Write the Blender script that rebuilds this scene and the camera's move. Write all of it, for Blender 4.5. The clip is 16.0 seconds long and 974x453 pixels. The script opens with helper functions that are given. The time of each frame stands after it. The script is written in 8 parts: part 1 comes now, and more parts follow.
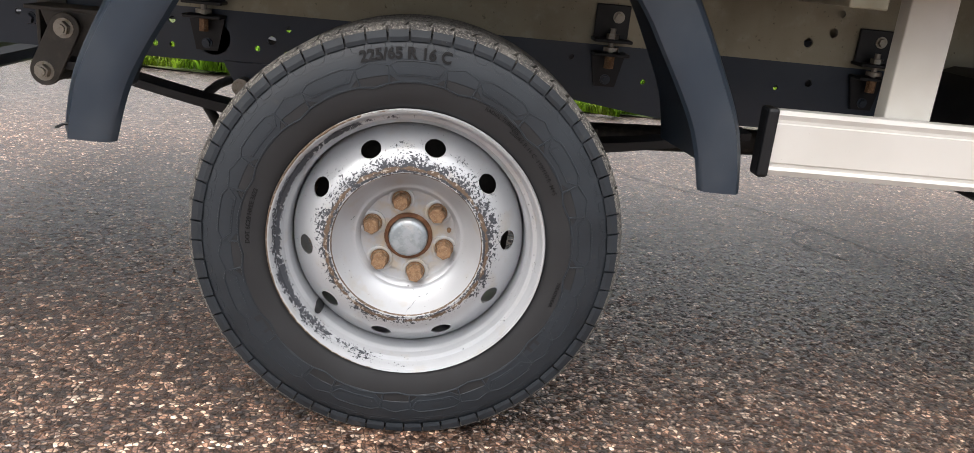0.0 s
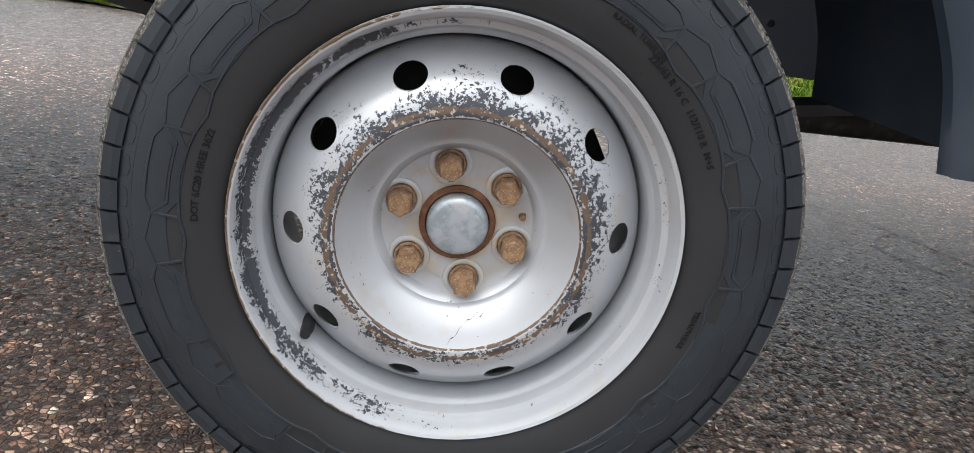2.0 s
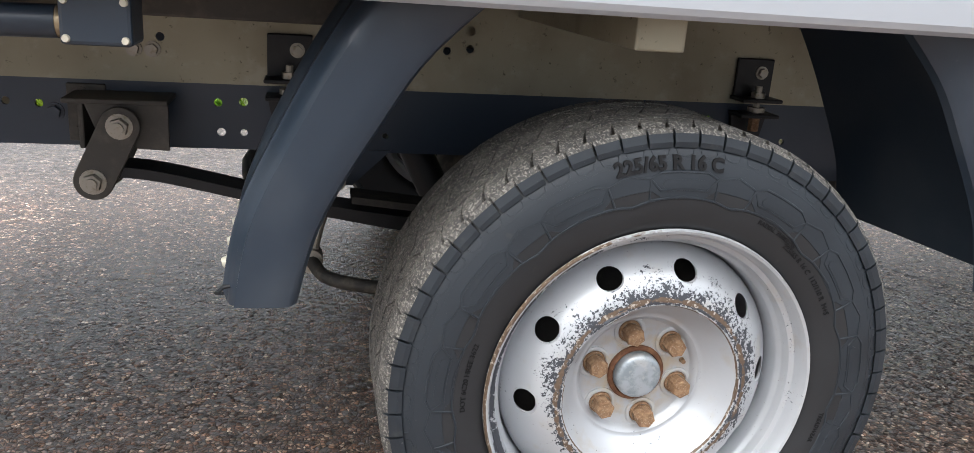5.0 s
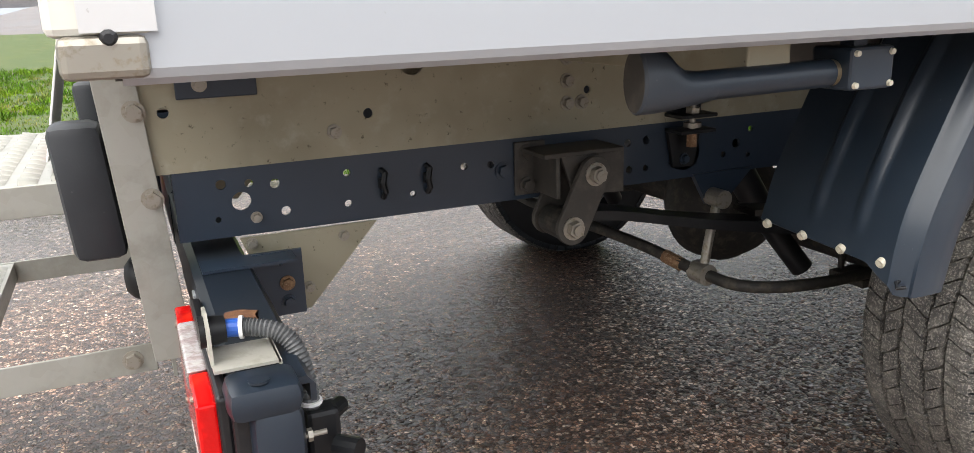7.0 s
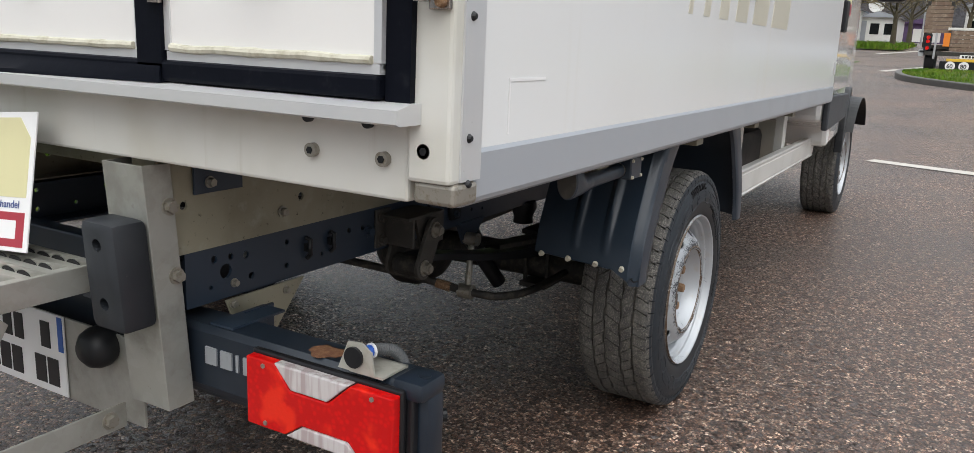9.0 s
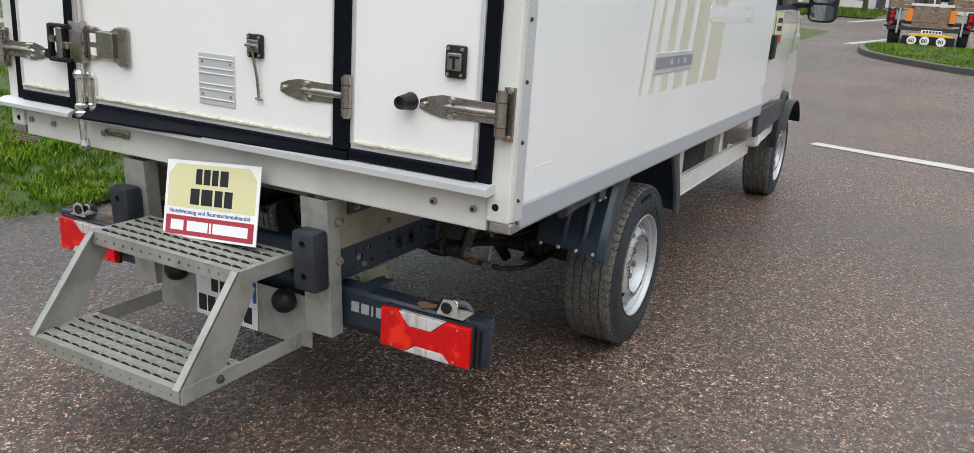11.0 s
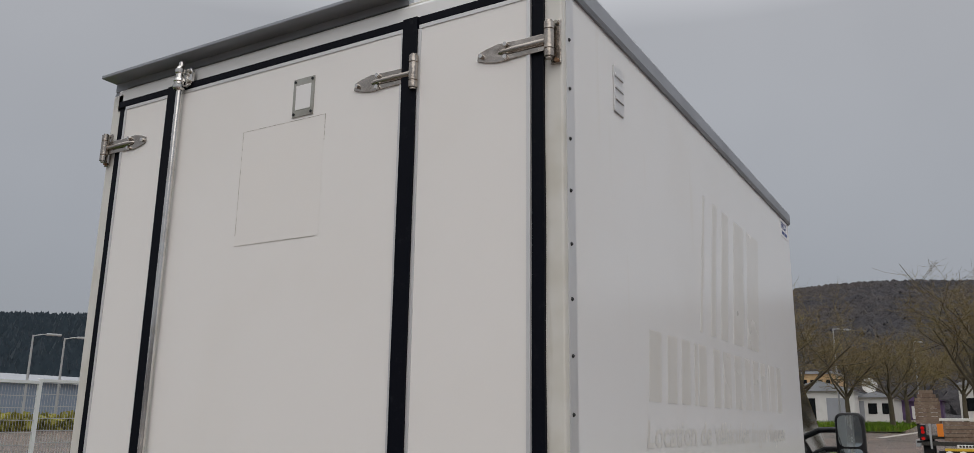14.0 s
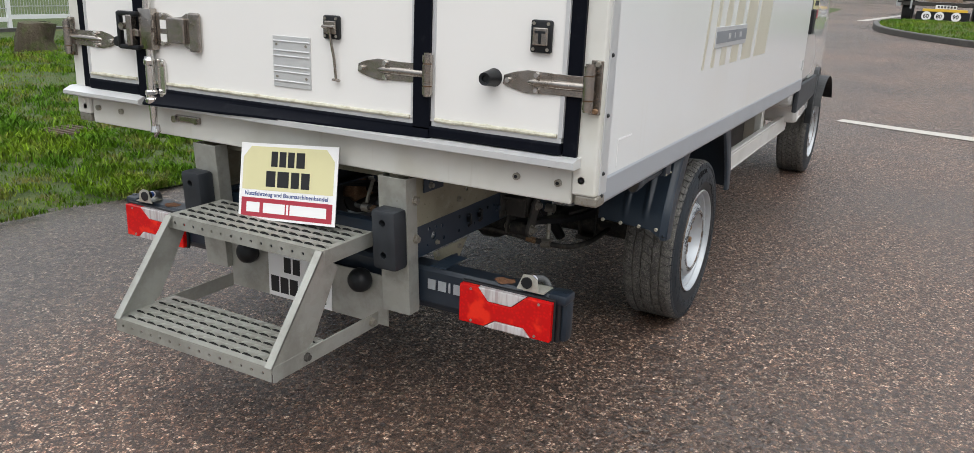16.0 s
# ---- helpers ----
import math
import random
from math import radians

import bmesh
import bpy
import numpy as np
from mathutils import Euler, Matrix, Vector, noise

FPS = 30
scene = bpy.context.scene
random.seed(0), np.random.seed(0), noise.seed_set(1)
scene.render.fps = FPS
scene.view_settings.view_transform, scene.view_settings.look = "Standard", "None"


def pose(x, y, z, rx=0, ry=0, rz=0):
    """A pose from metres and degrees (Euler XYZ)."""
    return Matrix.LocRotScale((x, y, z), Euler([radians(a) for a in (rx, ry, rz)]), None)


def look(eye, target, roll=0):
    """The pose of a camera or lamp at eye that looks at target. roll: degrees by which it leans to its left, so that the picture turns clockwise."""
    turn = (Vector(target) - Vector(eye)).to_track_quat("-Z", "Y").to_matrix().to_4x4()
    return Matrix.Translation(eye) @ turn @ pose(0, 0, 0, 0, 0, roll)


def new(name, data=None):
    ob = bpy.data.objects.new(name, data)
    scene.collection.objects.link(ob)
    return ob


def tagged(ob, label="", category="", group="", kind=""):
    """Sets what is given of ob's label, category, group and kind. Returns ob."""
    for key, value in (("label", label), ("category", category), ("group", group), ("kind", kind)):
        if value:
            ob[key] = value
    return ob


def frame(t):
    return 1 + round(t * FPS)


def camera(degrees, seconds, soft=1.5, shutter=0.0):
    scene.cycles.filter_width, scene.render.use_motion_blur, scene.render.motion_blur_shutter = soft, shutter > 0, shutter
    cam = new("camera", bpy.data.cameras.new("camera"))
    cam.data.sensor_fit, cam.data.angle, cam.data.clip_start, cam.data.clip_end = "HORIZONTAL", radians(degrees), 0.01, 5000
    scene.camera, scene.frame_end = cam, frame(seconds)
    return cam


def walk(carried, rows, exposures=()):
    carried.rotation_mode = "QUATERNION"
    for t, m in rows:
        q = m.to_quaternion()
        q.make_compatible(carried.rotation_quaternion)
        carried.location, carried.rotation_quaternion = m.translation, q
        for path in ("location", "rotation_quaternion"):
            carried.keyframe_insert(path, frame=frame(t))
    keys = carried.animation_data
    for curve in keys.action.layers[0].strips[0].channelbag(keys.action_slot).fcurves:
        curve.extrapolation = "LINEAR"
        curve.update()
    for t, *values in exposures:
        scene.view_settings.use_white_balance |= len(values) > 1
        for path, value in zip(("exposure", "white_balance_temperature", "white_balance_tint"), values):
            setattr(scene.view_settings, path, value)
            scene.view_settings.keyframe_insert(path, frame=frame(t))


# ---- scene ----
cam = camera(61.3, 16.0, 0.6)
PATH = [
    (0, (0.049, -0.061, 0.778), (0.165, 1.839, 0.163), 5.7),
    (0.5, (-0.017, -0.152, 0.76), (0.102, 1.744, 0.136), 8.1),
    (1, (-0.039, -0.128, 0.745), (0.095, 1.776, 0.145), 8.4),
    (1.5, (-0.04, 0.089, 0.69), (0.111, 1.986, 0.073), 8.5),
    (1.6, (-0.041, 0.159, 0.672), (0.114, 2.054, 0.052), 8.6),
    (2, (-0.047, 0.426, 0.609), (0.137, 2.31, -0.038), 9.5),
    (2.5, (-0.023, 0.605, 0.564), (0.133, 2.474, -0.133), 11.2),
    (3, (-0.03, 0.666, 0.565), (0.148, 2.538, -0.117), 12.1),
    (3.2, (-0.022, 0.636, 0.578), (0.117, 2.535, -0.033), 11.0),
    (5.3, (-0.561, 0.286, 0.865), (-0.106, 2.143, 0.278), 3.4),
    (5.5, (-0.656, 0.302, 0.875), (-0.2, 2.165, 0.31), 3.1),
    (5.9, (-0.871, 0.303, 0.866), (-0.425, 2.177, 0.328), 3.4),
    (6, (-0.92, 0.299, 0.864), (-0.484, 2.175, 0.326), 3.4),
    (6.5, (-1.138, 0.337, 0.858), (-0.636, 2.2, 0.334), -0.3),
    (7, (-1.39, 0.463, 0.849), (-0.627, 2.236, 0.325), -1.9),
    (7.5, (-1.649, 0.54, 0.864), (-0.672, 2.209, 0.355), -2.3),
    (8, (-1.878, 0.581, 0.904), (-0.512, 1.96, 0.422), 0.3),
    (8.2, (-1.951, 0.607, 0.903), (-0.443, 1.838, 0.446), 1.2),
    (10.3, (-3.001, 0.335, 1.289), (-1.251, 1.168, 0.797), 4.0),
    (10.5, (-3.105, 0.299, 1.3), (-1.367, 1.134, 0.769), 4.6),
    (11, (-3.269, 0.202, 1.405), (-1.563, 1.094, 0.862), 3.8),
    (11.5, (-3.36, 0.186, 1.496), (-1.607, 1.126, 1.287), 3.3),
    (12, (-3.376, 0.174, 1.539), (-1.626, 1.141, 1.467), 3.1),
    (12.5, (-3.401, 0.175, 1.61), (-1.658, 1.153, 1.663), 1.9),
    (13, (-3.392, 0.188, 1.639), (-1.665, 1.171, 1.863), 1.1),
    (13.2, (-3.395, 0.168, 1.645), (-1.685, 1.156, 1.954), 1.1),
    (13.5, (-3.414, 0.166, 1.658), (-1.725, 1.151, 2.077), 0.9),
    (14, (-3.419, 0.175, 1.631), (-1.744, 1.162, 2.1), 0.7),
    (14.2, (-3.398, 0.202, 1.649), (-1.695, 1.189, 2.006), 1.0),
    (14.5, (-3.371, 0.196, 1.613), (-1.643, 1.201, 1.696), 1.7),
    (14.9, (-3.383, 0.205, 1.56), (-1.662, 1.207, 1.376), 2.2),
    (15, (-3.383, 0.216, 1.552), (-1.667, 1.215, 1.31), 2.3),
    (15.5, (-3.39, 0.242, 1.469), (-1.709, 1.228, 1.022), 2.2),
    (16, (-3.394, 0.363, 1.367), (-1.705, 1.269, 0.794), 2.4),
]
walk(cam, [(t, look(eye, target, roll)) for t, eye, target, roll in PATH],
     [(0, 1.86, 6950, 13), (0.6, 1.72, 6850, 13), (1.5, 1.66, 6700, 12), (2.5, 1.68, 6500, 9), (3.2, 1.76, 6550, 9), (5.3, 2.05, 6550, 10), (6.0, 2.08, 6700, 10), (7.3, 2.06, 6800, 10), (8.2, 1.42, 6700, 9),
      (10.3, 0.96, 6350, 8), (11.0, 1.04, 6350, 7), (11.6, 0.76, 6350, 7), (12.2, 0.66, 6450, 9), (13.5, 0.33, 6600, 11), (14.0, 0.30, 6650, 11), (14.6, 0.53, 6500, 9), (15.2, 0.83, 6500, 8), (16, 0.99, 6500, 8)])

# ---------------------------------------------------------------- world and light
world = bpy.data.worlds.new("overcast")
scene.world = world
world.use_nodes = True
wn, wl = world.node_tree.nodes, world.node_tree.links
wn.clear()
w_out = wn.new("ShaderNodeOutputWorld")
w_bg = wn.new("ShaderNodeBackground")
w_sky = wn.new("ShaderNodeTexSky")
w_sky.sky_type, w_sky.sun_disc = "NISHITA", False
w_sky.sun_elevation, w_sky.sun_rotation = radians(50), radians(239)
w_sky.air_density, w_sky.dust_density = 1.0, 4.0
w_geo = wn.new("ShaderNodeTexCoord")
w_sep = wn.new("ShaderNodeSeparateXYZ")
w_ramp = wn.new("ShaderNodeValToRGB")
w_ramp.color_ramp.elements[0].position, w_ramp.color_ramp.elements[0].color = 0.0, (3.1, 3.4, 3.85, 1)
w_ramp.color_ramp.elements[1].position, w_ramp.color_ramp.elements[1].color = 1.0, (18.6, 18.8, 19.2, 1)
mid = w_ramp.color_ramp.elements.new(0.45)
mid.color = (4.4, 4.6, 4.95, 1)
high = w_ramp.color_ramp.elements.new(0.64)
high.color = (11.6, 11.9, 12.5, 1)
w_noise = wn.new("ShaderNodeTexNoise")
w_noise.inputs["Scale"].default_value, w_noise.inputs["Detail"].default_value = 2.2, 4
w_cl = wn.new("ShaderNodeMapRange")
w_cl.inputs["To Min"].default_value, w_cl.inputs["To Max"].default_value = 0.86, 1.14
w_mul = wn.new("ShaderNodeVectorMath")
w_mul.operation = "MULTIPLY"
w_mix = wn.new("ShaderNodeMix")
w_mix.data_type = "RGBA"
w_mix.inputs["Factor"].default_value = 0.92
wl.new(w_geo.outputs["Generated"], w_sep.inputs[0])
wl.new(w_sep.outputs["Z"], w_ramp.inputs[0])
wl.new(w_geo.outputs["Generated"], w_noise.inputs["Vector"])
wl.new(w_noise.outputs["Fac"], w_cl.inputs["Value"])
wl.new(w_ramp.outputs[0], w_mul.inputs[0])
wl.new(w_cl.outputs[0], w_mul.inputs[1])
wl.new(w_sky.outputs[0], w_mix.inputs["A"])
wl.new(w_mul.outputs[0], w_mix.inputs["B"])
wl.new(w_mix.outputs["Result"], w_bg.inputs["Color"])
w_bg.inputs["Strength"].default_value = 0.075
wl.new(w_bg.outputs[0], w_out.inputs[0])

sun = new("sun", bpy.data.lights.new("sun", "SUN"))
sun.data.energy, sun.data.angle, sun.data.color = 0.70, radians(70), (1.0, 0.97, 0.93)
sun.matrix_world = look((-5.6, -3.4, 8.0), (0, 0, 0))


# ---------------------------------------------------------------- materials
def material(name, base, rough=0.5, metal=0.0, coat=0.0, layers=(), bump=(), spec=0.5, coords="Object"):
    """A procedural surface. layers: (kind, scale, low, high, colour, strength, roughness or None); bump: (kind, scale, strength, distance)."""
    m = bpy.data.materials.new(name)
    m.use_nodes = True
    n, l = m.node_tree.nodes, m.node_tree.links
    b = n["Principled BSDF"]
    b.inputs["Metallic"].default_value = metal
    b.inputs["Coat Weight"].default_value = coat
    b.inputs["Coat Roughness"].default_value = 0.06
    b.inputs["Specular IOR Level"].default_value = spec
    tc = n.new("ShaderNodeTexCoord")

    def tex(kind, scale):
        if kind == "noise":
            t = n.new("ShaderNodeTexNoise")
            t.inputs["Detail"].default_value, t.inputs["Roughness"].default_value = 8, 0.62
            out = t.outputs["Fac"]
        elif kind == "cloud":
            t = n.new("ShaderNodeTexNoise")
            t.inputs["Detail"].default_value, t.inputs["Roughness"].default_value = 3, 0.5
            out = t.outputs["Fac"]
        elif kind == "cells":
            t = n.new("ShaderNodeTexVoronoi")
            out = t.outputs["Distance"]
        elif kind == "flake":
            t = n.new("ShaderNodeTexVoronoi")
            s = n.new("ShaderNodeSeparateColor")
            l.new(t.outputs["Color"], s.inputs[0])
            out = s.outputs[0]
        elif kind == "streak":
            t = n.new("ShaderNodeTexNoise")
            t.inputs["Detail"].default_value = 5
            mp = n.new("ShaderNodeMapping")
            mp.inputs["Scale"].default_value = (1, 1, 0.08)
            l.new(tc.outputs[coords], mp.inputs[0])
            l.new(mp.outputs[0], t.inputs["Vector"])
            t.inputs["Scale"].default_value = scale
            return t.outputs["Fac"]
        t.inputs["Scale"].default_value = scale
        l.new(tc.outputs[coords], t.inputs["Vector"])
        return out

    col = n.new("ShaderNodeRGB")
    col.outputs[0].default_value = (*base, 1)
    c_out = col.outputs[0]
    rv = n.new("ShaderNodeValue")
    rv.outputs[0].default_value = rough
    r_out = rv.outputs[0]
    for kind, scale, low, high, colour, strength, r2 in layers:
        mr = n.new("ShaderNodeMapRange")
        mr.interpolation_type = "SMOOTHSTEP"
        mr.inputs["From Min"].default_value, mr.inputs["From Max"].default_value = low, high
        mr.inputs["To Max"].default_value = strength
        l.new(tex(kind, scale), mr.inputs["Value"])
        mx = n.new("ShaderNodeMix")
        mx.data_type = "RGBA"
        l.new(mr.outputs[0], mx.inputs["Factor"])
        l.new(c_out, mx.inputs["A"])
        mx.inputs["B"].default_value = (*colour, 1)
        c_out = mx.outputs["Result"]
        if r2 is not None:
            mf = n.new("ShaderNodeMix")
            l.new(mr.outputs[0], mf.inputs["Factor"])
            l.new(r_out, mf.inputs["A"])
            mf.inputs["B"].default_value = r2
            r_out = mf.outputs["Result"]
    l.new(c_out, b.inputs["Base Color"])
    l.new(r_out, b.inputs["Roughness"])
    nrm = None
    for kind, scale, strength, dist in bump:
        bp = n.new("ShaderNodeBump")
        bp.inputs["Strength"].default_value, bp.inputs["Distance"].default_value = strength, dist
        l.new(tex(kind, scale), bp.inputs["Height"])
        if nrm:
            l.new(nrm, bp.inputs["Normal"])
        nrm = bp.outputs[0]
    if nrm:
        l.new(nrm, b.inputs["Normal"])
    return m


WHITE = material("gelcoat_white", (0.79, 0.80, 0.80), 0.16, layers=[
    ("cloud", 1.3, 0.45, 0.75, (0.74, 0.73, 0.70), 0.5, 0.24), ("streak", 14, 0.6, 0.8, (0.70, 0.68, 0.62), 0.35, 0.3)], bump=[("cloud", 3.0, 0.05, 0.01)])
DOOR = material("door_laminate_white", (0.81, 0.80, 0.782), 0.33, layers=[
    ("cloud", 1.6, 0.45, 0.8, (0.75, 0.73, 0.69), 0.45, 0.4), ("noise", 60, 0.74, 0.78, (0.45, 0.40, 0.33), 0.5, None)], bump=[("noise", 180, 0.04, 0.001)])
POST = material("rear_frame_cream", (0.66, 0.655, 0.615), 0.35, layers=[
    ("cloud", 5, 0.45, 0.75, (0.52, 0.50, 0.42), 0.55, 0.5), ("streak", 30, 0.62, 0.78, (0.36, 0.32, 0.22), 0.35, 0.6), ("noise", 90, 0.72, 0.78, (0.28, 0.24, 0.16), 0.6, 0.7)])
ALU = material("aluminium_trim", (0.64, 0.645, 0.65), 0.38, 0.35, layers=[
    ("cloud", 6, 0.45, 0.75, (0.50, 0.52, 0.56), 0.5, 0.45), ("noise", 110, 0.70, 0.76, (0.34, 0.33, 0.31), 0.5, 0.6)])
SKIRT = material("skirt_aluminium", (0.42, 0.445, 0.48), 0.34, 0.25, layers=[
    ("cloud", 6, 0.45, 0.75, (0.41, 0.43, 0.46), 0.5, 0.42), ("noise", 110, 0.70, 0.76, (0.30, 0.29, 0.27), 0.5, 0.6)])
ROOFTRIM = material("roof_trim_grey", (0.30, 0.32, 0.35), 0.4, 0.3, layers=[("cloud", 4, 0.4, 0.8, (0.22, 0.23, 0.25), 0.6, 0.5)])
SEAL = material("rubber_seal_dark", (0.005, 0.006, 0.010), 0.42, spec=0.06, layers=[("noise", 40, 0.55, 0.8, (0.020, 0.021, 0.026), 0.6, 0.6)], bump=[("noise", 60, 0.15, 0.003)])
RUBBER = material("tyre_rubber", (0.020, 0.021, 0.023), 0.52, spec=0.35, layers=[
    ("cloud", 9, 0.40, 0.75, (0.026, 0.028, 0.031), 0.7, 0.52), ("noise", 60, 0.62, 0.8, (0.060, 0.058, 0.054), 0.35, 0.8)], bump=[("noise", 240, 0.12, 0.001)])
DUSTED = material("dusty_sidewall_rubber", (0.020, 0.026, 0.033), 0.50, spec=0.4, layers=[
    ("cloud", 11, 0.40, 0.72, (0.014, 0.018, 0.023), 0.8, 0.44), ("noise", 40, 0.58, 0.74, (0.055, 0.056, 0.055), 0.4, 0.8), ("noise", 300, 0.68, 0.72, (0.22, 0.22, 0.21), 0.35, None)], bump=[("noise", 320, 0.15, 0.001)])
MOULDED = material("clean_black_rubber", (0.010, 0.010, 0.011), 0.6, spec=0.15, layers=[("noise", 60, 0.5, 0.8, (0.022, 0.022, 0.024), 0.6, 0.5)])
GROOVE = material("dusty_tread_groove", (0.115, 0.108, 0.094), 0.9, layers=[("noise", 40, 0.45, 0.70, (0.21, 0.195, 0.17), 0.8, None)])
TREAD = material("tyre_tread_dusty", (0.058, 0.057, 0.055), 0.75, layers=[
    ("noise", 30, 0.42, 0.70, (0.165, 0.157, 0.142), 0.75, 0.85), ("noise", 300, 0.50, 0.60, (0.34, 0.32, 0.285), 0.65, 0.95)], bump=[("noise", 500, 0.35, 0.0015)])
MUDGUARD = material("mudguard_plastic", (0.019, 0.030, 0.045), 0.31, layers=[
    ("cloud", 7, 0.45, 0.75, (0.045, 0.056, 0.070), 0.7, 0.5), ("noise", 150, 0.71, 0.75, (0.20, 0.20, 0.19), 0.5, 0.7)], bump=[("noise", 300, 0.10, 0.0008)])
CHASSIS = material("chassis_paint", (0.020, 0.034, 0.056), 0.36, layers=[
    ("cloud", 8, 0.5, 0.8, (0.030, 0.043, 0.062), 0.8, 0.55), ("noise", 55, 0.66, 0.78, (0.05, 0.048, 0.044), 0.5, 0.75)], bump=[("noise", 120, 0.08, 0.001)])
BUMPERM = material("bumper_paint", (0.013, 0.020, 0.031), 0.33, layers=[
    ("cloud", 7, 0.45, 0.8, (0.036, 0.045, 0.057), 0.7, 0.45), ("noise", 170, 0.70, 0.75, (0.17, 0.17, 0.17), 0.4, 0.7)])
GALV = material("galvanised_steel", (0.37, 0.37, 0.335), 0.44, 0.4, layers=[
    ("flake", 45, 0.2, 0.9, (0.41, 0.415, 0.39), 0.45, 0.36), ("noise", 7, 0.44, 0.68, (0.235, 0.23, 0.20), 0.65, 0.55), ("noise", 5, 0.56, 0.68, (0.24, 0.235, 0.20), 0.55, 0.6), ("noise", 60, 0.66, 0.78, (0.20, 0.18, 0.14), 0.6, 0.7)])
ZINC = material("dirty_zinc_subframe", (0.34, 0.32, 0.24), 0.5, 0.3, layers=[
    ("cloud", 7, 0.40, 0.72, (0.24, 0.22, 0.16), 0.7, 0.6), ("noise", 26, 0.52, 0.75, (0.42, 0.41, 0.34), 0.5, 0.45), ("noise", 90, 0.62, 0.72, (0.10, 0.088, 0.06), 0.8, 0.8), ("streak", 9, 0.56, 0.76, (0.18, 0.165, 0.115), 0.5, 0.7)])
STEEL = material("stainless_hinge", (0.40, 0.365, 0.33), 0.20, 0.95, layers=[
    ("cloud", 20, 0.45, 0.75, (0.24, 0.20, 0.165), 0.7, 0.34), ("noise", 70, 0.62, 0.78, (0.16, 0.10, 0.06), 0.5, 0.6)], bump=[("cloud", 26, 0.5, 0.006), ("noise", 50, 0.05, 0.001)])
CHROME = material("bright_stainless_bar", (0.70, 0.685, 0.66), 0.13, 0.95, layers=[
    ("cloud", 16, 0.45, 0.75, (0.46, 0.43, 0.39), 0.55, 0.24), ("noise", 60, 0.64, 0.78, (0.26, 0.19, 0.13), 0.4, 0.5)])
BOLT = material("zinc_bolt", (0.33, 0.31, 0.27), 0.42, 0.6, layers=[("noise", 120, 0.5, 0.7, (0.22, 0.18, 0.12), 0.7, 0.65)])
RUST = material("rusty_bolt", (0.19, 0.105, 0.055), 0.85, 0.1, layers=[
    ("noise", 140, 0.42, 0.66, (0.33, 0.21, 0.12), 0.85, 0.9), ("noise", 420, 0.56, 0.66, (0.52, 0.43, 0.32), 0.5, None)], bump=[("noise", 380, 0.5, 0.001)])
IRON = material("dark_cast_iron", (0.026, 0.025, 0.023), 0.65, 0.2, layers=[("noise", 45, 0.45, 0.72, (0.11, 0.095, 0.075), 0.7, 0.8)], bump=[("noise", 150, 0.25, 0.001)])
SHACKLE = material("dusty_steel_plate", (0.065, 0.061, 0.055), 0.6, 0.3, layers=[("noise", 40, 0.45, 0.72, (0.125, 0.115, 0.097), 0.7, 0.75), ("noise", 120, 0.62, 0.75, (0.05, 0.045, 0.04), 0.6, None)])
BLACK = material("black_plastic", (0.010, 0.011, 0.013), 0.42, spec=0.35, layers=[("cloud", 14, 0.5, 0.8, (0.030, 0.031, 0.033), 0.7, 0.55)], bump=[("noise", 260, 0.1, 0.0008)])
REDLENS = material("red_lens", (0.66, 0.004, 0.004), 0.16, coat=0.25, spec=0.3, layers=[("cells", 90, 0.15, 0.55, (0.46, 0.002, 0.003), 0.6, None), ("cloud", 14, 0.52, 0.66, (0.85, 0.030, 0.010), 0.8, None)], bump=[("cells", 220, 0.12, 0.002)])
CLEARLENS = material("clear_lens", (0.50, 0.42, 0.42), 0.10, 0.2, coat=0.8, layers=[("streak", 90, 0.4, 0.6, (0.72, 0.70, 0.70), 0.8, None)], bump=[("streak", 120, 0.5, 0.003)])
SIGNWHITE = material("sign_board_white", (0.80, 0.80, 0.80), 0.35, layers=[("noise", 30, 0.6, 0.8, (0.66, 0.66, 0.64), 0.5, None)])
SIGNCREAM = material("sign_cream_print", (0.66, 0.62, 0.36), 0.4, layers=[("cloud", 12, 0.4, 0.8, (0.60, 0.56, 0.32), 0.5, None)])
SIGNRED = material("sign_red_print", (0.38, 0.035, 0.055), 0.4, layers=[("cloud", 12, 0.4, 0.8, (0.32, 0.03, 0.05), 0.5, None)])
INK = material("black_ink", (0.012, 0.012, 0.014), 0.5, layers=[("noise", 30, 0.5, 0.9, (0.03, 0.03, 0.03), 0.5, None)])
BLUEINK = material("blue_ink", (0.03, 0.06, 0.22), 0.5, layers=[("noise", 30, 0.5, 0.9, (0.04, 0.09, 0.26), 0.5, None)])
GHOST = material("faded_decal_glue", (0.68, 0.675, 0.645), 0.30, layers=[("cloud", 2.0, 0.40, 0.70, (0.765, 0.765, 0.75), 0.75, 0.20), ("noise", 25, 0.55, 0.8, (0.60, 0.58, 0.52), 0.5, None)])
GHOSTB = material("faded_beige_decal", (0.60, 0.57, 0.47), 0.32, layers=[("cloud", 2.5, 0.45, 0.8, (0.70, 0.68, 0.60), 0.45, 0.26)])
CABWHITE = material("cab_paint_white", (0.80, 0.80, 0.79), 0.14, coat=0.5, layers=[("cloud", 2, 0.45, 0.8, (0.75, 0.75, 0.73), 0.5, 0.2)])


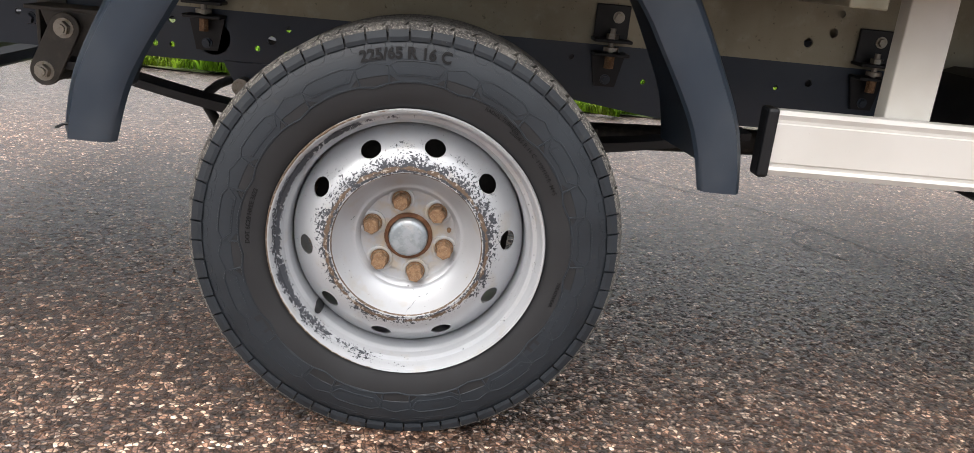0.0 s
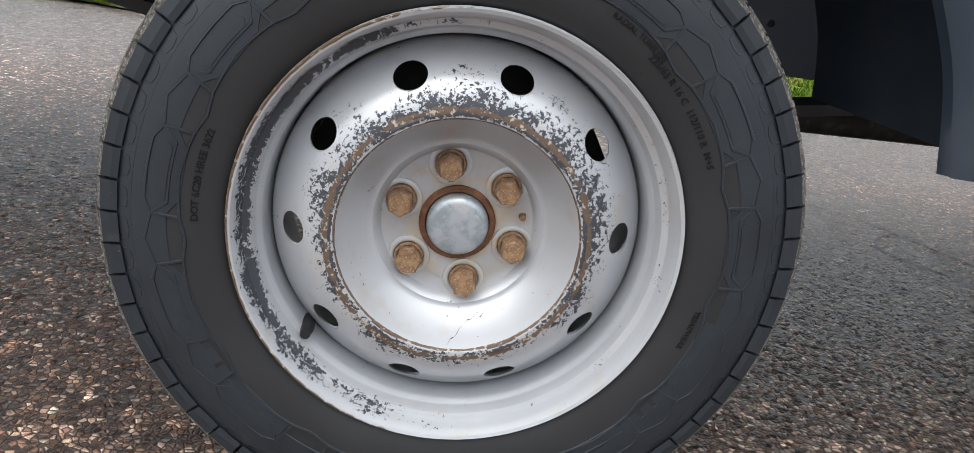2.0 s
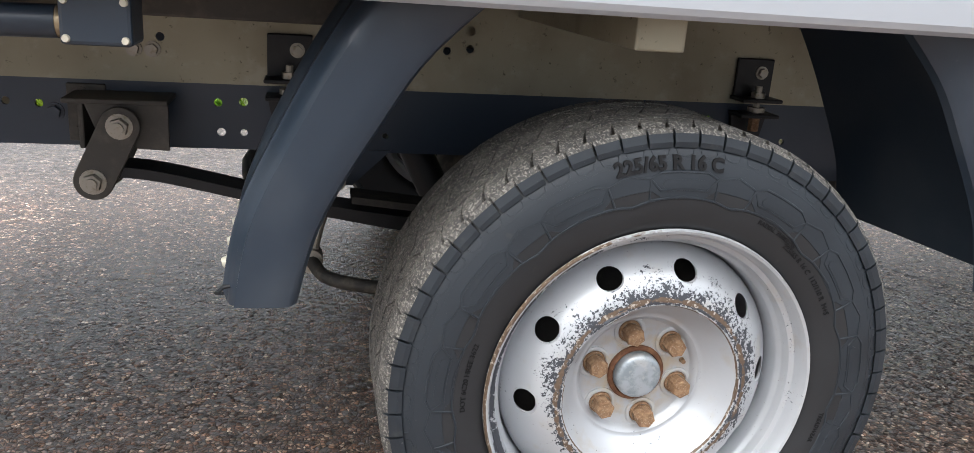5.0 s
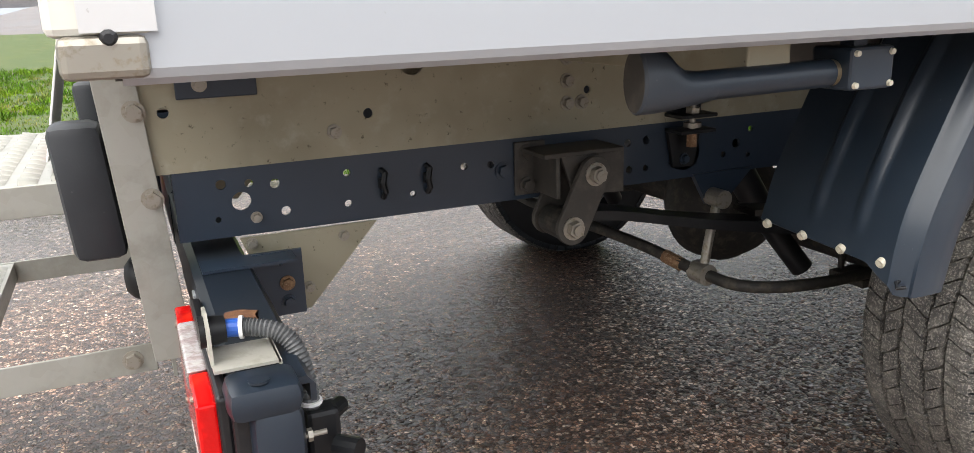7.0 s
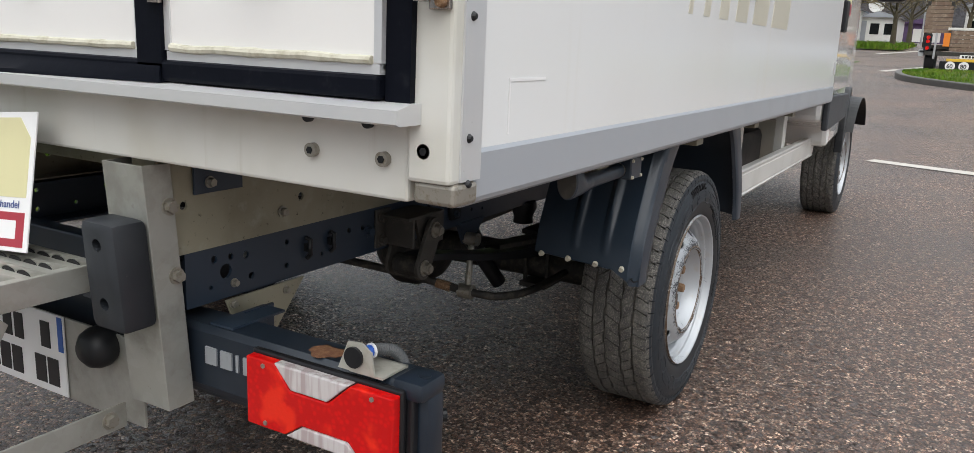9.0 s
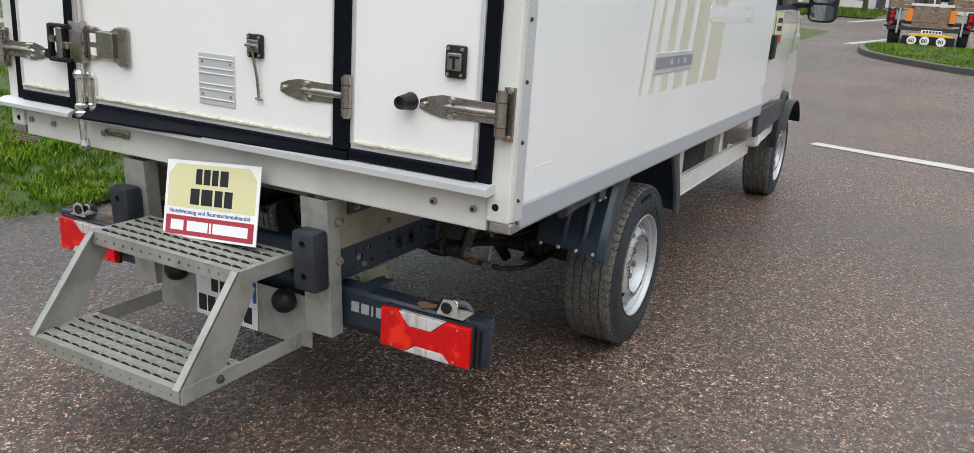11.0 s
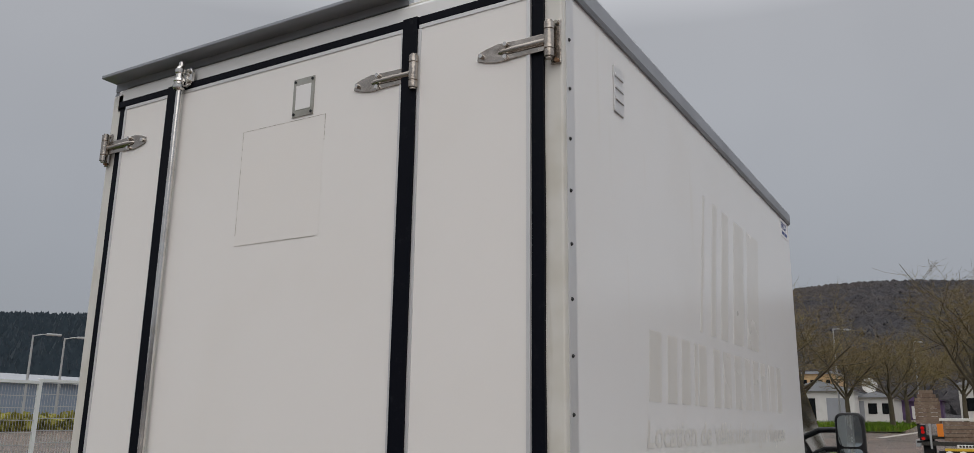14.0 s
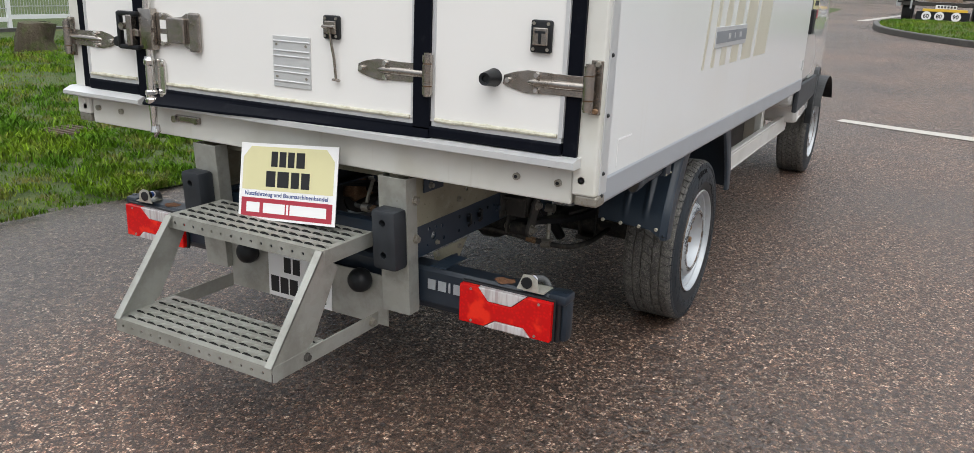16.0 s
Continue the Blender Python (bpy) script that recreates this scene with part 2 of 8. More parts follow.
# ---------------------------------------------------------------- mesh tools
class Geo:
    """Collects faces in plain lists."""

    def __init__(self):
        self.v, self.f, self.mi = [], [], []

    def add(self, vs, fs, mi=0):
        o = len(self.v)
        self.v += [tuple(p) for p in vs]
        self.f += [tuple(i + o for i in f) for f in fs]
        self.mi += [mi] * len(fs)
        return self

    def box(self, x0, x1, y0, y1, z0, z1, mi=0, b=0.0):
        if b <= 0:
            vs = [(x, y, z) for x in (x0, x1) for y in (y0, y1) for z in (z0, z1)]
            return self.add(vs, [(0, 1, 3, 2), (4, 6, 7, 5), (0, 4, 5, 1), (2, 3, 7, 6), (0, 2, 6, 4), (1, 5, 7, 3)], mi)
        bm = bmesh.new()
        bmesh.ops.create_cube(bm, size=1)
        for q in bm.verts:
            q.co = ((x0 + x1) / 2 + q.co.x * (x1 - x0), (y0 + y1) / 2 + q.co.y * (y1 - y0), (z0 + z1) / 2 + q.co.z * (z1 - z0))
        b = min(b, 0.45 * min(abs(x1 - x0), abs(y1 - y0), abs(z1 - z0)))
        bmesh.ops.bevel(bm, geom=bm.edges[:], offset=b, segments=2, affect="EDGES", profile=0.5)
        return self.take(bm, mi)

    def take(self, bm, mi=0):
        bm.verts.index_update()
        self.add([q.co[:] for q in bm.verts], [[q.index for q in f.verts] for f in bm.faces], mi)
        bm.free()
        return self

    def prism(self, poly, axis, a0, a1, mi=0):
        """A polygon of the two other axes, in their order, drawn out along axis from a0 to a1."""
        def put(p, a):
            return {"x": (a, p[0], p[1]), "y": (p[0], a, p[1]), "z": (p[0], p[1], a)}[axis]
        n = len(poly)
        vs = [put(p, a0) for p in poly] + [put(p, a1) for p in poly]
        fs = [tuple(range(n)), tuple(range(2 * n - 1, n - 1, -1))]
        fs += [(i, i + n, (i + 1) % n + n, (i + 1) % n) for i in range(n)]
        return self.add(vs, fs, mi)

    def cyl(self, p0, p1, r, seg=16, r1=None, mi=0, turn=0.0):
        return self.tube([p0, p1], r, seg, [r, r if r1 is None else r1], mi, turn)

    def tube(self, pts, r, seg=12, radii=None, mi=0, turn=0.0):
        pts = [Vector(p) for p in pts]
        rings, fs, vs = len(pts), [], []
        ref = None
        for i, p in enumerate(pts):
            d = (pts[min(i + 1, rings - 1)] - pts[max(i - 1, 0)]).normalized()
            if ref is None:
                ref = d.orthogonal().normalized() if abs(d.z) > 0.9 else d.cross(Vector((0, 0, 1))).normalized()
            u = (ref - d * ref.dot(d)).normalized()
            ref = u
            w = d.cross(u)
            rr = radii[i] if radii else r
            vs += [p + (u * math.cos(a) + w * math.sin(a)) * rr for a in [turn + 2 * math.pi * k / seg for k in range(seg)]]
        for i in range(rings - 1):
            fs += [(i * seg + k, i * seg + (k + 1) % seg, (i + 1) * seg + (k + 1) % seg, (i + 1) * seg + k) for k in range(seg)]
        fs += [tuple(range(seg - 1, -1, -1)), tuple(range((rings - 1) * seg, rings * seg))]
        return self.add(vs, fs, mi)

    def lathe(self, prof, c, seg=48, mi=0, closed=False, a0=0.0, a1=2 * math.pi):
        """prof: (radius, y) pairs turned round the y line through c = (x, z)."""
        n = len(prof)
        full = abs(a1 - a0 - 2 * math.pi) < 1e-6
        cols = seg if full else seg + 1
        vs = [(c[0] + r * math.sin(a), y, c[1] + r * math.cos(a)) for a in [a0 + (a1 - a0) * k / seg for k in range(cols)] for r, y in prof]
        fs = []
        for k in range(seg):
            k2 = (k + 1) % cols
            for j in range(n if closed else n - 1):
                j2 = (j + 1) % n
                fs.append((k * n + j, k2 * n + j, k2 * n + j2, k * n + j2))
        return self.add(vs, fs, mi)

    def sheet(self, rows, thick=0.0, mi=0):
        """A grid of points, given depth along its normals where thick is set."""
        a, b = len(rows), len(rows[0])
        vs = [p for row in rows for p in row]
        fs = [(i * b + j, i * b + j + 1, (i + 1) * b + j + 1, (i + 1) * b + j) for i in range(a - 1) for j in range(b - 1)]
        if not thick:
            return self.add(vs, fs, mi)
        bm = bmesh.new()
        q = [bm.verts.new(p) for p in vs]
        for f in fs:
            bm.faces.new([q[i] for i in f])
        bm.normal_update()
        bmesh.ops.solidify(bm, geom=bm.faces[:], thickness=thick)
        return self.take(bm, mi)

    def moved(self, m):
        self.v = [tuple(m @ Vector(p)) for p in self.v]
        return self

    def mesh(self, name, mats, smooth=False, bevel=0.0):
        me = bpy.data.meshes.new(name)
        me.from_pydata(self.v, [], self.f)
        for m in (mats if isinstance(mats, (list, tuple)) else [mats]):
            me.materials.append(m)
        me.polygons.foreach_set("material_index", self.mi)
        bm = bmesh.new()
        bm.from_mesh(me)
        if bevel:
            es = [e for e in bm.edges if len(e.link_faces) == 2 and e.calc_face_angle(0) > 0.6]
            bmesh.ops.bevel(bm, geom=es, offset=bevel, segments=2, affect="EDGES", profile=0.5, clamp_overlap=True)
        bmesh.ops.recalc_face_normals(bm, faces=bm.faces[:])
        if smooth:
            for f in bm.faces:
                f.smooth = True
            for e in bm.edges:
                e.smooth = len(e.link_faces) == 2 and e.calc_face_angle(0) < 0.62
        bm.to_mesh(me)
        bm.free()
        return me


def thing(name, at, label, category, group="", kind=""):
    ob = new(name)
    ob.empty_display_size = 0.1
    ob.location = at
    return tagged(ob, label, category, group, kind)


def part(name, geo, mats, parent, label="", smooth=False, bevel=0.0, local=None):
    """One mesh object under a thing or a part. The points are world places, or local to the parent where local is given."""
    me = geo if isinstance(geo, bpy.types.Mesh) else geo.mesh(name, mats, smooth, bevel)
    ob = new(name, me)
    ob.parent = parent
    if local is None:
        if parent.type == "EMPTY":
            ob.matrix_parent_inverse = Matrix.Translation(-parent.location)
    else:
        ob.matrix_basis = local
    return tagged(ob, label) if label else ob


def structure(name, geo, mats, label="", category="", smooth=False, bevel=0.0, kind="structure"):
    ob = new(name, geo.mesh(name, mats, smooth, bevel))
    return tagged(ob, label, category, "", kind)


def cut(me, cutter):
    """Takes the cutter's solids out of a mesh."""
    a, b = new("a", me), new("b", cutter)
    md = a.modifiers.new("cut", "BOOLEAN")
    md.operation, md.object, md.solver = "DIFFERENCE", b, "EXACT"
    md.use_self = True
    bpy.context.view_layer.update()
    done = bpy.data.meshes.new_from_object(a.evaluated_get(bpy.context.evaluated_depsgraph_get()))
    for o in (a, b):
        bpy.data.objects.remove(o)
    return done


def letters(text, size, depth=0.0, bold=0.0):
    """The points and faces of a line of writing in the x-z plane, its left end at 0, facing -y."""
    cu = bpy.data.curves.new("writing", "FONT")
    cu.body, cu.size, cu.extrude, cu.offset, cu.resolution_u = text, size, depth, bold, 3
    ob = new("writing", cu)
    bpy.context.view_layer.update()
    me = bpy.data.meshes.new_from_object(ob.evaluated_get(bpy.context.evaluated_depsgraph_get()))
    vs = [(v.co.x, -v.co.z, v.co.y) for v in me.vertices]
    fs = [tuple(p.vertices) for p in me.polygons]
    bpy.data.objects.remove(ob)
    bpy.data.meshes.remove(me)
    return vs, fs


def rise(x, y):
    """The ground's height: level round the truck, climbing gently with distance."""
    d = math.hypot(x + 3.3, y - 0.2) - 8.0
    if y < -3 or x < -6:
        return 0.0
    k = max(0.0, d)
    return 0.03 * k * k / (k + 1.5) if d < 92 else 0.03 * 92 * 92 / 93.5


# ---------------------------------------------------------------- ground
def asphalt():
    m = bpy.data.materials.new("damp_asphalt")
    m.use_nodes = True
    n, l = m.node_tree.nodes, m.node_tree.links
    b = n["Principled BSDF"]
    tc = n.new("ShaderNodeTexCoord")

    def voro(scale, feature="F1"):
        t = n.new("ShaderNodeTexVoronoi")
        t.feature = feature
        t.inputs["Scale"].default_value = scale
        l.new(tc.outputs["Object"], t.inputs["Vector"])
        return t

    def noise_(scale, detail=4):
        t = n.new("ShaderNodeTexNoise")
        t.inputs["Scale"].default_value, t.inputs["Detail"].default_value = scale, detail
        l.new(tc.outputs["Object"], t.inputs["Vector"])
        return t.outputs["Fac"]

    def ramp(src, stops):
        r = n.new("ShaderNodeValToRGB")
        e = r.color_ramp.elements
        e[0].position, e[0].color = stops[0][0], (*stops[0][1], 1)
        e[1].position, e[1].color = stops[-1][0], (*stops[-1][1], 1)
        for p, c in stops[1:-1]:
            e.new(p).color = (*c, 1)
        l.new(src, r.inputs[0])
        return r.outputs[0]

    def mixed(f, a, c):
        x = n.new("ShaderNodeMix")
        x.data_type = "RGBA"
        if isinstance(f, float):
            x.inputs["Factor"].default_value = f
        else:
            l.new(f, x.inputs["Factor"])
        for s, k in ((a, "A"), (c, "B")):
            if isinstance(s, tuple):
                x.inputs[k].default_value = (*s, 1)
            else:
                l.new(s, x.inputs[k])
        return x.outputs["Result"]

    v1, v2, v3 = voro(120), voro(120, "DISTANCE_TO_EDGE"), voro(47)
    sep = n.new("ShaderNodeSeparateColor")
    l.new(v1.outputs["Color"], sep.inputs[0])
    stones = ramp(sep.outputs[0], [(0.0, (0.034, 0.018, 0.011)), (0.28, (0.086, 0.046, 0.030)), (0.52, (0.168, 0.096, 0.065)), (0.72, (0.33, 0.21, 0.15)), (0.86, (0.55, 0.41, 0.31)), (1.0, (0.76, 0.65, 0.54))])
    gap = ramp(v2.outputs["Distance"], [(0.02, (1, 1, 1)), (0.17, (0, 0, 0))])
    col = mixed(gap, stones, (0.024, 0.015, 0.011))
    big = ramp(noise_(0.55, 5), [(0.38, (0, 0, 0)), (0.66, (1, 1, 1))])
    col = mixed(big, col, mixed(0.45, col, (0.030, 0.024, 0.020)))
    # the paving turns darker and greyer towards the verge, less so further forward
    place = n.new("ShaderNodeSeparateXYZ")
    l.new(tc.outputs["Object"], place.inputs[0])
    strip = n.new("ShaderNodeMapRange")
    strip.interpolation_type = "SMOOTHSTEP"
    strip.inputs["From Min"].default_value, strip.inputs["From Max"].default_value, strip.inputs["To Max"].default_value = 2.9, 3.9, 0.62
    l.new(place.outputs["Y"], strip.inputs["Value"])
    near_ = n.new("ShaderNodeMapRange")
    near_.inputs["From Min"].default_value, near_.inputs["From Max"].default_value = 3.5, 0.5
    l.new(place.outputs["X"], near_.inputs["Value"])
    greying = n.new("ShaderNodeMath")
    greying.operation = "MULTIPLY"
    l.new(strip.outputs[0], greying.inputs[0])
    l.new(near_.outputs[0], greying.inputs[1])
    col = mixed(greying.outputs[0], col, (0.052, 0.050, 0.050))
    mid_ = ramp(noise_(46, 3), [(0.36, (0.40, 0.38, 0.37)), (0.62, (1.45, 1.46, 1.47))])
    tone = n.new("ShaderNodeMix")
    tone.data_type, tone.blend_type = "RGBA", "MULTIPLY"
    tone.inputs["Factor"].default_value = 1.0
    l.new(col, tone.inputs["A"])
    l.new(mid_, tone.inputs["B"])
    col = tone.outputs["Result"]
    sep3 = n.new("ShaderNodeSeparateColor")
    l.new(v3.outputs["Color"], sep3.inputs[0])
    clump = n.new("ShaderNodeMix")
    clump.data_type, clump.blend_type = "RGBA", "MULTIPLY"
    clump.inputs["Factor"].default_value = 1.0
    l.new(col, clump.inputs["A"])
    l.new(ramp(sep3.outputs[0], [(0.0, (0.50, 0.47, 0.46)), (0.55, (0.95, 0.93, 0.92)), (1.0, (1.55, 1.50, 1.46))]), clump.inputs["B"])
    col = clump.outputs["Result"]
    fine = ramp(noise_(900, 2), [(0.35, (0.80, 0.78, 0.77)), (0.65, (1.46, 1.42, 1.40))])
    mul = n.new("ShaderNodeMix")
    mul.data_type, mul.blend_type = "RGBA", "MULTIPLY"
    mul.inputs["Factor"].default_value = 1.0
    l.new(col, mul.inputs["A"])
    l.new(fine, mul.inputs["B"])
    l.new(mul.outputs["Result"], b.inputs["Base Color"])
    rg = n.new("ShaderNodeMapRange")
    rg.inputs["To Min"].default_value, rg.inputs["To Max"].default_value = 0.50, 0.36
    l.new(big, rg.inputs["Value"])
    l.new(rg.outputs[0], b.inputs["Roughness"])
    b.inputs["Specular IOR Level"].default_value = 0.5
    wet = n.new("ShaderNodeMapRange")
    wet.inputs["To Min"].default_value, wet.inputs["To Max"].default_value = 0.55, 1.0
    l.new(big, wet.inputs["Value"])
    dry = n.new("ShaderNodeMath")
    dry.operation = "MULTIPLY"
    l.new(wet.outputs[0], dry.inputs[0])
    l.new(ramp(v2.outputs["Distance"], [(0.02, (0, 0, 0)), (0.16, (1, 1, 1))]), dry.inputs[1])
    l.new(dry.outputs[0], b.inputs["Coat Weight"])
    b.inputs["Coat Roughness"].default_value, b.inputs["Coat IOR"].default_value = 0.15, 1.75
    h1 = n.new("ShaderNodeMath")
    h1.operation = "MINIMUM"
    l.new(v2.outputs["Distance"], h1.inputs[0])
    h1.inputs[1].default_value = 0.22
    gn = n.new("ShaderNodeNewGeometry")

    def vec(op, a, c):
        t = n.new("ShaderNodeVectorMath")
        t.operation = op
        for k, s in enumerate((a, c)):
            if s is None:
                continue
            if isinstance(s, tuple):
                t.inputs[k].default_value = s
            else:
                l.new(s, t.inputs[k])
        return t.outputs[0]

    # each stone lies at its own slight tilt
    tilt = vec("MULTIPLY", vec("SUBTRACT", v1.outputs["Color"], (0.5, 0.5, 0.5)), (0.85, 0.85, 0.0))
    tilted = vec("NORMALIZE", vec("ADD", gn.outputs["Normal"], tilt), None)
    bp = n.new("ShaderNodeBump")
    l.new(tilted, bp.inputs["Normal"])
    bp.inputs["Strength"].default_value, bp.inputs["Distance"].default_value = 0.7, 0.010
    l.new(h1.outputs[0], bp.inputs["Height"])
    bp2 = n.new("ShaderNodeBump")
    bp2.inputs["Strength"].default_value, bp2.inputs["Distance"].default_value = 0.18, 0.006
    l.new(noise_(60, 6), bp2.inputs["Height"])
    l.new(bp.outputs[0], bp2.inputs["Normal"])
    l.new(bp2.outputs[0], b.inputs["Normal"])
    bp3 = n.new("ShaderNodeBump")
    film = vec("MULTIPLY", vec("SUBTRACT", v1.outputs["Color"], (0.5, 0.5, 0.5)), (0.70, 0.70, 0.0))
    l.new(vec("NORMALIZE", vec("ADD", gn.outputs["Normal"], film), None), bp3.inputs["Normal"])
    bp3.inputs["Strength"].default_value, bp3.inputs["Distance"].default_value = 0.45, 0.008
    l.new(h1.outputs[0], bp3.inputs["Height"])
    l.new(bp3.outputs[0], b.inputs["Coat Normal"])
    return m


ASPHALT = asphalt()
GRASSG = material("grass_ground", (0.045, 0.070, 0.014), 0.9, layers=[
    ("noise", 2.5, 0.45, 0.7, (0.075, 0.095, 0.018), 0.7, None), ("noise", 5, 0.56, 0.70, (0.115, 0.078, 0.03), 0.7, None), ("noise", 70, 0.45, 0.65, (0.035, 0.055, 0.010), 0.6, None)], bump=[("noise", 40, 0.6, 0.03)])
LINE = material("road_paint", (0.42, 0.395, 0.36), 0.6, layers=[("noise", 35, 0.52, 0.68, (0.25, 0.22, 0.20), 0.7, None)], bump=[("noise", 120, 0.3, 0.003)])
KERB = material("wet_kerb_stone", (0.060, 0.056, 0.052), 0.5, layers=[("noise", 8, 0.45, 0.7, (0.10, 0.095, 0.085), 0.7, 0.65)], bump=[("noise", 60, 0.3, 0.004)])


def stations(lo, hi, fine_lo, fine_hi, step):
    out, x = [], fine_lo
    while x <= fine_hi + 1e-6:
        out.append(x)
        x += step
    g, x = step, fine_lo
    while x > lo:
        g *= 1.5
        x -= g
        out.insert(0, max(x, lo))
    g, x = step, out[-1]
    while x < hi:
        g *= 1.5
        x += g
        out.append(min(x, hi))
    return out


gx, gy = stations(-300, 900, -8, 100, 2.0), stations(-300, 900, -12, 60, 2.0)
g = Geo().sheet([[(x, y, rise(x, y)) for y in gy] for x in gx])
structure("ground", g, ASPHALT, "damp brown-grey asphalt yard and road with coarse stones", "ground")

# grass verge along the truck's far side
def verge_edge(x):
    return 4.62 - 0.10 * (x + 0.2) * (1 if x < 1 else 0) - (0.02 * (x - 1) if x > 1 else -0.0) + 0.035 * math.sin(3.1 * x) + 0.02 * math.sin(9.7 * x + 1)


xs = [-9 + 0.25 * i for i in range(173)]
ws = [0, 0.005, 0.02, 0.06, 0.12, 0.2, 0.3, 0.42, 0.7, 1.0]
rows = []
for x in xs:
    e = verge_edge(max(-3.5, min(x, 12)))
    far = 24.0
    rows.append([(x, e + (far - e) * w, rise(x, e + (far - e) * w) + 0.004 + 0.045 * min(1, w * 16) + 0.02 * noise.noise((x * 0.8, w * 16, 0))) for w in ws])
verge = structure("grass_verge", Geo().sheet(rows), GRASSG, "short mossy green grass verge beside the asphalt", "grass", smooth=True)

# ---------------------------------------------------------------- the truck
MID = 2.133                     # the truck's centre line


def mir(y):
    return 2 * MID - y


truck = thing("box_truck", (0.0, MID, 0.0), "white refrigerated box truck with worn silver wheels, parked on asphalt", "truck")
X0, X1, YR, YL, ZB, ZT = -1.425, 1.94, 1.106, 3.16, 0.812, 2.92

UNDERFLOOR = material("sealed_floor_underside", (0.045, 0.042, 0.038), 0.6, layers=[("noise", 12, 0.45, 0.7, (0.09, 0.08, 0.065), 0.6, 0.8)])
# insulated box: side, front, roof, floor and far side as slabs
part("side_panel", Geo().box(X0 + 0.03, X1, YR, YR + 0.07, 0.874, ZT - 0.01), WHITE, truck, "glossy white insulated panel with faded lettering", bevel=0.003)
part("side_panel", Geo().box(X0 + 0.03, X1, YL - 0.07, YL, 0.874, ZT - 0.01), WHITE, truck, "glossy white insulated panel", bevel=0.003)
part("front_panel", Geo().box(X1 - 0.07, X1 - 0.001, YR + 0.07, YL - 0.07, 0.874, ZT - 0.05), WHITE, truck, "glossy white insulated panel", bevel=0.003)
part("box_floor", Geo().box(X0 + 0.03, X1 - 0.01, YR + 0.03, YL - 0.03, ZB - 0.01, ZB + 0.06), UNDERFLOOR, truck, "dark sealed floor underside")
part("box_roof", Geo().box(X0 - 0.01, X1, YR + 0.02, YL - 0.02, ZT - 0.055, ZT + 0.05, b=0.01), WHITE, truck)
for y0, y1 in ((YR - 0.004, YR + 0.05), (YL - 0.05, YL + 0.004)):
    s = -1 if y0 < 2 else 1
    yo = y0 if s < 0 else y1
    # the moulded aluminium skirt along the bottom edge
    prof = [(0.0, 0.812), (0.003, 0.805), (0.009, 0.800), (0.05, 0.800), (0.05, 0.884), (0.012, 0.884), (0.012, 0.880), (0.004, 0.877), (0.001, 0.871)]
    part("skirt_rail", Geo().prism([(yo - s * a, z) for a, z in prof], "x", X0 + 0.035, X1), SKIRT, truck, "pale grey aluminium edge rail")
    prof = [(-0.004, ZT - 0.030), (0.03, ZT - 0.030), (0.03, ZT + 0.055), (0.0, ZT + 0.055), (-0.010, ZT + 0.035), (-0.010, ZT - 0.015)]
    part("roof_rail", Geo().prism([(yo - s * a, z) for a, z in prof], "x", X0 + 0.0, X1 + 0.01), ROOFTRIM, truck, "grey aluminium roof edge")

# rear frame: posts, sill beam and head
for y0, y1 in ((YR - 0.006, YR + 0.062), (YL - 0.062, YL + 0.006)):
    post = part("rear_post", Geo().box(X0 - 0.010, X0 + 0.06, y0, y1, 0.835, ZT + 0.03, b=0.006), POST, truck, "cream painted corner post")
    yo = y0 if y0 < 2 else y1
    s = 1 if y0 < 2 else -1
    strip = Geo().box(X0 + 0.012, X0 + 0.062, yo - s * 0.003, yo + s * 0.004, 0.838, ZT)
    part("edge_strip", strip, ALU, post)
    part("corner_shoe", Geo().box(X0 - 0.004, X0 + 0.055, min(yo - s * 0.005, yo + s * 0.06), max(yo - s * 0.005, yo + s * 0.06), 0.806, 0.836, b=0.006), BOLT, post)
    for z in [0.834] + [0.894 + 0.153 * k for k in range(13)]:
        g = Geo().cyl((X0 + 0.03, yo - s * 0.0028, z), (X0 + 0.03, yo - s * 0.0075, z), 0.0065, 10, 0.0035)
        part("rivet", g, BLACK, post)
sill = Geo().box(X0, X0 + 0.05, YR + 0.064, YL - 0.064, 0.804, 0.935, b=0.005)
sill = part("rear_sill", sill, POST, truck, "stained cream steel sill beam")
head = part("rear_head", Geo().box(X0 - 0.005, X0 + 0.05, YR + 0.064, YL - 0.064, ZT - 0.03, ZT + 0.06, b=0.005), POST, truck)
part("rain_lip", Geo().box(X0 - 0.075, X0 + 0.02, YR + 0.55, YL + 0.01, ZT + 0.085, ZT + 0.10, b=0.003), ROOFTRIM, truck, "grey rain gutter above the doors")
part("rain_lip_web", Geo().box(X0 - 0.005, X0 + 0.02, YR + 0.55, YL + 0.005, ZT + 0.05, ZT + 0.087), ROOFTRIM, truck)

SEALANT = material("old_ivory_sealant", (0.58, 0.56, 0.46), 0.5, layers=[("noise", 30, 0.45, 0.65, (0.36, 0.33, 0.24), 0.8, 0.6)])
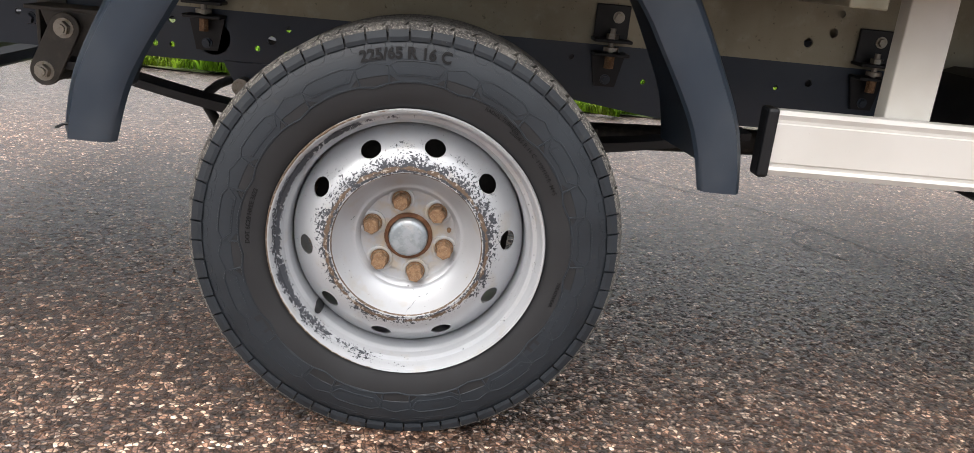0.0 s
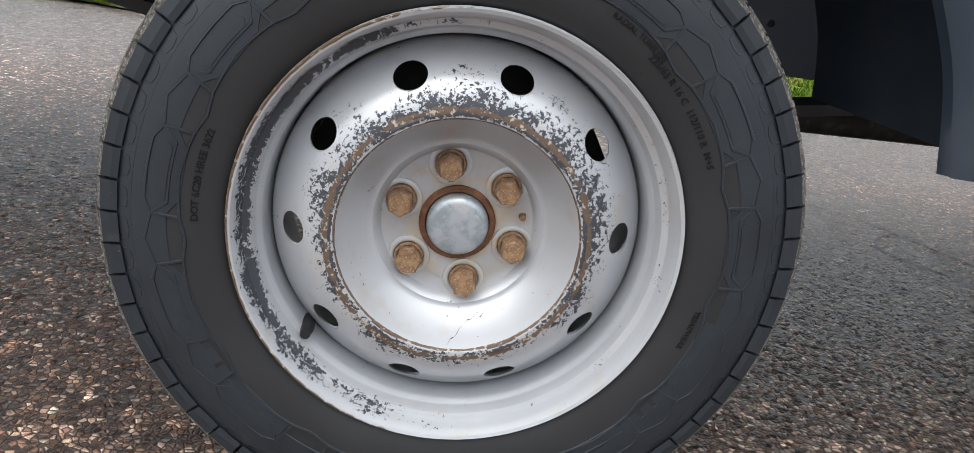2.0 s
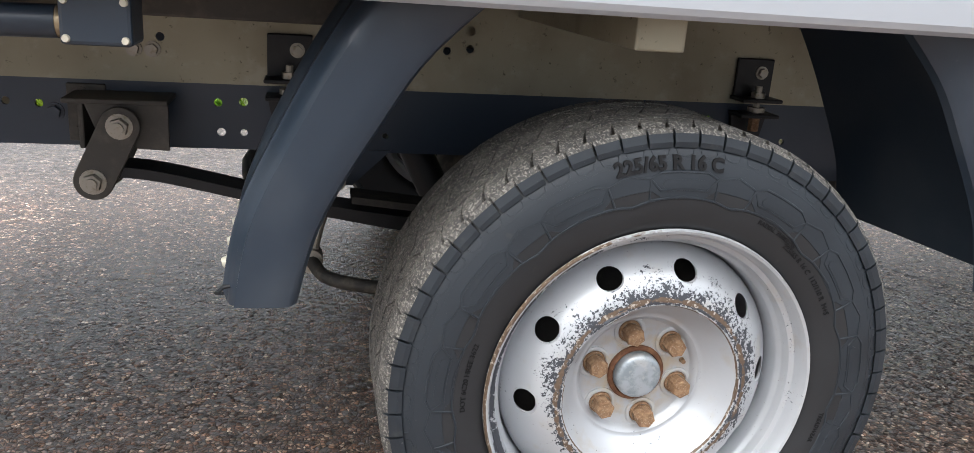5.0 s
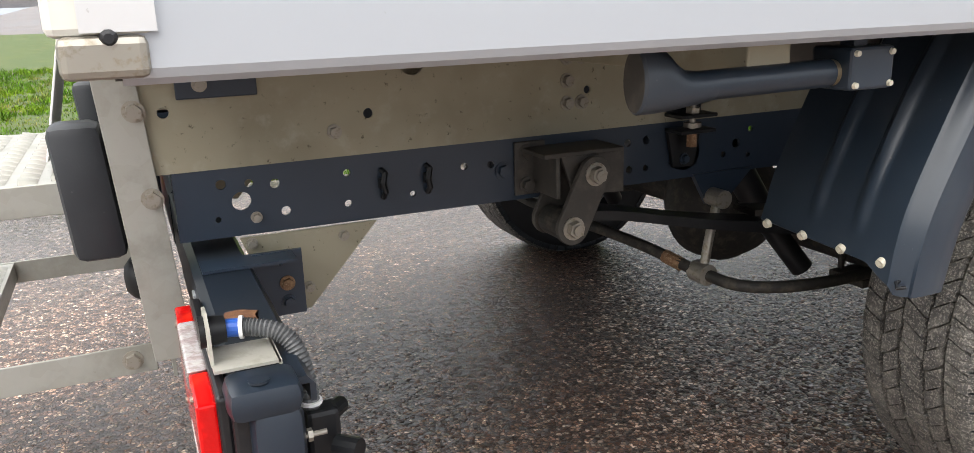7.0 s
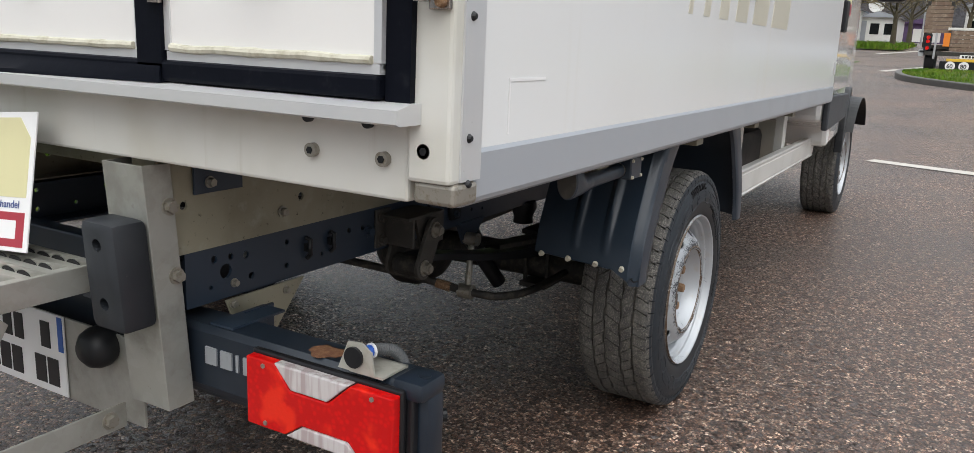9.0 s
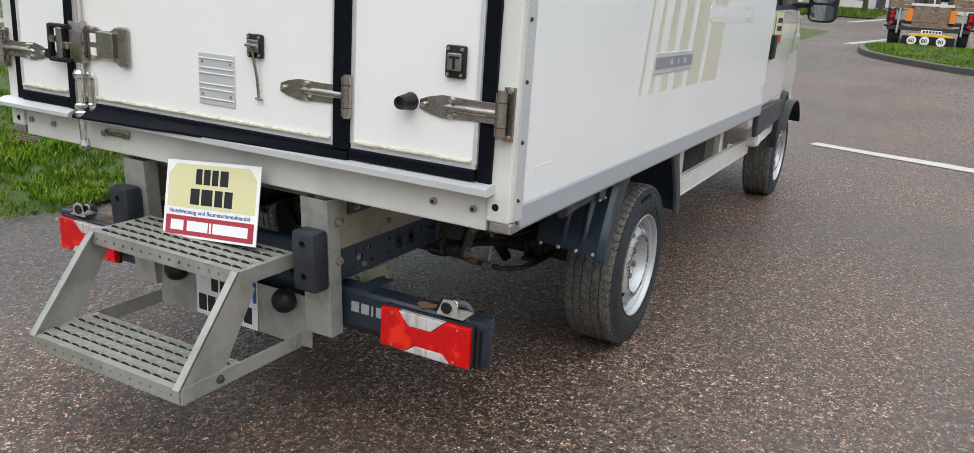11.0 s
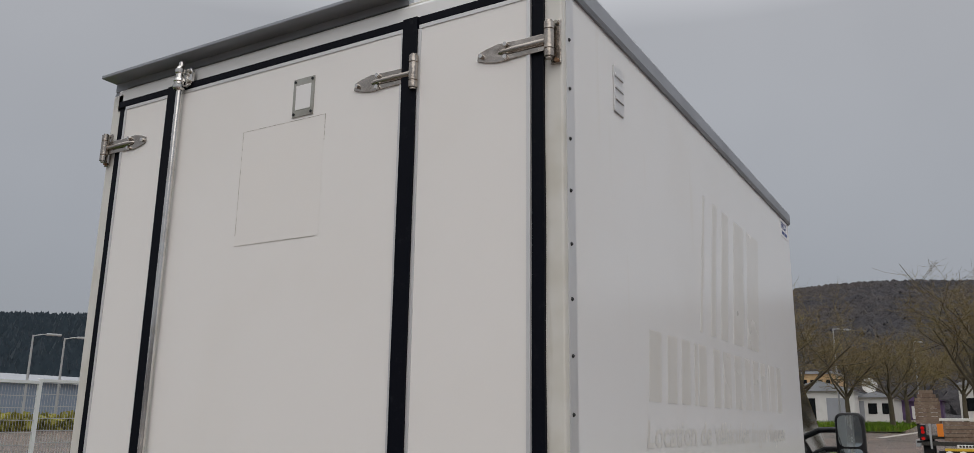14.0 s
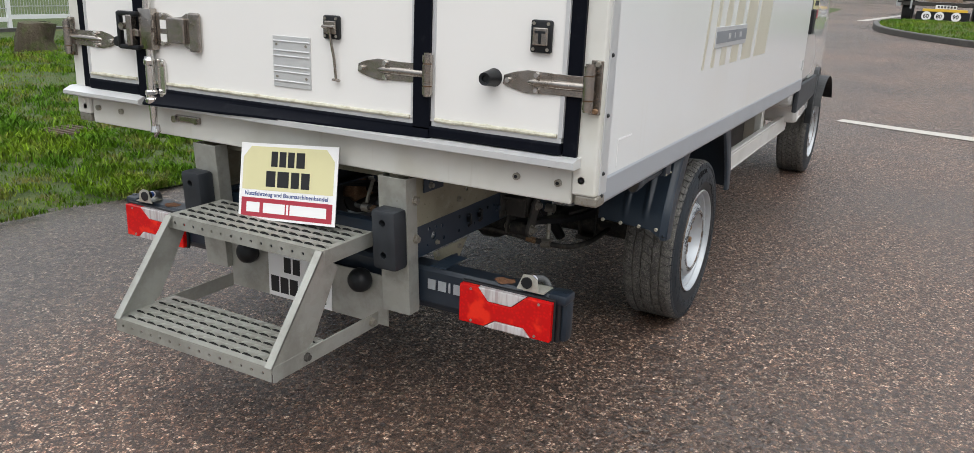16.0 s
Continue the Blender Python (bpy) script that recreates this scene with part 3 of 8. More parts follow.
# rear doors
XD = -1.452
DZ0, DZ1 = 0.972, 2.874
doors = []
for nm, y0, y1, z0, lab in (("right_door", 1.197, 1.594, DZ0, "narrow white door leaf"), ("main_door", 1.655, 2.734, DZ0, "wide white door leaf"), ("left_door", 2.790, 3.052, 0.976, "narrow white door leaf")):
    d = part("door", Geo().box(XD, X0 + 0.03, y0, y1, z0, DZ1, b=0.005), DOOR, truck, lab)
    e = Geo()
    for a, b_ in ((y0 - 0.003, y0 + 0.009), (y1 - 0.009, y1 + 0.003)):
        e.box(XD - 0.003, XD + 0.02, a, b_, z0 + 0.012, DZ1 - 0.012)
    e.box(XD - 0.0025, XD + 0.02, y0, y1, z0 - 0.002, z0 + 0.011)
    e.box(XD - 0.0025, XD + 0.02, y0, y1, DZ1 - 0.011, DZ1 + 0.002)
    part("door_edge_trim", e, ALU, d)
    bead = []
    for i in range(41):
        y = y0 + 0.012 + (y1 - y0 - 0.024) * i / 40
        bead.append((XD - 0.0035, y, z0 + 0.016 + 0.0025 * noise.noise((y * 14, z0, 1.0))))
    part("sealant_bead", Geo().tube(bead, 0.006, 8, [0.0062 + 0.0022 * noise.noise((p[1] * 25, 3.0, z0)) for p in bead]), SEALANT, d, "grubby ivory sealant bead", smooth=True)
    doors.append(d)


def wavy(y0, y1, x0, x1, z0, z1, seed):
    """A soft rubber lip, not quite straight."""
    rows, k = [], 26
    for i in range(k + 1):
        z = z0 + (z1 - z0) * i / k
        w = 0.0025 * noise.noise((seed, z * 3, 0))
        rows.append((y0 + w, y1 + w, z))
    return Geo().sheet([[(x1, a, z), (x0, a, z), (x0, b_, z), (x1, b_, z)] for a, b_, z in rows])


for k, (y0, y1) in enumerate(((1.155, 1.194), (1.597, 1.652), (2.738, 2.787), (3.055, 3.098))):
    part("door_seal", wavy(y0, y1, XD - (0.010 if k in (1, 2) else -0.006), X0 + 0.01, 0.935, DZ1 + 0.03, k * 7.3), SEAL, truck, "black rubber door seal")
part("door_seal", Geo().box(XD - 0.010, X0 + 0.01, 1.196, 2.736, 0.938, 0.970, b=0.006), SEAL, truck)
part("door_seal", Geo().box(XD - 0.010, X0 + 0.01, 2.789, 3.053, 0.938, 0.974, b=0.006), SEAL, truck)
part("door_seal", Geo().box(XD - 0.002, X0 + 0.01, 1.155, 3.098, DZ1 + 0.003, DZ1 + 0.032, b=0.003), SEAL, truck)
rows = []
for i in range(33):
    y = 1.598 + (2.736 - 1.598) * i / 32
    f = (y - 1.598) / 1.138
    sag = 0.022 * f ** 1.2 + 0.0020 * noise.noise((y * 6, 2.0, 0))
    out = XD - 0.0105 - 0.028 * min(1.0, f * 1.6)
    rows.append([(XD - 0.009, y, 0.960), (XD - 0.0108, y, 0.952), (out, y, 0.942 - sag), (out - 0.0005, y, 0.936 - sag)])
part("seal_lip", Geo().sheet(rows, 0.004), SEAL, truck, "sagging black rubber lip", smooth=True)
# sill ledges under the doors
part("sill_ledge", Geo().prism([(-1.488, 0.913), (-1.481, 0.910), (X0, 0.910), (X0, 0.937), (-1.46, 0.936), (-1.488, 0.930)], "y", 1.145, 2.705), ALU, truck, "scuffed white aluminium door ledge")
part("sill_ledge", Geo().prism([(-1.49, 0.912), (-1.482, 0.907), (X0, 0.907), (X0, 0.940), (-1.46, 0.938), (-1.49, 0.924)], "y", 2.765, 3.165), ALU, truck, "scuffed white aluminium door ledge")


# ---------------------------------------------------------------- wheels
def wheel_paint():
    """Silver paint, chipped to dark primer and rust round the ridge and the rim's edge."""
    m = bpy.data.materials.new("chipped_silver_paint")
    m.use_nodes = True
    n, l = m.node_tree.nodes, m.node_tree.links
    b = n["Principled BSDF"]
    tc = n.new("ShaderNodeTexCoord")
    sp = n.new("ShaderNodeSeparateXYZ")
    l.new(tc.outputs["Object"], sp.inputs[0])

    def math_(op, a, c=None):
        t = n.new("ShaderNodeMath")
        t.operation = op
        for i, s in enumerate((a, c)):
            if s is None:
                continue
            if isinstance(s, (int, float)):
                t.inputs[i].default_value = s
            else:
                l.new(s, t.inputs[i])
        return t.outputs[0]

    def noise_(scale, detail=6, rough=0.6):
        t = n.new("ShaderNodeTexNoise")
        t.inputs["Scale"].default_value, t.inputs["Detail"].default_value, t.inputs["Roughness"].default_value = scale, detail, rough
        l.new(tc.outputs["Object"], t.inputs["Vector"])
        return t.outputs["Fac"]

    def near(x, mid_, half):
        d = math_("ABSOLUTE", math_("SUBTRACT", x, mid_))
        t = n.new("ShaderNodeMapRange")
        t.interpolation_type = "SMOOTHSTEP"
        t.inputs["From Min"].default_value, t.inputs["From Max"].default_value = half, 0.0
        l.new(d, t.inputs["Value"])
        return t.outputs[0]

    def step(x, lo, hi):
        t = n.new("ShaderNodeMapRange")
        for s, k in ((lo, "From Min"), (hi, "From Max")):
            if isinstance(s, (int, float)):
                t.inputs[k].default_value = s
            else:
                l.new(s, t.inputs[k])
        l.new(x, t.inputs["Value"])
        return t.outputs[0]

    def mixc(f, a, c):
        t = n.new("ShaderNodeMix")
        t.data_type = "RGBA"
        l.new(f, t.inputs["Factor"])
        for s, k in ((a, "A"), (c, "B")):
            if isinstance(s, tuple):
                t.inputs[k].default_value = (*s, 1)
            else:
                l.new(s, t.inputs[k])
        return t.outputs["Result"]

    r = math_("SQRT", math_("ADD", math_("MULTIPLY", sp.outputs[0], sp.outputs[0]), math_("MULTIPLY", sp.outputs[2], sp.outputs[2])))
    top = step(sp.outputs[2], -0.09, 0.10)
    left = step(sp.outputs[0], 0.06, -0.16)
    slope = step(r, math_("ADD", math_("MULTIPLY", top, 0.028), 0.148), 0.128)
    ridge = math_("MULTIPLY", math_("MULTIPLY", slope, step(r, 0.1185, 0.1225)), math_("ADD", math_("MULTIPLY", top, 0.14), 0.64))
    edge = math_("MULTIPLY", near(r, 0.2066, 0.0120), math_("ADD", math_("MULTIPLY", left, 0.66), 0.26))
    mott = math_("MULTIPLY", math_("SUBTRACT", noise_(230, 7, 0.72), 0.5), 2.7)
    wide = math_("MULTIPLY", math_("SUBTRACT", noise_(26, 4), 0.5), 1.3)
    chips = step(math_("ADD", math_("ADD", ridge, mott), wide), 0.56, 0.572)
    chips = math_("MAXIMUM", chips, step(math_("ADD", math_("ADD", edge, math_("MULTIPLY", mott, 0.75)), wide), 0.60, 0.63))
    rustz = math_("MAXIMUM", math_("MULTIPLY", near(r, 0.1275, 0.0085), 0.80), math_("MULTIPLY", near(r, 0.1192, 0.0018), 1.1))
    rusty = step(math_("ADD", rustz, math_("MULTIPLY", math_("SUBTRACT", noise_(70, 8, 0.72), 0.5), 2.0)), 0.56, 0.70)
    rimrust = step(math_("ADD", math_("MULTIPLY", near(r, 0.2190, 0.0035), left), math_("MULTIPLY", math_("SUBTRACT", noise_(90, 4), 0.5), 1.0)), 0.40, 0.6)
    col = mixc(noise_(9, 3), (0.40, 0.425, 0.45), (0.49, 0.51, 0.535))
    col = mixc(math_("MULTIPLY", step(noise_(22, 8), 0.56, 0.76), 0.7), col, (0.42, 0.38, 0.32))
    col = mixc(math_("MULTIPLY", step(r, 0.082, 0.050), step(noise_(46, 6), 0.40, 0.58)), col, (0.46, 0.40, 0.31))
    col = mixc(step(noise_(260, 3, 0.5), 0.745, 0.755), col, (0.20, 0.19, 0.18))
    col = mixc(chips, col, (0.040, 0.045, 0.055))
    rcol = mixc(noise_(220, 4), (0.060, 0.040, 0.028), (0.17, 0.115, 0.075))
    bare = step(noise_(170, 5), 0.57, 0.62)
    rcol = mixc(bare, rcol, (0.42, 0.38, 0.33))
    worn = math_("MAXIMUM", rusty, rimrust)
    col = mixc(worn, col, rcol)
    l.new(col, b.inputs["Base Color"])
    off = math_("MAXIMUM", worn, chips)
    rg = n.new("ShaderNodeMapRange")
    rg.inputs["To Min"].default_value, rg.inputs["To Max"].default_value = 0.36, 0.62
    l.new(off, rg.inputs["Value"])
    l.new(rg.outputs[0], b.inputs["Roughness"])
    mt = n.new("ShaderNodeMapRange")
    mt.inputs["To Min"].default_value, mt.inputs["To Max"].default_value = 0.30, 0.05
    l.new(off, mt.inputs["Value"])
    l.new(mt.outputs[0], b.inputs["Metallic"])
    bp = n.new("ShaderNodeBump")
    bp.inputs["Strength"].default_value, bp.inputs["Distance"].default_value, bp.invert = 0.5, 0.0015, True
    l.new(off, bp.inputs["Height"])
    bp2 = n.new("ShaderNodeBump")
    bp2.inputs["Strength"].default_value, bp2.inputs["Distance"].default_value = 0.10, 0.001
    l.new(noise_(350, 3), bp2.inputs["Height"])
    l.new(bp.outputs[0], bp2.inputs["Normal"])
    l.new(bp2.outputs[0], b.inputs["Normal"])
    return m


RIM = wheel_paint()
HUBRUST = material("hub_rust_ring", (0.13, 0.055, 0.028), 0.8, 0.2, layers=[("noise", 120, 0.4, 0.7, (0.24, 0.12, 0.06), 0.8, 0.9)], bump=[("noise", 200, 0.4, 0.001)])
HUBCAP = material("zinc_hub_cap", (0.44, 0.49, 0.53), 0.46, 0.6, layers=[("noise", 55, 0.42, 0.62, (0.29, 0.34, 0.37), 0.9, 0.55), ("noise", 30, 0.56, 0.66, (0.56, 0.58, 0.58), 0.7, 0.4), ("noise", 130, 0.64, 0.7, (0.20, 0.18, 0.15), 0.7, 0.6)])
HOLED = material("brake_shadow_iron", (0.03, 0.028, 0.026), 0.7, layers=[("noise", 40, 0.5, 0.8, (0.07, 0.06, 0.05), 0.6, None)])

# local wheel frame: axle along y, outer side towards -y, y = 0 at the tyre's widest outer face
RT, WT = 0.3465, 0.222
DISH = 0.0655                     # depth of the wheel's mounting face


def carcass():
    prof = [(0.208, 0.030), (0.2185, 0.011), (0.232, 0.0045), (0.255, 0.0005), (0.275, 0.0), (0.292, 0.002), (0.306, 0.006), (0.318, 0.011), (0.327, 0.0165), (0.3345, 0.024)]
    inner = [(r, WT - y) for r, y in reversed(prof)]
    gg = Geo().lathe(prof + inner, (0, 0), 160)
    return gg


def squash(me, sag):
    """Flattens the tyre where it meets the ground."""
    for v in me.vertices:
        x, y, z = v.co
        if z < -sag:
            v.co.z = -sag
    return me


car = carcass()
car.mi = [1 if all(math.hypot(car.v[i][0], car.v[i][2]) > 0.3300 for i in f) else 0 for f in car.f]
tyre_me = squash(car.mesh("tyre", [RUBBER, GROOVE], True), 0.335)


def tread_blocks():
    """Ribs of small blocks with slanted grooves, and shoulder lugs that wrap over the edge."""
    gg = Geo()
    nb = 64
    ribs = [(0.018, 0.0525), (0.0595, 0.0865), (0.0925, 0.1295), (0.1355, 0.1625), (0.1695, 0.204)]
    for ri, (y0, y1) in enumerate(ribs):
        slant = (0.40, -0.55, 0.62, -0.55, 0.40)[ri]
        for k in range(nb):
            a = 2 * math.pi * (k + 0.5 * (ri % 2)) / nb
            da0 = 2 * math.pi / nb * (0.458 + 0.010 * math.sin(k * 2.3))
            top, base = RT, RT - 0.0095
            sh = slant * 2 * math.pi / nb * 0.5
            edge0 = 0.004 if ri == 0 else 0.0
            edge1 = 0.004 if ri == 4 else 0.0
            vs = []
            nz = 4
            for rr in (base, top):
                for j in range(nz):
                    f = j / (nz - 1)
                    y = y0 + (y1 - y0) * f
                    zig = 0.0016 * (1 if (k % 2) else -1) if j in (0, nz - 1) and 0 < ri < 4 else 0
                    off = sh * (f - 0.5) * 2
                    r2 = rr - (edge0 if j == 0 else 0) - (edge1 if j == nz - 1 else 0)
                    outer = (ri == 0 and j == 0) or (ri == 4 and j == nz - 1)
                    da = da0 * (0.90 if outer else 1.0)
                    for s in (-1, 1):
                        aa = a + off + s * da
                        vs.append((r2 * math.sin(aa), y + zig, r2 * math.cos(aa)))
            o = 2 * nz
            fs = [(o + 2 * j, o + 2 * j + 1, o + 2 * j + 3, o + 2 * j + 2) for j in range(nz - 1)]
            fs += [(2 * j, 2 * j + 2, o + 2 * j + 2, o + 2 * j) for j in range(nz - 1)] + [(2 * j + 1, 2 * j + 3, o + 2 * j + 3, o + 2 * j + 1) for j in range(nz - 1)]
            fs += [(0, 1, o + 1, o), (2 * nz - 2, 2 * nz - 1, o + 2 * nz - 1, o + 2 * nz - 2)]
            gg.add(vs, fs)
    for side in (0, 1):
        for k in range(nb):
            a = 2 * math.pi * k / nb
            da = 2 * math.pi / nb * 0.452
            def yy(d):
                return d if side == 0 else WT - d
            prof = [(RT - 0.0045, 0.0185), (0.3365, 0.0115), (0.3265, 0.0085), (0.320, 0.0090)]
            low = [(0.3345, 0.0225), (0.3335, 0.0195), (0.3255, 0.0135), (0.320, 0.0105)]
            vs = [(r * math.sin(a + s * da), yy(d), r * math.cos(a + s * da)) for pr in (prof, low) for r, d in pr for s in (-1, 1)]
            m_ = len(prof)
            fs = [(2 * j, 2 * j + 1, 2 * j + 3, 2 * j + 2) for j in range(m_ - 1)]
            fs += [(2 * j, 2 * j + 2, 2 * m_ + 2 * j + 2, 2 * m_ + 2 * j) for j in range(m_ - 1)] + [(2 * j + 1, 2 * j + 3, 2 * m_ + 2 * j + 3, 2 * m_ + 2 * j + 1) for j in range(m_ - 1)]
            fs += [(2 * m_ - 2, 2 * m_ - 1, 4 * m_ - 1, 4 * m_ - 2)]
            gg.add(vs, fs, 1)
            gg.mi[-len(fs)] = 0
    return gg


def tread_material():
    """Dusty rubber with fine zigzag cuts across the blocks."""
    m = TREAD.copy()
    m.name = "tyre_tread_sipes"
    n, l = m.node_tree.nodes, m.node_tree.links
    b = n["Principled BSDF"]
    tc = n.new("ShaderNodeTexCoord")
    sp = n.new("ShaderNodeSeparateXYZ")
    l.new(tc.outputs["Object"], sp.inputs[0])
    at = n.new("ShaderNodeMath")
    at.operation = "ARCTAN2"
    l.new(sp.outputs[0], at.inputs[0])
    l.new(sp.outputs[2], at.inputs[1])
    zz = n.new("ShaderNodeMath")
    zz.operation = "PINGPONG"
    l.new(sp.outputs[1], zz.inputs[0])
    zz.inputs[1].default_value = 0.0035
    zs = n.new("ShaderNodeMath")
    zs.operation = "MULTIPLY_ADD"
    l.new(zz.outputs[0], zs.inputs[0])
    zs.inputs[1].default_value = 2.2
    l.new(at.outputs[0], zs.inputs[2])
    ml = n.new("ShaderNodeMath")
    ml.operation = "MULTIPLY"
    l.new(zs.outputs[0], ml.inputs[0])
    ml.inputs[1].default_value = 64 * 3 / (2 * math.pi)
    fr = n.new("ShaderNodeMath")
    fr.operation = "FRACT"
    l.new(ml.outputs[0], fr.inputs[0])
    pp = n.new("ShaderNodeMapRange")
    pp.inputs["From Min"].default_value, pp.inputs["From Max"].default_value = 0.0, 0.16
    l.new(fr.outputs[0], pp.inputs["Value"])
    bp = n.new("ShaderNodeBump")
    bp.inputs["Strength"].default_value, bp.inputs["Distance"].default_value = 0.55, 0.003
    l.new(pp.outputs[0], bp.inputs["Height"])
    dm = n.new("ShaderNodeMix")
    dm.data_type = "RGBA"
    l.new(pp.outputs[0], dm.inputs["Factor"])
    dm.inputs["A"].default_value = (0.085, 0.080, 0.071, 1)
    l.new(b.inputs["Base Color"].links[0].from_socket, dm.inputs["B"])
    l.new(dm.outputs["Result"], b.inputs["Base Color"])
    old = b.inputs["Normal"].links[0].from_socket
    l.new(old, bp.inputs["Normal"])
    l.new(bp.outputs[0], b.inputs["Normal"])
    return m


tread_me = squash(tread_blocks().mesh("tread", [tread_material(), DUSTED]), 0.3352)


def sidewall(y0=-0.0006):
    """Raised outlines and writing on the tyre's outer side, as shallow ribs round the axle."""
    gg = Geo()
    table = [(0.225, 0.0095), (0.236, 0.004), (0.255, 0.0005), (0.275, 0.0), (0.292, 0.002), (0.306, 0.006), (0.318, 0.011), (0.327, 0.0165)]

    def depth(r):
        for (r0, d0), (r1, d1) in zip(table, table[1:]):
            if r <= r1:
                return d0 + (d1 - d0) * (r - r0) / (r1 - r0)
        return table[-1][1]

    def put(r, a, up):
        return (r * math.sin(a), depth(r) - up, r * math.cos(a))

    def rib(pts, w=0.0018, up=0.0017):
        for (r0, a0), (r1, a1) in zip(pts, pts[1:]):
            k = max(1, int(abs(a1 - a0) / 0.05), int(abs(r1 - r0) / 0.008))
            for i in range(k):
                ra, aa = r0 + (r1 - r0) * i / k, a0 + (a1 - a0) * i / k
                rb, ab = r0 + (r1 - r0) * (i + 1) / k, a0 + (a1 - a0) * (i + 1) / k
                dr, dt = rb - ra, (ab - aa) * ra
                ln = math.hypot(dr, dt) or 1
                nr, nt = dt / ln * w / 2, -dr / ln * w / 2
                vs = [put(ra + nr, aa + nt / ra, up), put(ra - nr, aa - nt / ra, up), put(rb - nr, ab - nt / rb, up), put(rb + nr, ab + nt / rb, up),
                      put(ra + 2 * nr, aa + 2 * nt / ra, -0.0004), put(ra - 2 * nr, aa - 2 * nt / ra, -0.0004), put(rb - 2 * nr, ab - 2 * nt / rb, -0.0004), put(rb + 2 * nr, ab + 2 * nt / rb, -0.0004)]
                gg.add(vs, [(0, 1, 2, 3), (0, 3, 7, 4), (1, 5, 6, 2)])

    def pad(r0, r1, a0, a1, up=0.0014, slant=0.0):
        """A raised panel with cut corners."""
        k = 4
        c = (r1 - r0) * 0.35 / r0
        lo = [a0 + c + (a1 - a0 - 2 * c) * i / k for i in range(k + 1)]
        mid_ = [a0 + (a1 - a0) * i / k for i in range(k + 1)]
        rows_ = [[put(r0, a, up) for a in lo], [put((r0 + r1) / 2, a + slant, up) for a in mid_], [put(r1, a + 2 * slant, up) for a in lo]]
        gg.sheet(rows_)
        ring = rows_[0] + [rows_[1][-1]] + rows_[2][::-1] + [rows_[1][0]]
        out = [(x, y + up + 0.0004, z) for x, y, z in ring]
        q = len(ring)
        gg.add(ring + out, [(i, (i + 1) % q, q + (i + 1) % q, q + i) for i in range(q)])

    cells = 26
    for k in range(cells):
        a = 2 * math.pi * k / cells
        w = 2 * math.pi / cells
        up_ = (0.300, 0.287, 0.268, 0.255)
        if k % 2 == 0:
            rib([(0.2930, a - 0.42 * w), (0.2930, a + 0.42 * w), (0.2865, a + 0.62 * w), (0.2715, a + 0.45 * w), (0.2715, a - 0.45 * w), (0.2865, a - 0.62 * w), (0.2930, a - 0.42 * w)])
            pad(0.2735, 0.2840, a - 0.42 * w, a + 0.42 * w)
        else:
            rib([(0.2865, a - 0.38 * w), (0.294, a), (0.2865, a + 0.38 * w), (0.2600, a + 0.34 * w), (0.2555, a), (0.2600, a - 0.34 * w), (0.2865, a - 0.38 * w)])
            rib([(0.2600, a + 0.34 * w), (0.2630, a + 1.0 * w), (0.2600, a + 1.66 * w)])
    for k in range(64):
        a = 2 * math.pi * k / 64
        w = 2 * math.pi / 64
        rib([(0.3175, a - 0.36 * w), (0.3115, a - 0.30 * w), (0.3095, a), (0.3115, a + 0.30 * w), (0.3175, a + 0.36 * w)], 0.0014, 0.0012)
    rib([(0.2325, 0.0), (0.2325, 2 * math.pi)], 0.0016, 0.0010)
    rib([(0.3065, 0.0), (0.3065, 2 * math.pi)], 0.0010, 0.0007)

    ink = Geo()

    def write(text, size, r, start, up=0.0012, bold=0.0, flip=False):
        vs, fs = letters(text, size, 0.0, bold)
        out = []
        for x, _, z in vs:
            if flip:
                rr, aa = r + size * 0.7 - z, start - x / r
            else:
                rr, aa = r + z, start + x / r
            out.append(put(rr, aa, up))
        ink.add(out, fs)
        side_ = [(x, y + up + 0.0003, z) for x, y, z in out]
        edges = {}
        for f in fs:
            for i, j in zip(f, f[1:] + f[:1]):
                key = (min(i, j), max(i, j))
                edges[key] = edges.get(key, 0) + 1
        o = len(out)
        ink.add(out + side_, [(i, j, j + o, i + o) for (i, j), c in edges.items() if c == 1])

    write("225/65 R 16 C", 0.0225, 0.2960, -0.29, 0.0030, 0.0008)
    write("225/65 R 16 C  112/110 R  M+S", 0.0095, 0.2450, 0.62, 0.0010, 0.0001)
    write("RADIAL TUBELESS", 0.0080, 0.2520, 0.42, 0.0010, 0.0001)
    write("DOT 6C20 HREE 3622", 0.0095, 0.2440, -1.62, 0.0010, 0.0001)
    write("TREADWEAR", 0.0075, 0.2480, 1.72, 0.0010, 0.0001)

    def bars(a0, a1, r0, r1, widths):
        """A word that stands as bars."""
        tot = sum(widths)
        a = a0
        for i, w in enumerate(widths):
            b_ = a + (a1 - a0) * w / tot
            if i % 2 == 0:
                gg.sheet([[put(r, t, 0.0015) for t in (a, (a + b_) / 2, b_)] for r in (r0, (r0 + r1) / 2, r1)])
            a = b_

    bars(3.72, 4.42, 0.262, 0.279, (3, 1, 4, 1, 3, 1, 4, 1, 3, 1, 4, 2, 6, 1, 2, 1, 4))
    bars(1.75, 2.38, 0.262, 0.281, (5, 1, 4, 1, 3, 1, 4, 1, 2, 1, 4, 1, 3))
    field = Geo()
    q = 26 * 8
    rows_ = []
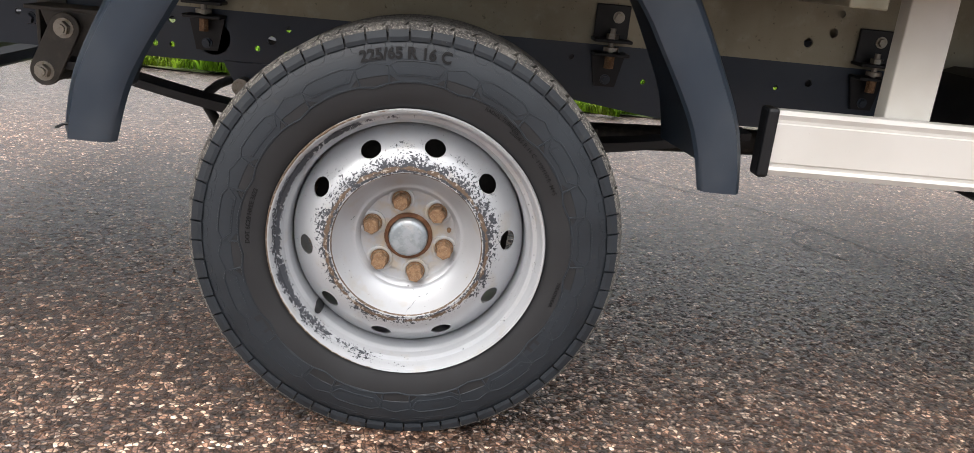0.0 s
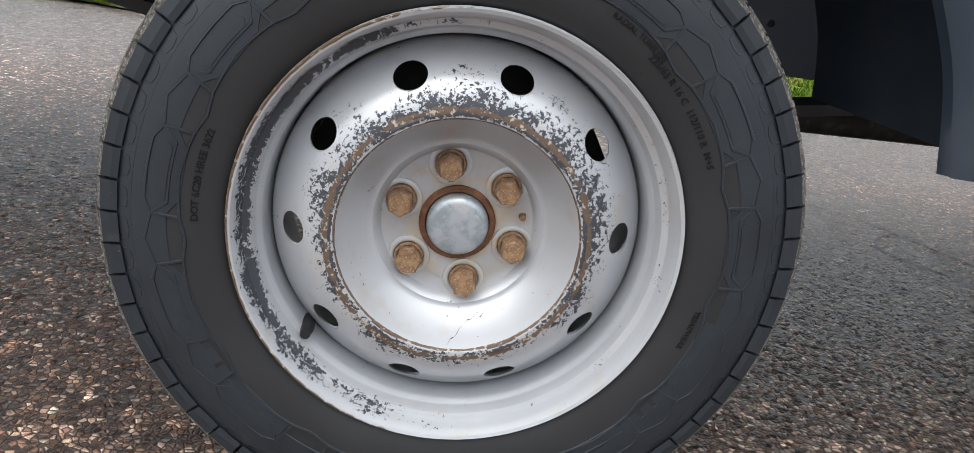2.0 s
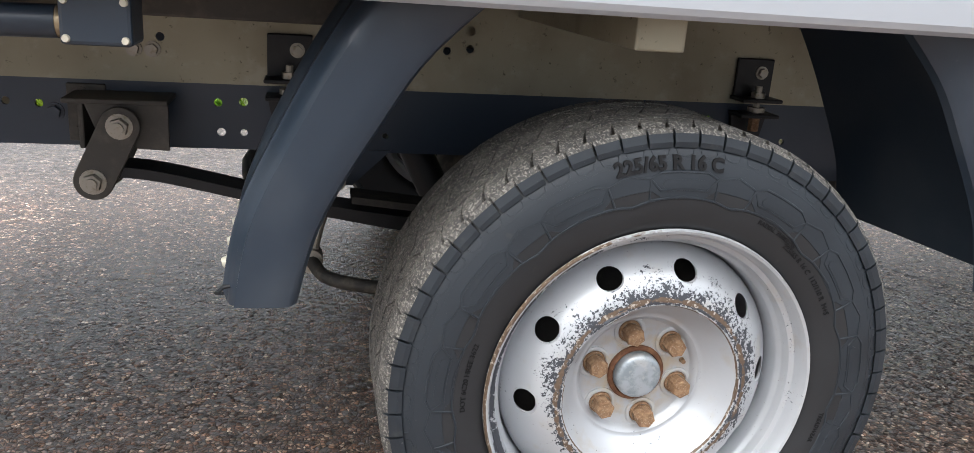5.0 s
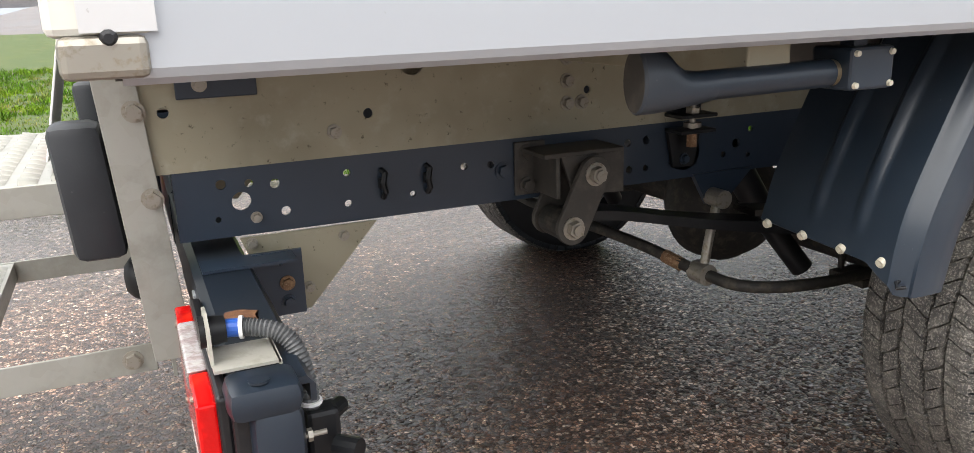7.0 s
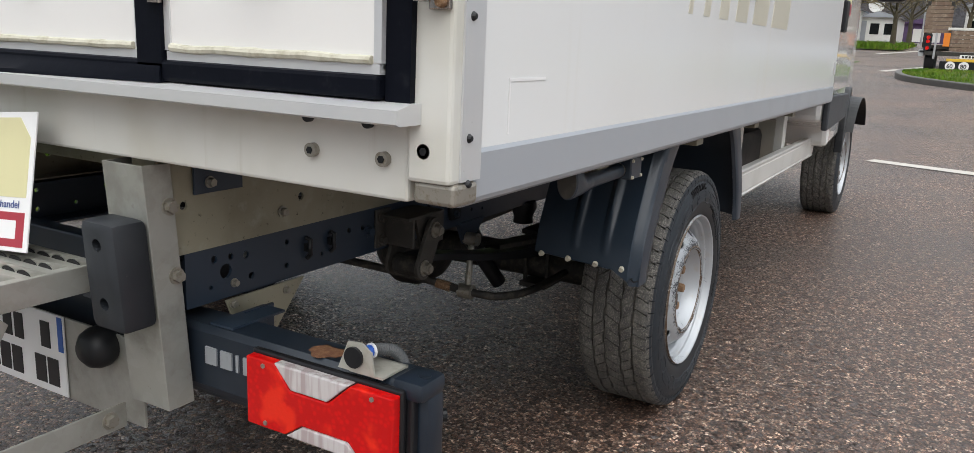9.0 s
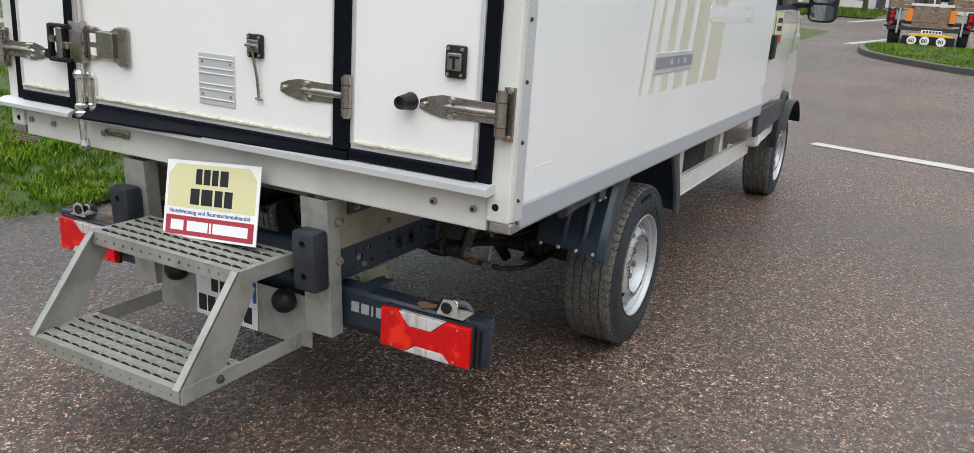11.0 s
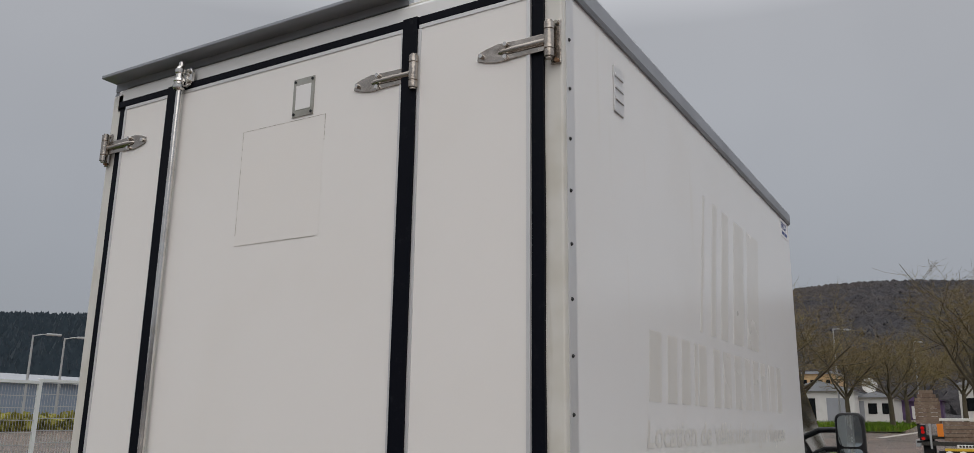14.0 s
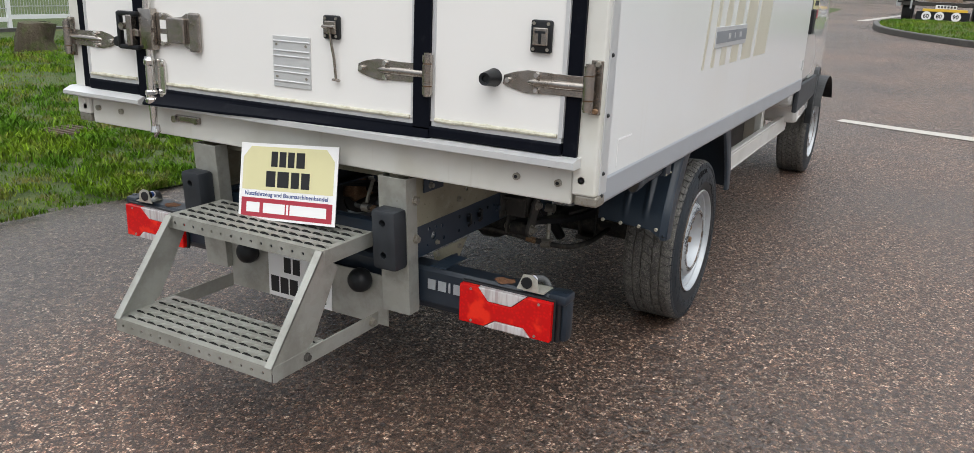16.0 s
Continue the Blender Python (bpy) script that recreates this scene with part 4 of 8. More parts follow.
    for i in range(q + 1):
        a = 2 * math.pi * i / q
        u = abs(((i / 8.0) % 2) - 1)
        lo = 0.2590 if u > 0.62 else (0.2715 if u < 0.38 else 0.2590 + 0.0125 * (0.62 - u) / 0.24)
        rows_.append([put(lo, a, -0.0006)] + [put(lo + 0.001 + (0.3225 - lo) * f, a, 0.0008) for f in (0, 0.2, 0.4, 0.6, 0.8, 0.97)] + [put(0.3240, a, -0.0006)])
    field.sheet(rows_)
    return gg, ink, field


relief = sidewall()
marks_me, ink_me, field_me = relief[0].mesh("sidewall_marks", DUSTED), relief[1].mesh("sidewall_writing", MOULDED), relief[2].mesh("sidewall_field", DUSTED, True)


def rim_mesh():
    f = 0.006                       # the flange's lip
    barrel = [(0.2080, f + 0.030), (0.2140, f + 0.014), (0.2160, f + 0.004), (0.2195, f - 0.001), (0.2208, f + 0.002), (0.2190, f - 0.0035), (0.2155, f - 0.002), (0.2130, f + 0.003),
              (0.2108, f + 0.0085), (0.2098, f + 0.0150), (0.2086, f + 0.0175), (0.2045, f + 0.0190), (0.2022, f + 0.0200), (0.2008, f + 0.0230), (0.1992, f + 0.0300), (0.1978, f + 0.0330), (0.1945, f + 0.0355), (0.1928, f + 0.0400), (0.1915, f + 0.062), (0.1895, f + 0.080), (0.1890, f + 0.095), (0.1890, 0.17), (0.205, 0.19)]
    gg = Geo().lathe(barrel, (0, 0), 128)
    return gg.mesh("rim", RIM, True)


def disc_mesh():
    f = 0.006
    face = [(0.1890, 0.088), (0.1885, 0.070), (0.1870, 0.0645), (0.1840, 0.0595), (0.1790, 0.0525), (0.1720, 0.0432), (0.1635, 0.0325), (0.1585, 0.0267), (0.1550, 0.0232), (0.1460, 0.0163), (0.1390, 0.0128),
            (0.1335, 0.0106), (0.1290, 0.0094), (0.1240, 0.0088), (0.1205, 0.0096), (0.1185, 0.0126), (0.1140, 0.0220), (0.1060, 0.0360), (0.0980, 0.0460), (0.0920, 0.0525),
            (0.0890, 0.0545), (0.0860, 0.0545), (0.0825, 0.0570), (0.0780, DISH - 0.0005), (0.0740, DISH + 0.001), (0.0380, DISH + 0.001)]
    back = [(r, y + 0.0055) for r, y in reversed(face)]
    me = Geo().lathe(face + back, (0, 0), 144, closed=True).mesh("disc", RIM, True)
    cutter = Geo()
    for k in range(10):
        a = radians(12 + 36 * k)
        c = (0.1612 * math.sin(a), 0.1612 * math.cos(a))
        ring = []
        for t in range(24):
            u, w = 0.0168 * math.cos(2 * math.pi * t / 24), 0.0120 * math.sin(2 * math.pi * t / 24)
            ring.append((c[0] + u * math.cos(a) + w * math.sin(a), c[1] - u * math.sin(a) + w * math.cos(a)))
        cutter.prism(ring, "y", -0.02, 0.15)
    a = radians(77)
    cutter.prism([(0.0675 * math.sin(a) + 0.0042 * math.cos(t), 0.0675 * math.cos(a) + 0.0042 * math.sin(t)) for t in [2 * math.pi * q / 12 for q in range(12)]], "y", 0.0, 0.13)
    done = cut(me, cutter.mesh("cutter", RIM))
    bm = bmesh.new()
    bm.from_mesh(done)
    for fc in bm.faces:
        fc.smooth = True
    for e in bm.edges:
        e.smooth = len(e.link_faces) == 2 and e.calc_face_angle(0) < 0.62
    bm.to_mesh(done)
    bm.free()
    return done


rim_me, disc_me = rim_mesh(), disc_mesh()
rows = [[(r * math.sin(a), 0.006 + y, r * math.cos(a)) for a in [-0.13 + 0.26 * q / 8 for q in range(9)]] for r, y in ((0.1188, 0.0071), (0.1190, 0.0011), (0.1235, 0.0004), (0.1260, 0.0041))]
ridge_me = Geo().sheet(rows).mesh("ridge_tab", RIM, True)
ring_geo = Geo().lathe([(0.0395, DISH + 0.004), (0.0395, DISH - 0.002), (0.0375, DISH - 0.004), (0.0335, DISH - 0.004), (0.0320, DISH - 0.001), (0.0320, DISH + 0.01)], (0, 0), 40)
ring_me = ring_geo.mesh("hub_ring", HUBRUST, True)
cap_me = Geo().lathe([(0.0318, DISH + 0.006), (0.0318, DISH - 0.010), (0.0306, DISH - 0.0135), (0.0285, DISH - 0.0155), (0.0240, DISH - 0.0166), (0.0120, DISH - 0.0172), (0.0001, DISH - 0.0174)], (0, 0), 40).mesh("hub_cap", HUBCAP, True)


def stamps():
    """Raised size marks between the bolts."""
    gg = Geo()

    def write(text, size, r, mid_, inward=False):
        vs, fs = letters(text, size, 0.0, 0.0002)
        w = max(v[0] for v in vs)
        out = []
        for x, _, z in vs:
            rr, aa = (r - z, mid_ - (x - w / 2) / r) if inward else (r + z, mid_ + (x - w / 2) / r)
            out.append((rr * math.sin(aa), DISH - 0.0004, rr * math.cos(aa)))
        gg.add(out, fs)

    write("6\u00bdJx16H2", 0.0062, 0.0640, radians(17))
    write("ET68", 0.0062, 0.0565, radians(17))
    write("DOT-E", 0.0062, 0.0600, radians(140), True)
    write("06/14", 0.0062, 0.0680, radians(140), True)
    write("3293JR", 0.0062, 0.0640, radians(196), True)
    for k in range(5):
        a0 = radians(-58 + 5.0 * k)
        gg.add([(r * math.sin(a), DISH - 0.0004, r * math.cos(a)) for a in (a0, a0 + radians(3.4)) for r in (0.0600, 0.0665)], [(0, 1, 3, 2)])
    for k in range(6):
        a = radians(-14 + 60 * k)
        c = (0.0625 * math.sin(a), 0.0625 * math.cos(a))
        seat = Geo().lathe([(0.0225, 0.0025), (0.0215, -0.0012), (0.0185, -0.0020), (0.0165, -0.0015), (0.0160, 0.002)], (0, 0), 28)
        gg.add([(x + c[0], y + DISH, z + c[1]) for x, y, z in seat.v], seat.f)
    return gg.mesh("stamped_marking", RIM, False)


stamp_me = stamps()


def bolt_mesh():
    gg = Geo().lathe([(0.0158, 0.004), (0.0158, 0.0), (0.0150, -0.003), (0.0128, -0.004)], (0, 0), 20)
    hexa = [(0.0132 * math.cos(radians(60 * k)), 0.0132 * math.sin(radians(60 * k))) for k in range(6)]
    hexb = [(0.0118 * math.cos(radians(60 * k)), 0.0118 * math.sin(radians(60 * k))) for k in range(6)]
    vs = [(x, -0.003, z) for x, z in hexa] + [(x, -0.0225, z) for x, z in hexa] + [(x, -0.0250, z) for x, z in hexb]
    fs = [(k, (k + 1) % 6, 6 + (k + 1) % 6, 6 + k) for k in range(6)] + [(6 + k, 6 + (k + 1) % 6, 12 + (k + 1) % 6, 12 + k) for k in range(6)] + [tuple(range(12, 18))]
    return gg.add(vs, fs).mesh("wheel_bolt", RUST, False)


bolt_me = bolt_mesh()


def scratch():
    """Scuffs through the paint of the disc's inner slope."""
    slope = [(0.0860, 0.0545), (0.0920, 0.0525), (0.0980, 0.0460), (0.1060, 0.0360), (0.1140, 0.0220), (0.1185, 0.0126)]

    def on(x, z):
        r = math.hypot(x, z)
        for (r0, d0), (r1, d1) in zip(slope, slope[1:]):
            if r <= r1:
                return (x, d0 + (d1 - d0) * (r - r0) / (r1 - r0) - 0.0005, z)
        return (x, slope[-1][1], z)

    scuffs = []
    for (xa, za), (xb, zb), w in (((0.0060, -0.1160), (0.0200, -0.1030), 0.0009), ((0.0215, -0.1010), (0.0350, -0.0900), 0.0007), ((-0.088, 0.030), (-0.094, 0.024), 0.0006), ((0.040, -0.0895), (0.0365, -0.0935), 0.0005)):
        rows = []
        for i in range(6):
            f = i / 5
            x, z = xa + (xb - xa) * f, za + (zb - za) * f + 0.0012 * math.sin(f * 9)
            rows.append([on(x - w * 0.7, z - w * 0.7), on(x + w * 0.7, z + w * 0.7)])
        scuffs.append(Geo().sheet(rows).mesh("scratch", CHASSIS))
    return scuffs


scratch_me = scratch()
a_ = radians(77)
stud_me = Geo().cyl((0.0675 * math.sin(a_), DISH + 0.006, 0.0675 * math.cos(a_)), (0.0675 * math.sin(a_), DISH - 0.006, 0.0675 * math.cos(a_)), 0.0038, 10, 0.003).mesh("stud", RUST)
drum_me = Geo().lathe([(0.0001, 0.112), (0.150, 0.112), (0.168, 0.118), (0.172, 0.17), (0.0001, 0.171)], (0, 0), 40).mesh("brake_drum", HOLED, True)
valve_me = Geo().tube([(-0.1430, 0.068, -0.1345), (-0.1405, 0.052, -0.1330), (-0.1395, 0.040, -0.1325), (-0.1390, 0.033, -0.1320)], 0.005, 12, [0.0095, 0.0085, 0.0062, 0.0055]).mesh("valve", BLACK, True)


def make_wheel(x, y, flip, spin, label):
    """One wheel of the truck at hub (x, y): the tyre, with rim, disc, bolts and cap under it."""
    m = Matrix.Translation((x, y, 0.335)) @ (Matrix.Rotation(math.pi, 4, "Z") if flip else Matrix.Identity(4))
    w = part("wheel", tyre_me, None, truck, label)
    w.matrix_basis = m
    r = Matrix.Rotation(spin, 4, "Y")
    part("tread", tread_me, None, w, "dusty worn winter tread", local=Matrix.Identity(4))
    tagged(part("sidewall_relief", marks_me, None, w, local=r), kind="stuff")
    tagged(part("sidewall_writing", ink_me, None, w, local=r), kind="stuff")
    part("sidewall_field", field_me, None, w, "dusty patterned sidewall band", local=r)
    part("rim", rim_me, None, w, "silver rim with chipped paint", local=r)
    part("disc", disc_me, None, w, "pierced silver steel disc with rusty ridge", local=r)
    for k in range(6):
        part("ridge_tab", ridge_me, None, w, local=r @ Matrix.Rotation(radians(30 + 60 * k), 4, "Y"))
    part("stamped_marking", stamp_me, None, w, "stamped marks on the disc", local=r)
    part("hub_ring", ring_me, None, w, "rusty hub ring", local=r)
    part("hub_cap", cap_me, None, w, "grey zinc hub cap", local=r)
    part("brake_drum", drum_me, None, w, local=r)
    part("valve", valve_me, None, w, local=r)
    part("stud", stud_me, None, w, "small rusty stud", local=r)
    for me in scratch_me:
        part("scratch", me, None, w, local=r)
    for k in range(6):
        a = radians(-14 + 60 * k)
        part("wheel_bolt", bolt_me, None, w, "rusty hexagon bolt", local=r @ Matrix.Translation((0.0625 * math.sin(a), DISH + 0.001, 0.0625 * math.cos(a))) @ Matrix.Rotation(0.3 + k * 1.7, 4, "Y"))
    return w


YW = 1.160
make_wheel(0.0, YW, False, 0.0, "black winter tyre on a worn silver steel wheel")
make_wheel(0.0, mir(YW), True, 1.1, "black winter tyre on a worn silver steel wheel")
make_wheel(3.58, YW + 0.03, False, 0.5, "black front tyre on a silver steel wheel")
make_wheel(3.58, mir(YW + 0.03), True, 2.0, "black front tyre on a silver steel wheel")


# ---------------------------------------------------------------- mudguards
def lerp_curve(pts, n):
    """Evenly spread points on a line through pts, rounded by a Catmull-Rom curve."""
    out = []
    P = [pts[0]] + list(pts) + [pts[-1]]
    segs = len(pts) - 1
    for i in range(n + 1):
        t = i / n * segs
        k = min(int(t), segs - 1)
        u = t - k
        p0, p1, p2, p3 = P[k], P[k + 1], P[k + 2], P[k + 3]
        out.append(tuple(0.5 * (2 * b_ + (c - a) * u + (2 * a - 5 * b_ + 4 * c - d) * u * u + (3 * b_ - a - 3 * c + d) * u ** 3) for a, b_, c, d in zip(p0, p1, p2, p3)))
    return out


def mudguard(sx, y_out, s, deep=0.270):
    """Half an arch: the outer face and the flap across the wheel, one sheet with ribs. sx: -1 behind the wheel; s: towards the truck's middle."""
    n = 26
    inner = lerp_curve([(0.446, 0.468), (0.417, 0.566), (0.352, 0.680), (0.308, 0.745), (0.240, 0.812)], n)
    outer = lerp_curve([(0.514, 0.468), (0.497, 0.565), (0.446, 0.675), (0.402, 0.755), (0.365, 0.812)], n)
    rows = []
    for i in range(n + 1):
        (xi, zi), (xo, zo) = inner[i], outer[i]
        row = []
        row.append((sx * xi, y_out + s * 0.012, zi))
        row.append((sx * (xi + 0.004), y_out + s * 0.002, zi + 0.001))
        for f in (0.12, 0.4, 0.7, 0.86):
            row.append((sx * (xi + (xo - xi) * f), y_out - s * 0.002 * math.sin(f * 3.1), zi + (zo - zi) * f))
        for q in (0.3, 0.6, 1.0):
            row.append((sx * (xo - 0.018 + 0.018 * math.sin(q * math.pi / 2)), y_out + s * 0.018 * (1 - math.cos(q * math.pi / 2)), zo))
        for q in range(1, 57):
            d = 0.018 + (deep - 0.018) * q / 56
            lift = 0.0
            for c in (0.085, 0.165):
                k = abs(d - c) / 0.016
                if k < 1:
                    fade = min(1, max(0, (i - 4) / 8))
                    lift += (0.012 if sx < 0 else 0.0) * (0.5 + 0.5 * math.cos(k * math.pi)) * fade
            low = (0.030 * min(1.0, d / 0.06) + 0.012 * d / 0.27) if sx < 0 else 0.012 * min(1.0, d / 0.06)
            zz = zo + low * max(0, 1 - i / 5)
            row.append((sx * (xo + 0.006 - 0.012 * (d / 0.27) * (1 if sx < 0 else 3) + lift), y_out + s * d, zz))
        rows.append(row)
    return Geo().sheet(rows, 0.004)


CLIP = material("cream_plastic_rivet", (0.55, 0.52, 0.42), 0.5, layers=[("noise", 60, 0.5, 0.8, (0.35, 0.32, 0.25), 0.5, None)])
for y_out, s in ((1.158, 1), (mir(1.158), -1)):
    back_guard = part("mudguard", mudguard(-1, y_out, s), MUDGUARD, truck, "dark blue-grey plastic rear mudguard", smooth=True)
    part("mudguard", mudguard(1, y_out, s, 0.36), MUDGUARD, truck, "dark blue-grey plastic front mudguard", smooth=True)
    for d in (0.036, 0.103, 0.175, 0.247):
        y = y_out + s * d
        g = Geo().cyl((-0.516, y, 0.507 + 0.02 * (d - 0.03)), (-0.5225, y, 0.505 + 0.02 * (d - 0.03)), 0.0075, 14, 0.006)
        g.cyl((-0.5225, y, 0.505 + 0.02 * (d - 0.03)), (-0.5235, y, 0.505 + 0.02 * (d - 0.03)), 0.003, 8)
        part("rivet", g, CLIP, back_guard, "pale plastic rivet")
    gg = Geo()
    gg.tube([(-0.500, y_out + s * 0.012, 0.489), (-0.520, y_out + s * 0.010, 0.487), (-0.527, y_out + s * 0.002, 0.483), (-0.520, y_out - s * 0.006, 0.486)], 0.0022, 6)
    part("tie", gg, BLACK, back_guard)


# ---------------------------------------------------------------- chassis and subframe
YC = 1.705                      # outer face of the near chassis rail


def holed_plate(name, outline, holes, axis_y, thick, mat):
    """An upright plate in the x-z plane with round holes through it."""
    me = Geo().prism(outline, "y", axis_y, axis_y + thick).mesh(name, mat)
    c = Geo()
    for x, z, r in holes:
        c.prism([(x + r * math.cos(2 * math.pi * k / 14), z + r * math.sin(2 * math.pi * k / 14)) for k in range(14)], "y", axis_y - 0.03, axis_y + thick + 0.03)
    return cut(me, c.mesh("cutter", mat)) if holes else me


def hexbolt(x, y, z, s, r=0.011, h=0.009, washer=True, turn=0.3):
    gg = Geo()
    if washer:
        gg.cyl((x, y, z), (x, y + s * 0.0025, z), r * 1.35, 16)
    gg.cyl((x, y + s * 0.002, z), (x, y + s * (0.002 + h), z), r, 6, r * 0.96, turn=turn)
    return gg


rail_holes = [(-1.288, 0.552, 0.0045), (-1.279, 0.604, 0.0075), (-1.239, 0.602, 0.0065), (-1.201, 0.597, 0.0075), (-1.252, 0.576, 0.0145), (-1.188, 0.553, 0.0075),
              (-1.090, 0.601, 0.006), (-1.091, 0.552, 0.006), (-0.984, 0.555, 0.005), (-0.893, 0.590, 0.0065), (-0.845, 0.588, 0.0065), (-0.571, 0.549, 0.007), (-0.535, 0.549, 0.006),
              (-0.575, 0.598, 0.007), (-0.535, 0.600, 0.0075), (-0.480, 0.553, 0.005), (-0.296, 0.600, 0.006), (-0.36, 0.556, 0.006), (-0.33, 0.575, 0.009), (-0.30, 0.55, 0.005),
              (0.10, 0.60, 0.006), (0.24, 0.565, 0.007), (0.30, 0.60, 0.006), (0.46, 0.56, 0.006), (0.75, 0.575, 0.006), (0.82, 0.59, 0.008), (1.2, 0.60, 0.007)]
for yy, s in ((YC, 1), (mir(YC), -1)):
    ya = yy if s > 0 else yy - 0.006
    web = holed_plate("chassis_rail", [(-1.345, 0.524), (0.25, 0.518), (0.50, 0.485), (3.9, 0.485), (3.9, 0.6345), (0.6, 0.6345), (-1.345, 0.631)], rail_holes, ya, 0.006, CHASSIS)
    rail = part("chassis_rail", web, None, truck, "dark blue painted steel chassis rail with holes")
    fl = Geo()
    yb = (yy + s * 0.0015, yy + s * 0.07)
    fl.box(-1.345, 3.9, min(yb), max(yb), 0.618, 0.624)
    fl.box(-1.345, 3.9, min(yb), max(yb), 0.512, 0.518)
    part("rail_flange", Geo().prism([(-1.345, 0.620), (0.6, 0.624), (3.9, 0.624), (3.9, 0.6345), (0.6, 0.6345), (-1.345, 0.631)], "y", min(yb), max(yb)), CHASSIS, rail)
    part("rail_flange", Geo().prism([(-1.345, 0.524), (0.25, 0.518), (0.50, 0.485), (3.9, 0.485), (3.9, 0.491), (0.50, 0.491), (0.25, 0.524), (-1.345, 0.530)], "y", min(yb), max(yb)), CHASSIS, rail)
    # cable clips
    for x in (-1.035, -0.960):
        c = Geo().tube([(x, yy - s * 0.002, 0.600), (x + 0.003, yy - s * 0.012, 0.596), (x - 0.002, yy - s * 0.014, 0.580), (x + 0.002, yy - s * 0.013, 0.566), (x, yy - s * 0.004, 0.556)], 0.005, 8)
        c.box(x - 0.006, x + 0.006, min(yy, yy - s * 0.01), max(yy, yy - s * 0.01), 0.572, 0.588)
        part("cable_clip", c, BLACK, rail)
    part("rail_bolt", hexbolt(-1.233, yy, 0.549, -s, 0.0065, 0.008), BOLT, rail, "zinc bolt")
    sub = holed_plate("subframe", [(-1.40, 0.6275), (0.6, 0.6310), (2.0, 0.6310), (2.0, 0.803), (-1.40, 0.803)],
                      [(-1.05, 0.691, 0.008), (-1.345, 0.715, 0.008), (-0.975, 0.765, 0.021), (-0.66, 0.70, 0.007), (-0.24, 0.735, 0.009), (-0.20, 0.70, 0.007), (-0.16, 0.705, 0.007), (-0.16, 0.735, 0.008), (0.85, 0.70, 0.010), (0.80, 0.675, 0.010), (0.86, 0.74, 0.008)],
                      (yy - 0.002 if s > 0 else yy - 0.003), 0.005, ZINC)
    sf = part("subframe_rail", sub, None, truck, "stained zinc-plated subframe rail")
    part("rail_flange", Geo().box(-1.40, 2.0, min(yy + s * 0.0045, yy + s * 0.06), max(yy + s * 0.0045, yy + s * 0.06), 0.636, 0.640), ZINC, sf)
    part("rail_bolt", hexbolt(-1.105, yy - s * 0.002, 0.667, -s, 0.0085, 0.010), BOLT, sf, "dusty bolt with washer")
    for x, z in ((-0.70, 0.757), (-0.672, 0.757), (-0.70, 0.680), (-0.672, 0.680), (-0.70, 0.718), (-1.065, 0.785)):
        part("rail_bolt", hexbolt(x, yy - s * 0.002, z, -s, 0.0095, 0.01), BOLT, sf, "dusty bolt with washer")
    # upper mount: an angle with bolts under the box floor
    an = Geo().box(-1.326, -1.214, min(yy - s * 0.01, yy - s * 0.004), max(yy - s * 0.01, yy - s * 0.004), 0.732, 0.80, b=0.002)
    an.box(-1.326, -1.214, min(yy - s * 0.07, yy - s * 0.004), max(yy - s * 0.07, yy - s * 0.004), 0.792, 0.80, b=0.002)
    an = part("floor_bracket", an, CHASSIS, truck, "black angle bracket under the box floor")
    part("bracket_bolt", hexbolt(-1.293, yy - s * 0.010, 0.752, -s, 0.008, 0.01), BOLT, an, "zinc bolt")
    part("bracket_bolt", Geo().cyl((-1.262, yy - s * 0.05, 0.792), (-1.262, yy - s * 0.05, 0.768), 0.008, 12), RUST, an)
    # clamp brackets between subframe and chassis
    for x in (-0.46, 0.375, 0.940):
        cl = Geo()
        cl.box(x - 0.036, x + 0.036, min(yy - s * 0.012, yy - s * 0.003), max(yy - s * 0.012, yy - s * 0.003), 0.640, 0.715, b=0.002)
        cl.box(x - 0.040, x + 0.040, min(yy - s * 0.055, yy - s * 0.003), max(yy - s * 0.055, yy - s * 0.003), 0.640, 0.647, b=0.002)
        cl.prism([(x - 0.036, 0.612), (x + 0.036, 0.612), (x + 0.022, 0.545), (x - 0.022, 0.545)], "y", yy - s * 0.012, yy - s * 0.003)
        cl.box(x - 0.038, x + 0.038, min(yy - s * 0.055, yy - s * 0.003), max(yy - s * 0.055, yy - s * 0.003), 0.612, 0.619, b=0.002)
        cb = part("clamp_bracket", cl, BLACK, truck, "dark clamp bracket with spring bolt")
        part("bracket_bolt", Geo().cyl((x, yy - s * 0.034, 0.600), (x, yy - s * 0.034, 0.668), 0.006, 10).cyl((x, yy - s * 0.034, 0.647), (x, yy - s * 0.034, 0.657), 0.013, 6).cyl((x, yy - s * 0.034, 0.622), (x, yy - s * 0.034, 0.630), 0.016, 16), BOLT, cb)
        part("bracket_bolt", Geo().cyl((x, yy - s * 0.034, 0.586), (x, yy - s * 0.034, 0.612), 0.010, 6), RUST, cb, "rusty nut")
        part("bracket_bolt", hexbolt(x + 0.012, yy - s * 0.012, 0.690, -s, 0.009, 0.008), BOLT, cb)
        part("bracket_bolt", hexbolt(x, yy - s * 0.012, 0.560, -s, 0.008, 0.007), CHASSIS, cb)

